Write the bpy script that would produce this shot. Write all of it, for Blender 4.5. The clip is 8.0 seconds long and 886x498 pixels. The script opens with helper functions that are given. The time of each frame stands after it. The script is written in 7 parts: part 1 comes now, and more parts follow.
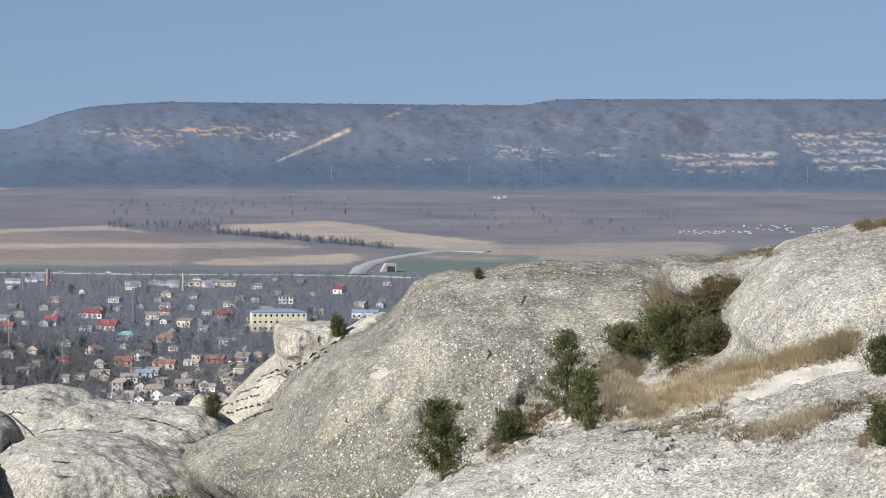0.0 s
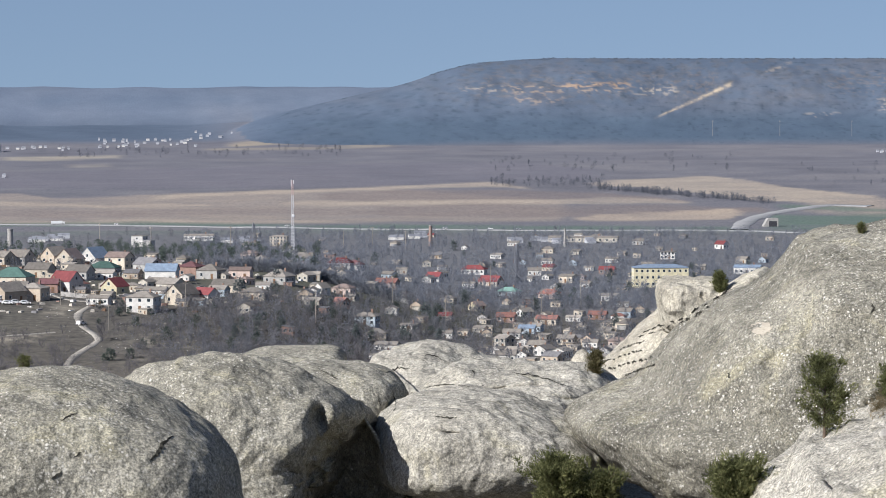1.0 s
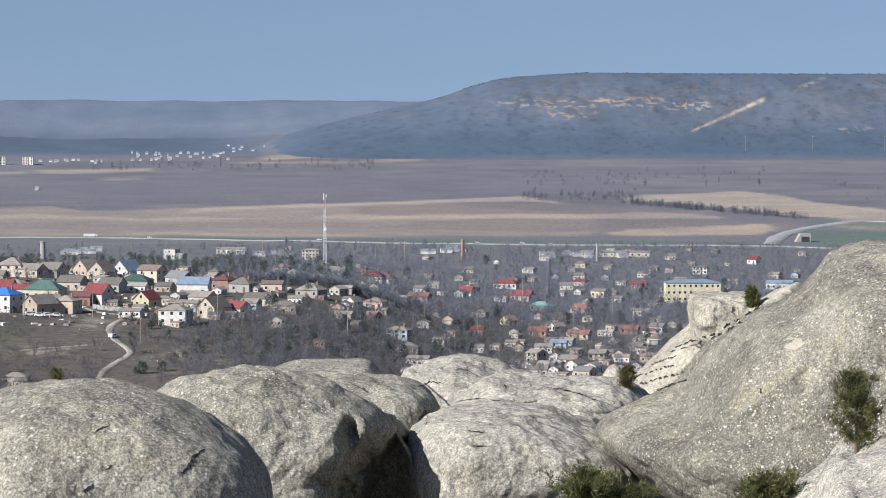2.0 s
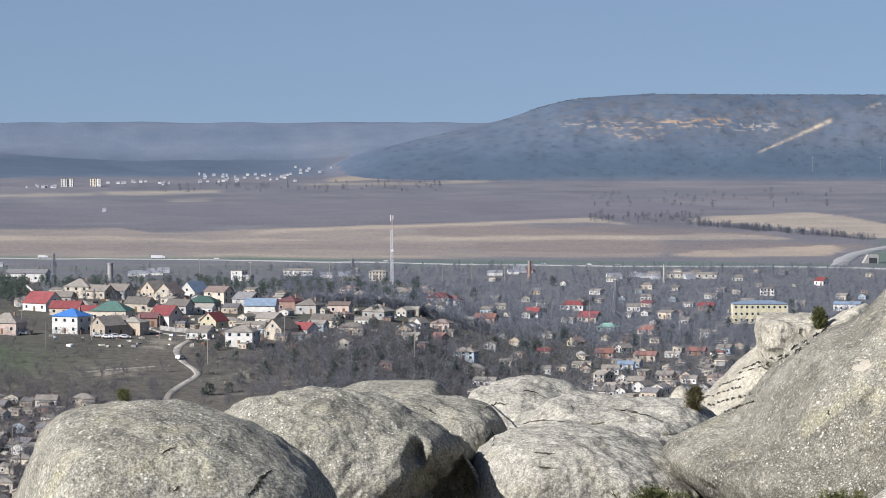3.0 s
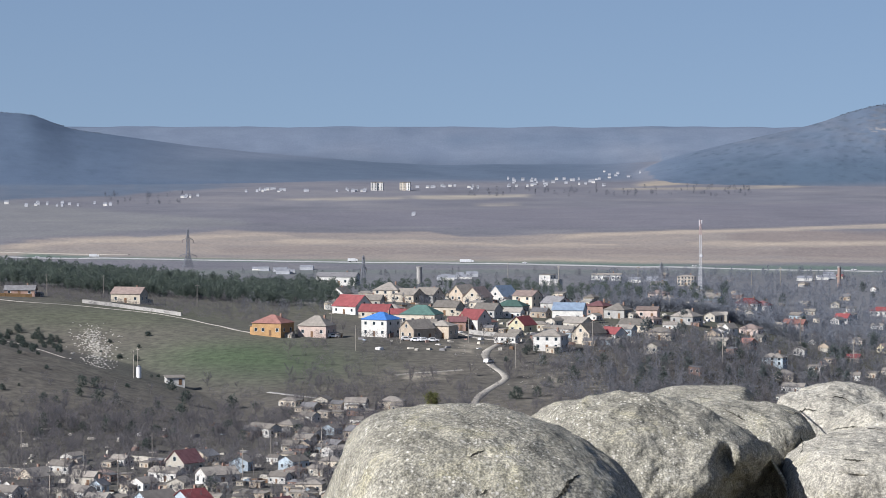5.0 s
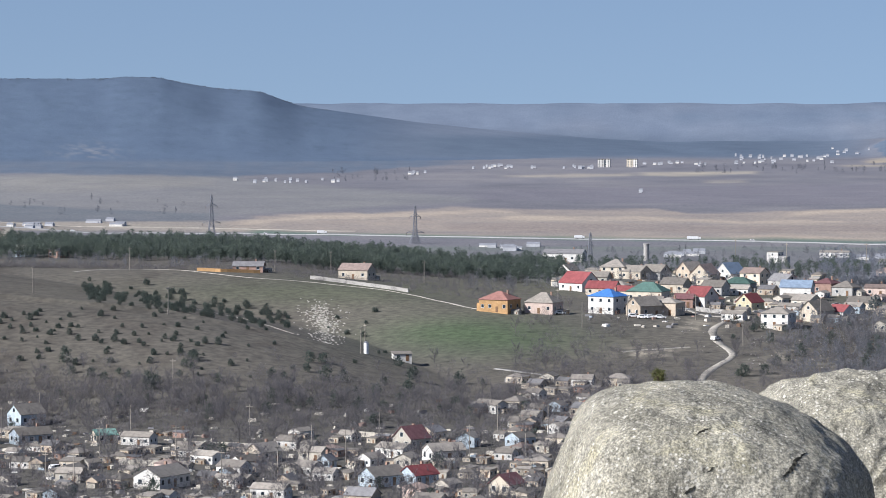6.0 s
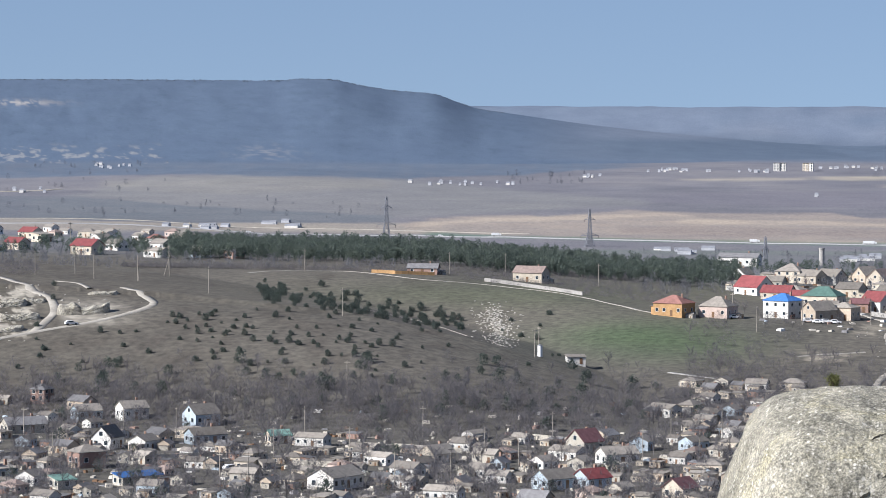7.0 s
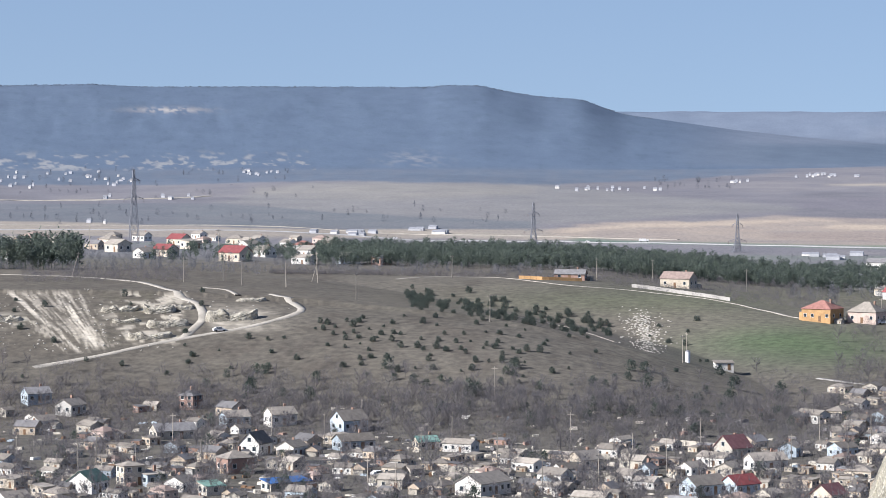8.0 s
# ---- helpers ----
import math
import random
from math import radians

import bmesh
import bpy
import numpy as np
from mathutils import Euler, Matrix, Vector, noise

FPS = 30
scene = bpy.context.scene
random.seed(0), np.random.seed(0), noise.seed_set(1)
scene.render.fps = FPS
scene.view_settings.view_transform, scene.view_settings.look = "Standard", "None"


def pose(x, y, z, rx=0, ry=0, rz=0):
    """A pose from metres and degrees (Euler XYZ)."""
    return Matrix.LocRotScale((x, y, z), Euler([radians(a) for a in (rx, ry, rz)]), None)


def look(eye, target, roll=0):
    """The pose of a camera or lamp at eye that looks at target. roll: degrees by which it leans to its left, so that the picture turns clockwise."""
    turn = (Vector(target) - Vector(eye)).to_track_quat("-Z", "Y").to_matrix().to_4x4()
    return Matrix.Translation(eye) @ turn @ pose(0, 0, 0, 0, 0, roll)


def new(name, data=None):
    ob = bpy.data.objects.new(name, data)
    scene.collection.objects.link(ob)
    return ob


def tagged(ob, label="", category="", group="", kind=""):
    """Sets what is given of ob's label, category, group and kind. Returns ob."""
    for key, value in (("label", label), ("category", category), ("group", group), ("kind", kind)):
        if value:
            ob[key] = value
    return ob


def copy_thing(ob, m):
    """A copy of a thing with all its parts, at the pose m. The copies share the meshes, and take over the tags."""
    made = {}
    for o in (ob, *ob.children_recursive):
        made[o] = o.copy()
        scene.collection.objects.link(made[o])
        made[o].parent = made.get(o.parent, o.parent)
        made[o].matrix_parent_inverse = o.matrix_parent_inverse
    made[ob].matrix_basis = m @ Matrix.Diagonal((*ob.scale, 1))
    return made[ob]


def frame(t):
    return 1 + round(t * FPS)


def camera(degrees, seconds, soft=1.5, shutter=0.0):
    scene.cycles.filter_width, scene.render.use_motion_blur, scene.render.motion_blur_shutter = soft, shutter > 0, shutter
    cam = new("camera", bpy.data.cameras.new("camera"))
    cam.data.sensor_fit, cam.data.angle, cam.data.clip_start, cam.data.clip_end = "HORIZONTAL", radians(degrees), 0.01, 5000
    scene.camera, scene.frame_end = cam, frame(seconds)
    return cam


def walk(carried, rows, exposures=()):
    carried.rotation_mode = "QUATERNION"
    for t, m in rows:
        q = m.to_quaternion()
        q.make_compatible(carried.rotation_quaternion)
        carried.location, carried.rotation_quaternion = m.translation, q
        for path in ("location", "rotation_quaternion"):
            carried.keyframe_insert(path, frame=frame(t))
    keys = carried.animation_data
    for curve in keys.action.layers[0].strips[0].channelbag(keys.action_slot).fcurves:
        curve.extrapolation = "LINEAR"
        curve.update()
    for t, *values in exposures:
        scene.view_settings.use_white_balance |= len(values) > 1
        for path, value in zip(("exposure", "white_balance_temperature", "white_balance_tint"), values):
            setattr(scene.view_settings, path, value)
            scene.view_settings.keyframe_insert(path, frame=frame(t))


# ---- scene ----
# Bearings (b) are in 1/6400 radian to the right of +y as seen from the viewpoint, drops (d) in the same unit
# below its level, both chosen to fit the camera's view; ranges (r) and heights (z) are in metres. The flood plain lies
# at z = 0.
UNIT = 6400.0
EYE = (0.0, 0.0, 101.0)

cam = camera(13.968, 8.0, soft=0.9)
ROWS = [
    (0.0, 10.600, -1.965, 0.342), (0.2, 10.488, -2.019, 0.330), (0.4, 9.400, -2.131, 0.200), (0.5, 8.720, -2.143, 0.155),
    (0.6, 7.682, -2.159, 0.080), (0.8, 5.515, -2.521, -0.100), (1.0, 4.557, -2.678, -0.193), (1.2, 3.966, -2.722, -0.151), (1.42, 3.79, -2.71, -0.115), (2.05, 4.05, -2.43, 0.0),
    (2.3, 3.998, -2.202, 0.021), (2.5, 3.817, -2.022, 0.022), (3.0, 2.988, -2.113, -0.068), (3.5, 1.867, -1.979, -0.098),
    (4.0, 0.663, -1.943, -0.044), (4.2, 0.040, -1.942, -0.107), (5.3, -2.872, -2.186, -0.044), (5.5, -3.705, -2.311, -0.144),
    (6.0, -5.494, -2.406, -0.034), (6.5, -6.958, -2.423, 0.107), (7.0, -8.259, -2.367, 0.194), (7.5, -9.467, -2.311, 0.076),
    (8.0, -10.593, -2.274, -0.023),
]


def aim(yaw, pitch, roll):
    a, p = radians(yaw), radians(pitch)
    way = Vector((math.sin(a) * math.cos(p), math.cos(a) * math.cos(p), math.sin(p)))
    return look(EYE, Vector(EYE) + way * 100, roll)


walk(cam, [(t, aim(y, p, r)) for t, y, p, r in ROWS], [(0.0, 0.4, 6000, 11), (3.0, 0.45, 6000, 11), (5.0, 0.48, 5950, 11), (5.5, 0.48, 5950, 11), (6.0, 0.62, 5930, 11), (7.0, 0.7, 5940, 11), (8.0, 0.92, 6030, 12)])

# ---- light ----
SUN_WAY = Vector((-0.75, -0.46, 0.6)).normalized()
world = bpy.data.worlds.new("sky")
scene.world = world
world.use_nodes = True
wn, wl = world.node_tree.nodes, world.node_tree.links
sky = wn.new("ShaderNodeTexSky")
sky.sky_type, sky.sun_disc = "NISHITA", False
sky.sun_elevation = math.asin(SUN_WAY.z)
sky.sun_rotation = math.atan2(SUN_WAY.x, SUN_WAY.y)
sky.altitude, sky.air_density, sky.dust_density, sky.ozone_density = 300, 1.0, 0.9, 1.5
tc, lift = wn.new("ShaderNodeTexCoord"), wn.new("ShaderNodeVectorMath")
lift.operation = "ADD"
lift.inputs[1].default_value = (0, 0, 0.16)
wl.new(tc.outputs["Generated"], lift.inputs[0])
wl.new(lift.outputs[0], sky.inputs["Vector"])
tint = wn.new("ShaderNodeMix")
tint.data_type, tint.blend_type = "RGBA", "MULTIPLY"
tint.inputs["Factor"].default_value, tint.inputs["B"].default_value = 1.0, (0.95, 0.875, 0.86, 1)
wl.new(sky.outputs["Color"], tint.inputs["A"])
wl.new(tint.outputs["Result"], wn["Background"].inputs["Color"])
wn["Background"].inputs["Strength"].default_value = 0.08

sun_data = bpy.data.lights.new("sun", "SUN")
sun_data.energy, sun_data.angle, sun_data.color = 5.0, radians(0.53), (1.0, 0.94, 0.85)
sun = new("sun", sun_data)
sun.matrix_world = look((0, 0, 300), Vector((0, 0, 300)) - SUN_WAY)


# ---- shared building tools ----
def part(name, mesh, material, parent, label=""):
    if isinstance(mesh, bmesh.types.BMesh):
        me = bpy.data.meshes.new(name)
        mesh.to_mesh(me)
        mesh.free()
        mesh = me
    if material is not None and not mesh.materials:
        mesh.materials.append(material)
    ob = new(name, mesh)
    ob.parent = parent
    return tagged(ob, label) if label else ob


def mesh_of(name, verts, faces, material=None, smooth=False):
    me = bpy.data.meshes.new(name)
    me.from_pydata([tuple(v) for v in verts], [], faces)
    if material is not None:
        me.materials.append(material)
    if smooth:
        me.polygons.foreach_set("use_smooth", [True] * len(me.polygons))
    me.update()
    return me


def tri_mesh(name, verts, tris, material=None, smooth=False):
    """A mesh from arrays of corners (n, 3) and triangles (m, 3)."""
    verts, tris = np.asarray(verts, np.float32), np.asarray(tris, np.int32)
    me = bpy.data.meshes.new(name)
    me.vertices.add(len(verts))
    me.vertices.foreach_set("co", verts.ravel())
    k = tris.shape[1]
    me.loops.add(tris.size)
    me.loops.foreach_set("vertex_index", tris.ravel())
    me.polygons.add(len(tris))
    me.polygons.foreach_set("loop_start", np.arange(0, tris.size, k, dtype=np.int32))
    if smooth:
        me.polygons.foreach_set("use_smooth", np.ones(len(tris), bool))
    me.update(calc_edges=True)
    if material is not None:
        me.materials.append(material)
    return me


RNG = np.random.default_rng(7)
_lat = RNG.random((256, 256))


def wobble(x, y, octaves=3):
    """Smooth noise of about -1 to 1 on arrays."""
    total, amp, norm = 0.0, 1.0, 0.0
    x, y = np.asarray(x, float), np.asarray(y, float)
    for _ in range(octaves):
        ix, iy = np.floor(x).astype(int), np.floor(y).astype(int)
        fx, fy = x - ix, y - iy
        fx, fy = fx * fx * (3 - 2 * fx), fy * fy * (3 - 2 * fy)
        a, b = _lat[ix % 256, iy % 256], _lat[(ix + 1) % 256, iy % 256]
        c, d = _lat[ix % 256, (iy + 1) % 256], _lat[(ix + 1) % 256, (iy + 1) % 256]
        total = total + amp * ((a * (1 - fx) + b * fx) * (1 - fy) + (c * (1 - fx) + d * fx) * fy - 0.5)
        norm += amp * 0.5
        amp *= 0.5
        x, y = x * 2.03 + 17.3, y * 2.03 + 9.1
    return total / norm


def ease(x, knots, values, soft=0.0):
    """Linear between the knots, rounded off over a stretch of soft."""
    x = np.asarray(x, float)
    if not soft:
        return np.interp(x, knots, values)
    return sum(np.interp(x + o * soft, knots, values) for o in (-1, -0.66, -0.33, 0, 0.33, 0.66, 1)) / 7.0


def step(x, a, b):
    t = np.clip((np.asarray(x, float) - a) / (b - a), 0, 1)
    return t * t * (3 - 2 * t)


# ---- materials ----
def nodes_of(name, rough=0.9, metal=0.0):
    m = bpy.data.materials.new(name)
    m.use_nodes = True
    n, l = m.node_tree.nodes, m.node_tree.links
    b = n["Principled BSDF"]
    b.inputs["Roughness"].default_value, b.inputs["Metallic"].default_value = rough, metal
    b.inputs["Specular IOR Level"].default_value = 0.25
    return m, n, l, b


def noise_node(n, l, scale, detail=4, coord="Object", rough=0.6):
    t, x = n.new("ShaderNodeTexNoise"), n.new("ShaderNodeTexCoord")
    t.inputs["Scale"].default_value, t.inputs["Detail"].default_value = scale, detail
    t.inputs["Roughness"].default_value = rough
    l.new(x.outputs[coord], t.inputs["Vector"])
    return t


def ramp_node(n, l, source, stops):
    r = n.new("ShaderNodeValToRGB")
    while len(r.color_ramp.elements) < len(stops):
        r.color_ramp.elements.new(0.5)
    for e, (p, c) in zip(r.color_ramp.elements, stops):
        e.position, e.color = p, (*c, 1)
    l.new(source, r.inputs["Fac"])
    return r


def mix_node(n, l, kind, fac, a, b):
    m = n.new("ShaderNodeMix")
    m.data_type, m.blend_type = "RGBA", kind
    for sock, v in ((m.inputs["Factor"], fac), (m.inputs["A"], a), (m.inputs["B"], b)):
        if isinstance(v, (int, float)):
            sock.default_value = v
        elif isinstance(v, tuple):
            sock.default_value = (*v, 1)
        else:
            l.new(v, sock)
    return m


def surface(name, colour, spread=0.25, scale=1.0, rough=0.85, bump=0.0, metal=0.0, each=0.0):
    """Paint, plaster, wood and the like: a base colour with grain and stains at two scales."""
    m, n, l, b = nodes_of(name, rough, metal)
    lo, hi = tuple(c * (1 - spread) for c in colour), tuple(min(1, c * (1 + spread)) for c in colour)
    big, fine = noise_node(n, l, scale), noise_node(n, l, scale * 9, 3)
    r = ramp_node(n, l, big.outputs["Fac"], [(0.3, lo), (0.7, hi)])
    g = ramp_node(n, l, fine.outputs["Fac"], [(0.3, (0.75,) * 3), (0.7, (1.0,) * 3)])
    out = mix_node(n, l, "MULTIPLY", 1.0, r.outputs["Color"], g.outputs["Color"]).outputs["Result"]
    if each:
        info = n.new("ShaderNodeObjectInfo")
        v = ramp_node(n, l, info.outputs["Random"], [(0, (1 - each,) * 3), (1, (1 + each,) * 3)])
        out = mix_node(n, l, "MULTIPLY", 1.0, out, v.outputs["Color"]).outputs["Result"]
    l.new(out, b.inputs["Base Color"])
    if bump:
        bn = n.new("ShaderNodeBump")
        bn.inputs["Strength"].default_value, bn.inputs["Distance"].default_value = bump, 0.05
        l.new(fine.outputs["Fac"], bn.inputs["Height"])
        l.new(bn.outputs["Normal"], b.inputs["Normal"])
    return m


def ground_material():
    m, n, l, b = nodes_of("ground_cover", 0.95)
    b.inputs["Specular IOR Level"].default_value = 0.1
    col = n.new("ShaderNodeVertexColor")
    col.layer_name = "cover"
    a, c = noise_node(n, l, 0.35, 6), noise_node(n, l, 0.03, 4)
    fine = ramp_node(n, l, a.outputs["Fac"], [(0.3, (0.66, 0.66, 0.66)), (0.7, (1.3, 1.27, 1.2))])
    wide = ramp_node(n, l, c.outputs["Fac"], [(0.3, (0.93, 0.93, 0.94)), (0.7, (1.07, 1.07, 1.05))])
    o = mix_node(n, l, "MULTIPLY", col.outputs["Alpha"], col.outputs["Color"], fine.outputs["Color"])
    o = mix_node(n, l, "MULTIPLY", 1.0, o.outputs["Result"], wide.outputs["Color"])
    l.new(o.outputs["Result"], b.inputs["Base Color"])
    bn = n.new("ShaderNodeBump")
    bn.inputs["Strength"].default_value, bn.inputs["Distance"].default_value = 0.5, 0.7
    l.new(a.outputs["Fac"], bn.inputs["Height"])
    l.new(bn.outputs["Normal"], b.inputs["Normal"])
    return m


def rock_material(name, dark, mid_c, light, speck=0.8, stain=1.0, streak=0.3, crust=0.85):
    """Weathered pale limestone: grey crust, white pits, yellow lichen, dark run-off stains."""
    m, n, l, b = nodes_of(name, 0.95)
    b.inputs["Specular IOR Level"].default_value = 0.12
    wide, mid = noise_node(n, l, 0.3, 6, rough=0.65), noise_node(n, l, 1.5, 7, rough=0.7)
    grain, lich = noise_node(n, l, 8.5, 7, rough=0.85), noise_node(n, l, 0.55, 6, rough=0.7)
    lich.inputs["Distortion"].default_value = 0.7
    base = ramp_node(n, l, wide.outputs["Fac"], [(0.32, dark), (0.5, mid_c), (0.68, light)])
    blot = ramp_node(n, l, mid.outputs["Fac"], [(0.34, (0.68, 0.68, 0.68)), (0.5, (1, 1, 1)), (0.68, (1.12, 1.11, 1.08))])
    o = mix_node(n, l, "MULTIPLY", stain, base.outputs["Color"], blot.outputs["Color"])
    lf = ramp_node(n, l, lich.outputs["Fac"], [(0.55, (0, 0, 0)), (0.66, (0.55, 0.55, 0.55))])
    o = mix_node(n, l, "MIX", lf.outputs["Color"], o.outputs["Result"], (0.33, 0.305, 0.21))
    # dark streaks that run down the faces
    tc2, mp = n.new("ShaderNodeTexCoord"), n.new("ShaderNodeMapping")
    mp.inputs["Scale"].default_value = (4.2, 4.2, 0.3)
    l.new(tc2.outputs["Object"], mp.inputs["Vector"])
    run = n.new("ShaderNodeTexNoise")
    run.inputs["Scale"].default_value, run.inputs["Detail"].default_value = 1.4, 5
    l.new(mp.outputs["Vector"], run.inputs["Vector"])
    rf = ramp_node(n, l, run.outputs["Fac"], [(0.36, (0.6, 0.6, 0.61)), (0.52, (1, 1, 1)), (0.7, (1.1, 1.09, 1.06))])
    o = mix_node(n, l, "MULTIPLY", streak, o.outputs["Result"], rf.outputs["Color"])
    gr = ramp_node(n, l, grain.outputs["Fac"], [(0.38, (0.55, 0.55, 0.54)), (0.49, (0.97, 0.97, 0.97)), (0.6, (1.4, 1.39, 1.34))])
    o = mix_node(n, l, "MULTIPLY", crust, o.outputs["Result"], gr.outputs["Color"])
    grit = noise_node(n, l, 21.0, 3, rough=0.7)
    gt = ramp_node(n, l, grit.outputs["Fac"], [(0.38, (0.5, 0.5, 0.49)), (0.5, (0.97, 0.97, 0.97)), (0.62, (1.55, 1.53, 1.47))])
    o = mix_node(n, l, "MULTIPLY", crust, o.outputs["Result"], gt.outputs["Color"])
    # white pits and dark holes, gathered in drifts
    drift = noise_node(n, l, 0.9, 5, rough=0.7)
    some_w = ramp_node(n, l, drift.outputs["Fac"], [(0.38, (0.25, 0.25, 0.25)), (0.6, (1, 1, 1))])
    some_d = ramp_node(n, l, drift.outputs["Fac"], [(0.4, (1, 1, 1)), (0.62, (0.2, 0.2, 0.2))])
    warp = mix_node(n, l, "LINEAR_LIGHT", 0.06, tc2.outputs["Object"], grain.outputs["Color"])
    for scale, cut, amount, colour, where in ((4.2, 0.27, speck, (0.6, 0.575, 0.51), some_w), (9.0, 0.36, speck, (0.74, 0.71, 0.64), some_w),
                                              (17.0, 0.4, speck, (0.6, 0.575, 0.515), some_w), (5.3, 0.26, speck * 0.7, (0.1, 0.096, 0.083), some_d)):
        vor = n.new("ShaderNodeTexVoronoi")
        vor.inputs["Scale"].default_value = scale
        l.new(warp.outputs["Result"], vor.inputs["Vector"])
        spot_r = ramp_node(n, l, vor.outputs["Distance"], [(cut * 0.45, (1, 1, 1)), (cut * 0.95, (0, 0, 0))])
        pick = n.new("ShaderNodeSeparateColor")
        l.new(vor.outputs["Color"], pick.inputs["Color"])
        some = ramp_node(n, l, pick.outputs["Red"], [(0.35, (0, 0, 0)), (0.8, (amount, amount, amount))])
        fac = mix_node(n, l, "MULTIPLY", 1.0, spot_r.outputs["Color"], some.outputs["Color"])
        fac = mix_node(n, l, "MULTIPLY", 1.0, fac.outputs["Result"], where.outputs["Color"])
        o = mix_node(n, l, "MIX", fac.outputs["Result"], o.outputs["Result"], colour)
    l.new(o.outputs["Result"], b.inputs["Base Color"])
    b1, b2 = n.new("ShaderNodeBump"), n.new("ShaderNodeBump")
    swell = noise_node(n, l, 1.9, 2.5)
    b1.inputs["Strength"].default_value, b1.inputs["Distance"].default_value = 0.8, 0.03
    b2.inputs["Strength"].default_value, b2.inputs["Distance"].default_value = 0.7, 0.25
    l.new(grain.outputs["Fac"], b1.inputs["Height"])
    l.new(swell.outputs["Fac"], b2.inputs["Height"])
    l.new(b2.outputs["Normal"], b1.inputs["Normal"])
    l.new(b1.outputs["Normal"], b.inputs["Normal"])
    return m


GROUND_M = ground_material()
ROCK_M = rock_material("grey_limestone", (0.178, 0.169, 0.14), (0.277, 0.263, 0.221), (0.38, 0.361, 0.308), 1.0, 1.0, 0.25)
DARK_ROCK_M = rock_material("dark_limestone", (0.115, 0.109, 0.091), (0.19, 0.18, 0.15), (0.3, 0.284, 0.238), 1.0, 1.0, 0.2)
PALE_ROCK_M = rock_material("pale_limestone", (0.19, 0.18, 0.155), (0.29, 0.275, 0.24), (0.4, 0.38, 0.335), 0.9, 1.0, 0.25, 0.9)
WHITE_ROCK_M = rock_material("chalky_limestone", (0.29, 0.274, 0.235), (0.4, 0.379, 0.33), (0.5, 0.476, 0.422), 0.6, 0.75, 0.7, 0.75)
SLOPE_ROCK_M = rock_material("crumbling_limestone", (0.25, 0.236, 0.203), (0.37, 0.35, 0.306), (0.5, 0.474, 0.42), 0.9, 1.0, 0.1, 0.9)
TAN_ROCK_M = rock_material("tan_limestone", (0.3, 0.277, 0.225), (0.42, 0.39, 0.325), (0.52, 0.487, 0.41), 0.4, 0.9, 0.5, 0.7)
CHALK_ROCK_M = rock_material("chalk_rock", (0.19, 0.178, 0.155), (0.34, 0.32, 0.28), (0.5, 0.475, 0.42), 0.2, 1.0, 0.9, 0.8)


# ---- the lie of the land ----
def west(b):
    """Bearing counted from the western edge of what is seen."""
    return np.asarray(b, float) + 1967.0


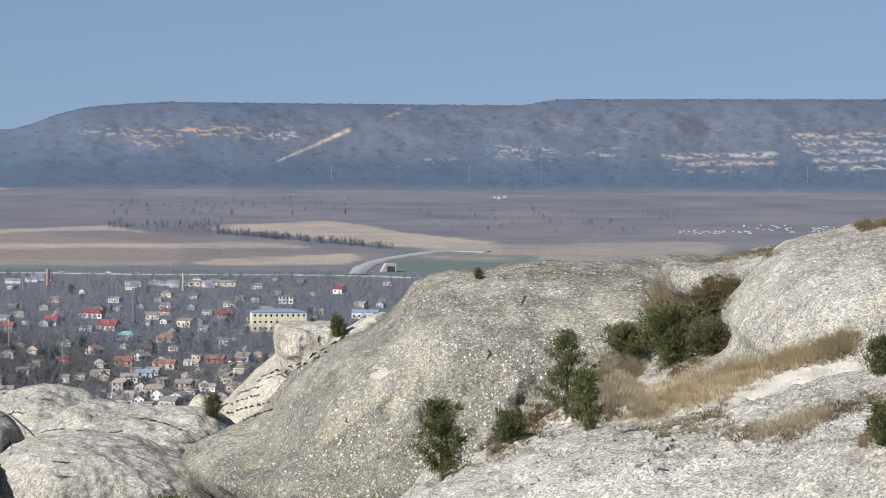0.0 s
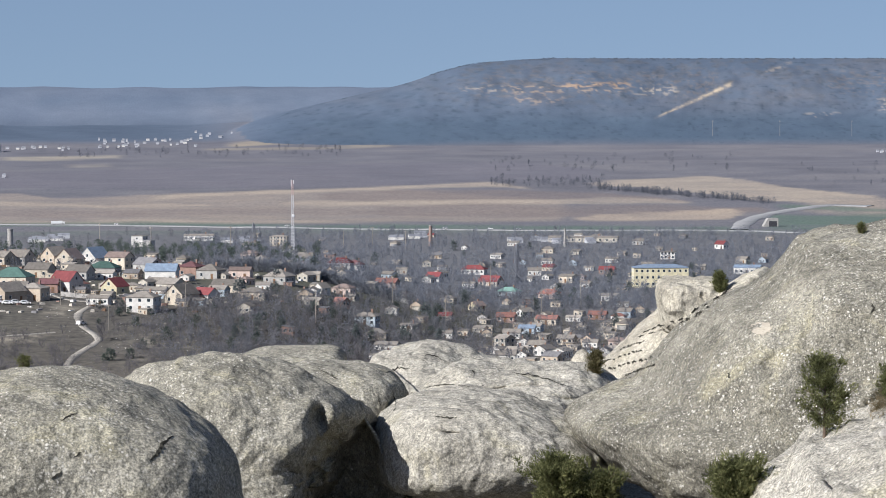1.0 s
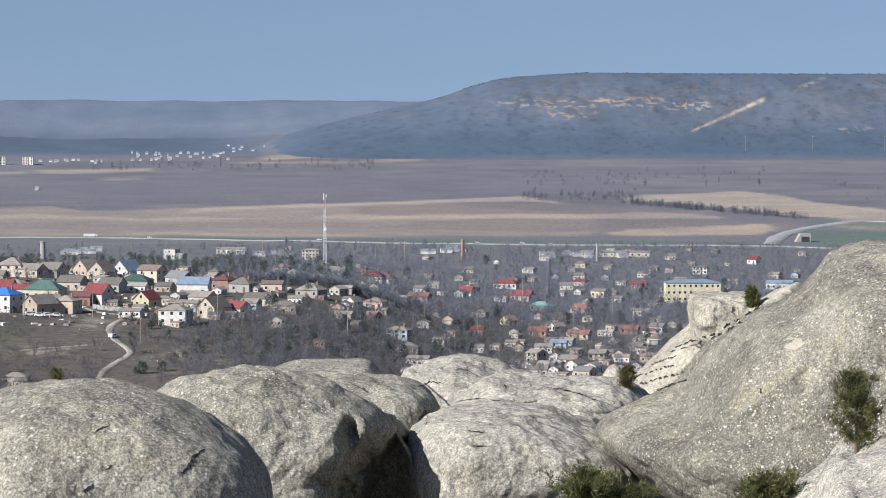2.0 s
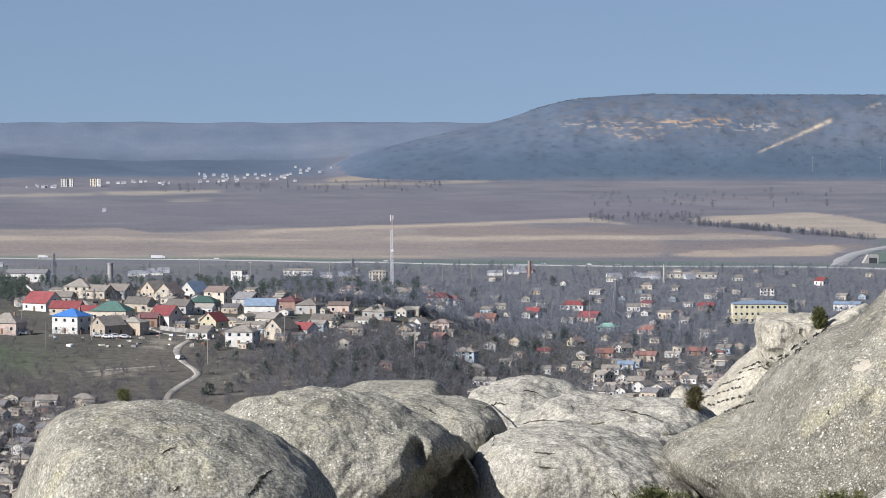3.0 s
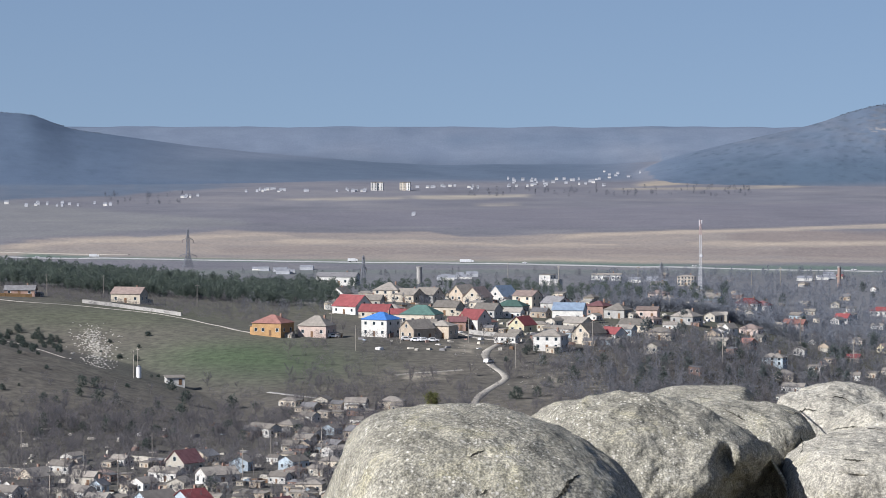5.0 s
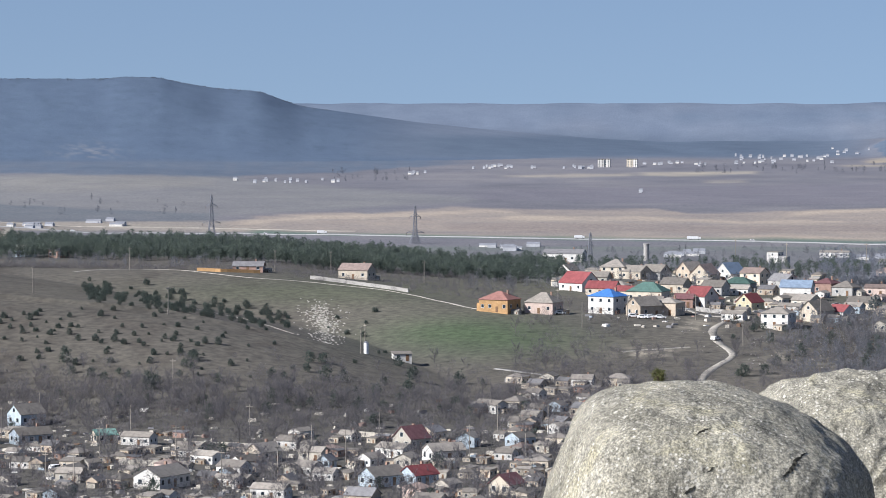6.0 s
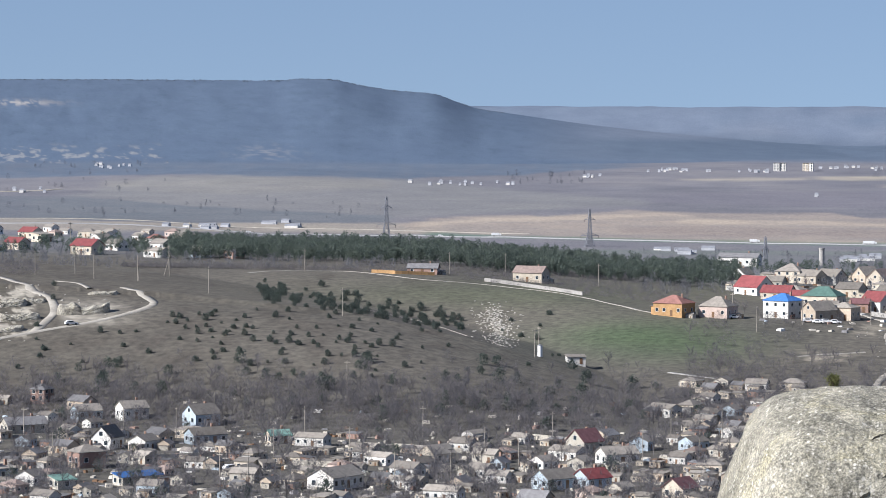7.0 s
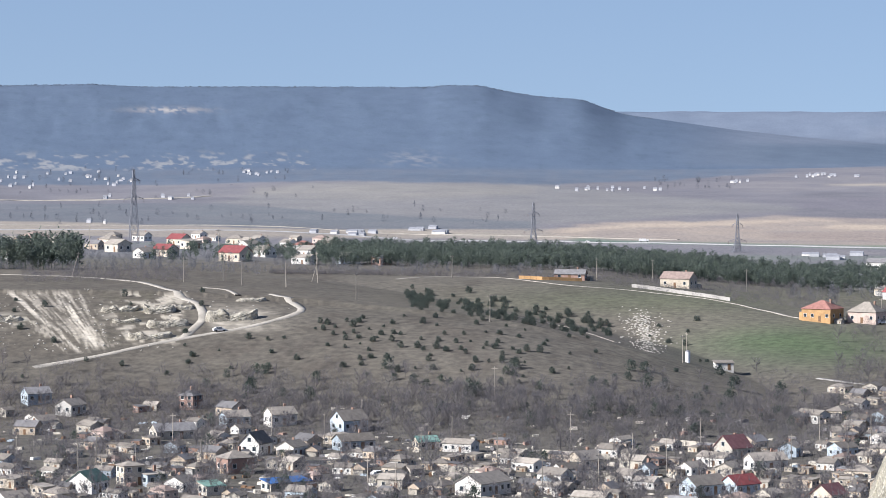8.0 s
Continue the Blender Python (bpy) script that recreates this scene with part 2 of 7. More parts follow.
def land(b, r):
    """Height of the ground at bearing b and range r."""
    b, r = np.asarray(b, float), np.asarray(r, float)
    w = west(b)
    x, y = r * np.sin(b / UNIT), r * np.cos(b / UNIT)
    n1, n2 = wobble(x / 140, y / 140, 4), wobble(x / 37 + 5, y / 37, 3)
    # flood plain, rising to the foot of the table hills
    z = ease(r, [0, 9, 24, 60, 170, 330, 500, 1100, 1500, 2700, 3300, 4000, 4600, 4760, 5200],
             [99.3, 99.3, 84, 66, 44, 14, 8.5, 8.5, 0, 0, 16, 29, 47, 91, 91])
    z = z + n1 * step(r, 300, 700) * 1.2 + n1 * step(r, 2900, 3600) * 3
    swell = np.exp(-(((w - 700) / 330) ** 2)) * np.exp(-(((r - 3500) / 260) ** 2))
    z = z + 11 * swell
    # village ridge: a flat top with a long slope towards the viewer
    top = ease(w, [-2500, 0, 500, 1000, 1300, 1500, 2200, 2420, 2650], [44, 37, 35, 33, 27, 24, 22, 7, 0], 70)
    edge = ease(w, [0, 600, 1100, 1400, 2200, 2600], [1380, 1400, 1370, 1295, 1290, 1400], 80)
    ridge = top * step(r, edge - 215, edge + 15) * (1 - step(r, 1700, 1950))
    z = np.maximum(z, ridge + (1 - step(r, edge - 215, edge + 15)) * z + n2 * 0.7)
    # nearer hill, falling off to the east
    crest = ease(w, [-2500, 0, 350, 560, 900, 1100, 1350, 1480, 1600], [42, 39, 38.5, 36.5, 32, 24, 11, 6, 0], 50)
    mid = ease(w, [-200, 350, 900, 1300], [1240, 1220, 1160, 1150], 150)
    hump = 8.5 + (crest - 8.5) * np.where(r < mid, step(r, mid - 190, mid + 25), 1 - 0.42 * step(r, mid, mid + 210) * step(w, 470, 1150))
    hump = np.where(r > mid, hump - 30 * step(r, mid + 150, mid + 300), hump)
    z = np.maximum(z, np.where(crest > 8.5, hump + n2 * 0.6, -50))
    # table hills and the far rise behind them
    west_top = ease(w, [-2500, 0, 160, 265, 480, 755, 785, 855, 880, 950, 1030, 1100, 1200, 1300, 1420, 1569, 1770, 2100],
                    [125, 125, 127, 123.5, 124, 123, 125.5, 125, 120, 112, 108, 90, 80, 70, 61, 52, 40, 22], 13)
    east_top = ease(w, [2050, 2200, 2310, 2410, 2475, 2530, 2650, 2900, 3300, 3340, 3940], [30, 62, 80, 96, 112, 121, 127, 126, 125, 133, 135], 25)
    for tops, foot, rim, carve in ((west_top, 3880, 4420, 0.05), (east_top, 3850, 4420, 0.16)):
        f = np.clip((r - foot) / (rim - foot), 0, 1)
        prof = 0.35 * f + 0.65 * step(f, 0.0, 1.0)
        fall = 1 - step(r, 4560, 4700)
        gully = 1 + (wobble(w / 110, f * 3, 4) * carve) * np.sin(np.pi * f)
        base = np.interp(np.minimum(r, foot), [0, 3300, 4000], [0, 16, 29])
        hill = base + (tops - base) * prof * gully
        z = np.where((r > foot) & (tops > 40), np.maximum(z, hill * fall + z * (1 - fall)), z)
    return z


def xy(b, r):
    return r * math.sin(b / UNIT), r * math.cos(b / UNIT)


def spot(b, d, near=700, far=4700):
    """The first place where the ground meets the line at bearing b that drops by d."""
    rr = np.arange(near, far, 2.0)
    zz = land(np.full_like(rr, b), rr)
    hit = np.nonzero(zz >= EYE[2] - rr * d / UNIT)[0]
    r = float(rr[hit[0]]) if len(hit) else far
    x, y = xy(b, r)
    return Vector((x, y, float(land(b, r))))


def cover(b, r, x, y, z):
    """Colour of what covers the ground: steppe, ploughland, winter woods, scree; haze is blended in as blue with
    distance.
    """
    w = west(b)
    d = (EYE[2] - z) / r * UNIT
    n1, n2, n3 = wobble(x / 60, y / 60, 4), wobble(x / 15 + 3, y / 15, 3), wobble(x / 300 + 9, y / 300, 3)
    col = np.zeros(b.shape + (3,))
    col[:] = (0.103, 0.097, 0.089)

    def lay(rgb, mask):
        m = np.clip(mask, 0, 1)[..., None]
        col[:] = col * (1 - m) + np.array(rgb) * m

    def patch(rgb, w0, w1, d0, d1, soft=12, ragged=10, tilt=0.0, edge=4):
        dd = d + n3 * ragged * 0.5 + n1 * ragged * 0.25 - tilt * (w - w0)
        ww = w + n1 * 30
        lay(rgb, step(ww, w0 - soft, w0 + soft) * (1 - step(ww, w1 - soft, w1 + soft))
            * step(dd, d0 - edge, d0 + edge) * (1 - step(dd, d1 - edge, d1 + edge)))

    # dry grass and patches of green on the near hills
    lay((0.129, 0.119, 0.105), 0.5 + n1 * 0.9)
    lay((0.098, 0.108, 0.072), (0.15 + n3 * 0.9) * 0.8)
    lay((0.09, 0.083, 0.074), (1 - step(w, 500, 950)) * (r < 1330) * (0.55 + n2 * 0.4))
    lay((0.078, 0.07, 0.064), step(wobble(x / 9 + 2, y / 22, 4), 0.02, 0.5) * 0.55 * (r < 1450) * (1 - step(w, 1050, 1250)))
    lay((0.075, 0.115, 0.06), np.exp(-(((w - 1420) / 170) ** 2)) * np.exp(-(((d - 425) / 34) ** 2)) * (0.85 + n1 * 0.5) * (r > 1000))
    lay((0.088, 0.108, 0.065), np.exp(-(((w - 1150) / 300) ** 2)) * np.exp(-(((d - 345) / 26) ** 2)) * 0.5 * (r > 1000))
    face = (r < 1320) * (r > 900) * step(w, -420, -320) * step(d, 322 + n1 * 6, 334 + n1 * 6) * (1 - step(d + w * 0.085, 440, 452)) * (1 - step(w + (d - 330) * 0.25 + n1 * 16, 335, 352))
    # slides of chalk that run together towards the foot of the face
    u = (w - 235) / np.maximum(520 - d, 6)
    fan = wobble(u * 16 + 40, d / 45, 3) + wobble(u * 55, d / 18, 3) * 0.9
    sheet = np.exp(-(((u + 0.7) / 0.13) ** 2)) + 0.8 * np.exp(-(((u + 1.1) / 0.05) ** 2))
    shelf = wobble(w / 38 + 11, d / 5, 3) + wobble(w / 9, d / 3, 2) * 0.5
    lay((0.105, 0.096, 0.084), face * (0.8 + 0.4 * n2))
    lay((0.42, 0.39, 0.345), face * step(fan, 0.1, 0.5) * step(u, -1.6, -1.3) * (1 - step(u, -0.5, -0.35)) * 0.6)
    lay((0.52, 0.485, 0.43), face * sheet * step(fan, -0.45, 0.35) * (1 - step(d, 425, 450)))
    lay((0.42, 0.39, 0.34), face * step(shelf, 0.02, 0.3) * step(w, 160, 230) * 0.85)
    lay((0.6, 0.57, 0.5), face * step(shelf, 0.1, 0.4) * np.exp(-(((w - 10) / 40) ** 2)) * np.exp(-(((d - 378) / 10) ** 2)))
    lay((0.09, 0.085, 0.07), face * step(-shelf, 0.15, 0.4) * step(w, 150, 200) * 0.6)
    lay((0.38, 0.355, 0.315), (r < 1300) * (r > 900) * (0.45 + 0.55 * step(wobble(w / 30, d / 6, 3), -0.1, 0.3)) * step(w, 362, 378) * np.exp(-(((w - 410) / 75) ** 2)) * np.exp(-(((d - 378) / 22) ** 4)))
    lay((0.55, 0.53, 0.48), (r > 1000) * (r < 1500) * step(wobble(w / 9, d / 5, 2), 0.0, 0.4) * np.exp(-(((w - 1140 - (d - 400) * 0.3) / 16) ** 2)) * np.exp(-(((d - 402) / 30) ** 2)) * 0.6)
    bank = (r > 1000) * (r < 1450) * step(wobble(w / 25, d / 4, 3), -0.05, 0.3)
    lay((0.33, 0.3, 0.25), bank * np.exp(-(((w - 1722) / 55) ** 2)) * np.exp(-(((d - 453) / 9) ** 2)))
    lay((0.28, 0.255, 0.215), bank * np.exp(-(((w - 1800) / 40) ** 2)) * np.exp(-(((d - 404) / 10) ** 2)))
    lay((0.3, 0.28, 0.24), bank * np.exp(-(((w - 1970) / 60) ** 2)) * np.exp(-(((d - 460) / 34) ** 2)) * 0.7)
    # bare scrub on the valley sides and under the town, the town's blued for haze
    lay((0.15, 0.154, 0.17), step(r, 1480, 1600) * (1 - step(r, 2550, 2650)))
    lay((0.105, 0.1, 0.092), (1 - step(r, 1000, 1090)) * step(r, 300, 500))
    # ploughland beyond the road, its base tones blued for haze
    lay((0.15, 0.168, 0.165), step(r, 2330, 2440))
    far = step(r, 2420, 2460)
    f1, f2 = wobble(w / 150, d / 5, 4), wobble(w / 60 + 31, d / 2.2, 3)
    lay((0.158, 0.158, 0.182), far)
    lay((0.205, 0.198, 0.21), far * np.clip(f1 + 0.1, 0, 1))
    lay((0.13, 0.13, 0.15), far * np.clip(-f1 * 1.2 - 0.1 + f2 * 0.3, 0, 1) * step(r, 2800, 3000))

    def band(rgb, ws, tops, bottoms, strength=1.0, edge=1.6, streak=0.24):
        dd, ww = d + f1 * 2.5 + n1 * 1.0, w + f2 * 10
        t, u = ease(ww, ws, tops, 14), ease(ww, ws, bottoms, 14)
        m = step(dd, t - edge, t + edge) * (1 - step(dd, u - edge, u + edge)) * step(ww, ws[0] - 6, ws[0] + 30) * (1 - step(ww, ws[-1] - 30, ws[-1] + 6))
        lay(rgb, far * m * strength * (1 - streak + streak * (f1 + f2)))

    PALE, BEIGE, BROWN, GREEN = (0.395, 0.34, 0.283), (0.3, 0.26, 0.232), (0.21, 0.18, 0.175), (0.11, 0.165, 0.135)
    band((0.198, 0.2, 0.204), [300, 380, 540, 700, 930, 1420], [176, 173, 137, 133, 138, 180], [214, 214, 214, 214, 212, 184], 0.8, 4)
    band((0.232, 0.225, 0.214), [430, 560, 700, 960], [145, 140, 139, 146], [156, 163, 168, 156], 0.7, 6)
    band((0.122, 0.138, 0.162), [-400, 0, 400, 600, 960], [172, 172, 172, 190, 206], [206, 205, 214, 220, 221], 0.9)
    band((0.29, 0.262, 0.23), [-500, 0, 200, 480, 800, 1060], [203, 203, 208, 218, 220, 221], [222, 226, 231, 234, 237, 240])
    band(BEIGE, [960, 1069, 1194, 1219, 1294, 1369, 1553, 1728, 1793, 1943, 2143, 2337, 2700], [221, 208, 203, 209, 201, 194, 200, 196, 207, 203, 193, 190, 214],
         [234, 238, 242, 243, 245, 247, 251, 252, 253, 253, 253, 252, 250])
    band(PALE, [990, 1100, 1200, 1300, 1420, 1500], [219, 211, 207, 206, 199, 203], [227, 217, 214, 213, 204, 206], 0.8)
    band(PALE, [1450, 1700, 1790, 1900], [210, 210, 214, 222], [218, 219, 220, 225], 0.8)
    band(BROWN, [1350, 1600, 1900, 2200, 2400], [224, 224, 228, 226, 230], [236, 240, 240, 236, 238], 0.6)
    band(PALE, [1950, 2100, 2250, 2400, 2560, 2640], [205, 197, 191, 187, 179, 192], [211, 203, 197, 193, 188, 195])
    band(PALE, [1880, 2000, 2080], [220, 217, 220], [224, 222, 222], 0.9)
    band(BROWN, [2250, 2400, 2640, 2760, 2920], [199, 195, 196, 200, 216], [212, 216, 212, 210, 220], 0.9)
    band(PALE, [2180, 2400, 2600, 2765, 2925], [216, 215, 213, 209, 217], [222, 222, 219, 219, 220], 0.9)
    band(BROWN, [2350, 2600, 2900, 3060], [223, 222, 222, 228], [238, 245, 240, 236], 0.9)
    band((0.42, 0.35, 0.285), [2700, 2760, 2900, 2985, 3010], [246, 240, 234, 229, 232], [249, 250, 249, 247, 240])
    band(PALE, [1500, 1900, 2300], [246, 246, 247], [250, 251, 251], 0.6)
    band(PALE, [2735, 2845, 2945, 3020, 3095, 3179, 3260], [180, 175, 170, 180, 191, 202, 208], [186, 193, 203, 212, 217, 222, 230])
    band(BEIGE, [3090, 3250, 3400, 3600, 3660], [224, 210, 206, 204, 212], [234, 244, 246, 246, 246], 0.95)
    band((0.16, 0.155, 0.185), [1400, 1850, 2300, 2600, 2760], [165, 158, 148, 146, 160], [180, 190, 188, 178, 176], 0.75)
    band((0.36, 0.325, 0.27), [1690, 1760, 1921], [134, 132, 131], [138, 139, 135])
    band((0.36, 0.325, 0.27), [1440, 1560, 1700], [140, 138, 135], [142, 142, 139], 0.8)
    band((0.33, 0.3, 0.26), [1810, 1900], [147, 147], [151, 150], 0.8)
    band((0.35, 0.3, 0.23), [2090, 2200, 2331], [110, 100, 93], [118, 112, 107])
    band((0.31, 0.275, 0.225), [2050, 2250, 2400], [121, 117, 111], [124, 122, 117], 0.8)
    band(GREEN, [1000, 1500, 1943, 2337, 3000], [236, 246, 250, 256, 260], [242, 252, 257, 264, 267], 0.9)
    band(GREEN, [3040, 3180, 3330], [240, 240, 236], [262, 268, 262], 0.9)
    band(GREEN, [3060, 3180, 3330], [219, 226, 233], [226, 233, 238], 0.9)
    band((0.3, 0.27, 0.22), [2250, 2600, 3000], [272, 274, 276], [277, 280, 282], 0.6)
    # woods on the table hills, with distance haze painted in as blue
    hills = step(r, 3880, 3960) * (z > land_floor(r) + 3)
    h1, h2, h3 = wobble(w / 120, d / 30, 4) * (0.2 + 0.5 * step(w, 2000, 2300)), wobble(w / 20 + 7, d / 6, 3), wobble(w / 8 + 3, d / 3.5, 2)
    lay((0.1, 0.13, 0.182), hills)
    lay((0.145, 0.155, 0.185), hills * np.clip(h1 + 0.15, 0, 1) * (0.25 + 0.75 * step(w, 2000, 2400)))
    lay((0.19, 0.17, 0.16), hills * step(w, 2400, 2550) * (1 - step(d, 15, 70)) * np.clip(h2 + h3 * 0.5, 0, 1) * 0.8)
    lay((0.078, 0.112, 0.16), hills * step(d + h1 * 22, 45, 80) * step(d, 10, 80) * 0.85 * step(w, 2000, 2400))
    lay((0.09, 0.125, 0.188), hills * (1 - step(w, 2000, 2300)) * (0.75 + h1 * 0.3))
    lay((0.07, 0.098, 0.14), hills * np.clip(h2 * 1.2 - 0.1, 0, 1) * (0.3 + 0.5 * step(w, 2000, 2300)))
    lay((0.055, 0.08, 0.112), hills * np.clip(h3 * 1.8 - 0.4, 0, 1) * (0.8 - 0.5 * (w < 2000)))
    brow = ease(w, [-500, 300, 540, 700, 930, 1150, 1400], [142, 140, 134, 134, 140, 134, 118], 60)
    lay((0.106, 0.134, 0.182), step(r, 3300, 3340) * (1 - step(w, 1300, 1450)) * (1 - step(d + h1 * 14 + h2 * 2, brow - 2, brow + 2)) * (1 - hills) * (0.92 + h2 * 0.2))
    ochre = hills * step(w, 2480, 2560)
    grit, bed = wobble(w / 5.5 + 5, d / 3.2, 3), wobble(w / 17 + 50, d / 2.4, 3)

    def strata(rgb, w0, w1, d0, half, lean=0.0, much=1.0, cover=0.0):
        """A broken band of bare rock along the hill."""
        mid_d = d0 + lean * (w - w0) + h1 * 5
        m = np.exp(-(((d - mid_d) / half) ** 4)) * step(w + h2 * 14, w0 - 8, w0 + 8) * (1 - step(w + h2 * 14, w1 - 8, w1 + 8))
        lay(rgb, ochre * m * step(bed * 0.6 + grit * 0.8 + cover, 0.08, 0.42) * much * 0.85)

    OCHRE, BONE = (0.37, 0.295, 0.235), (0.39, 0.35, 0.31)
    strata((0.185, 0.17, 0.168), 2420, 2960, 8, 26, 0.0, 0.6, 0.05)
    strata(OCHRE, 2590, 2800, 17, 7, -0.01, 0.95, 0.08)
    strata((0.4, 0.28, 0.19), 2690, 2800, 11, 4, -0.02, 0.8, 0.2)
    strata(OCHRE, 2600, 2690, 35, 9, 0.0, 0.75)
    strata(BONE, 2480, 2580, 19, 7, -0.02, 0.75)
    strata(BONE, 2815, 2890, 20, 8, 0.0, 0.85, 0.1)
    strata((0.2, 0.18, 0.175), 3150, 3980, 6, 26, 0.0, 0.55, 0.05)
    strata(BONE, 3115, 3175, 64, 5, 0.0, 0.7)
    strata(BONE, 3245, 3350, 46, 11, 0.06, 0.85, 0.05)
    strata(BONE, 3405, 3465, 50, 9, -0.08, 0.7)
    strata(BONE, 3535, 3745, 52, 5, -0.02, 0.95, 0.25)
    strata(OCHRE, 3560, 3740, 64, 5, 0.0, 0.9, 0.2)
    strata(BONE, 3560, 3700, 78, 4, 0.0, 0.5)
    for k in range(5):
        strata(BONE, 3765 + 12 * k, 4000, 16 + 14 * k, 4.5, -0.02, 0.85, 0.2)
    cut = d - 36 + (w - 2925) * 0.44 + h3 * 0.9
    lay((0.5, 0.415, 0.31), hills * (0.35 + 0.65 * step(grit + h3 * 0.4, -0.45, 0.15)) * np.exp(-((cut / (1.3 + np.maximum(w - 2850, 0) * 0.02)) ** 2)) * step(w, 2845, 2880) * (1 - step(w, 2980, 2992)))
    lay((0.42, 0.36, 0.29), hills * step(grit, -0.3, 0.3) * np.exp(-(((d + 18 + (w - 3065) * 0.42) / 3.5) ** 2)) * step(w, 3035, 3050) * (1 - step(w, 3085, 3095)) * 0.5)
    lay((0.3, 0.3, 0.3), hills * (w < 560) * step(d, 75, 95) * step(h2 + h3 * 0.6, 0.15, 0.5) * 0.6)
    lay((0.29, 0.28, 0.28), hills * np.exp(-(((d - 8) / 5) ** 2)) * np.exp(-(((w - 300) / 60) ** 2)) * step(h3, -0.2, 0.2))
    lay((0.28, 0.28, 0.29), hills * np.exp(-(((d - 95) / 14) ** 2)) * np.exp(-(((w - 730) / 55) ** 2)) * step(h3, 0.0, 0.4) * 0.4)
    # the gap and the far rise: paler blue, haze put into the colour
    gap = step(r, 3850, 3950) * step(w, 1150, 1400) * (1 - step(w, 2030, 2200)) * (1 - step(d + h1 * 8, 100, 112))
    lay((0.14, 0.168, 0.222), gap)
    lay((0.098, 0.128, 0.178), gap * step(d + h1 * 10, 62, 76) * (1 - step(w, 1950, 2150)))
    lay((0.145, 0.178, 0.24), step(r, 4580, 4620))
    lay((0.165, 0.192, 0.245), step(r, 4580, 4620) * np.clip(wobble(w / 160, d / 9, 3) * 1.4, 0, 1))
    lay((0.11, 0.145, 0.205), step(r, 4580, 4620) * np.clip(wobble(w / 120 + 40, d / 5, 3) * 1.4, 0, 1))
    return np.clip(col, 0.01, 1)


def land_floor(r):
    return np.interp(r, [0, 3300, 4000, 4600, 5200], [0, 16, 29, 47, 91])


def build_ground():
    bs = np.concatenate([np.linspace(-math.pi * UNIT, -2500, 34)[:-1], np.concatenate([np.linspace(-2400, -2060, 55)[:-1], np.linspace(-2060, -1400, 210)[:-1], np.linspace(-1400, 460, 240)[:-1], np.linspace(460, 872, 105)[:-1], np.linspace(872, 1034, 112)[:-1], np.linspace(1034, 2080, 270)[:-1], np.linspace(2080, 2400, 40)]), np.linspace(2500, math.pi * UNIT, 34)[1:]])
    rs = np.concatenate([[0.02], np.linspace(1, 200, 24)[:-1], np.linspace(200, 850, 12)[:-1], np.linspace(850, 1000, 20)[:-1], np.linspace(1000, 1260, 95)[:-1], np.linspace(1260, 1700, 58)[:-1],
                         np.linspace(1700, 2750, 40)[:-1], np.linspace(2750, 3850, 60)[:-1], np.linspace(3850, 4440, 108)[:-1], np.linspace(4440, 4600, 12)[:-1], np.linspace(4600, 5300, 14)])
    bb, rr = np.meshgrid(bs, rs)
    zz = land(bb, rr)
    xx, yy = rr * np.sin(bb / UNIT), rr * np.cos(bb / UNIT)
    h, k = bb.shape
    i = np.arange(h * k).reshape(h, k)
    quads = np.stack([i[:-1, :-1], i[:-1, 1:], i[1:, 1:], i[1:, :-1]], -1).reshape(-1, 4)[:, ::-1]
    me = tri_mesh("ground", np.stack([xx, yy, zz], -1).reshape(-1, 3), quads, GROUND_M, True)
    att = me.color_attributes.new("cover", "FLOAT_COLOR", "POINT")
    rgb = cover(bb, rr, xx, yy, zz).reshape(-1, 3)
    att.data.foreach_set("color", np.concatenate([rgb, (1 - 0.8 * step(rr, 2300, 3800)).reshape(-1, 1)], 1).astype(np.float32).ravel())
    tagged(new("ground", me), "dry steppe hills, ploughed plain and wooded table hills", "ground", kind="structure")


build_ground()


# ---- limestone rocks of the near cliff ----
def closed_curve(points, n):
    """n points, evenly spaced, on a smooth closed curve through the given ones."""
    p = np.array(points, float)
    k = len(p)
    out = []
    for i in range(k):
        a, b, c, d = p[i - 1], p[i], p[(i + 1) % k], p[(i + 2) % k]
        t = np.linspace(0, 1, 24, endpoint=False)[:, None]
        out.append(0.5 * (2 * b + (c - a) * t + (2 * a - 5 * b + 4 * c - d) * t ** 2 + (3 * b - a - 3 * c + d) * t ** 3))
    q = np.concatenate(out)
    q = np.concatenate([q, q[:1]])
    s = np.concatenate([[0], np.cumsum(np.hypot(*np.diff(q, axis=0).T))])
    u = np.linspace(0, s[-1], n, endpoint=False)
    return np.stack([np.interp(u, s, q[:, 0]), np.interp(u, s, q[:, 1])], 1)


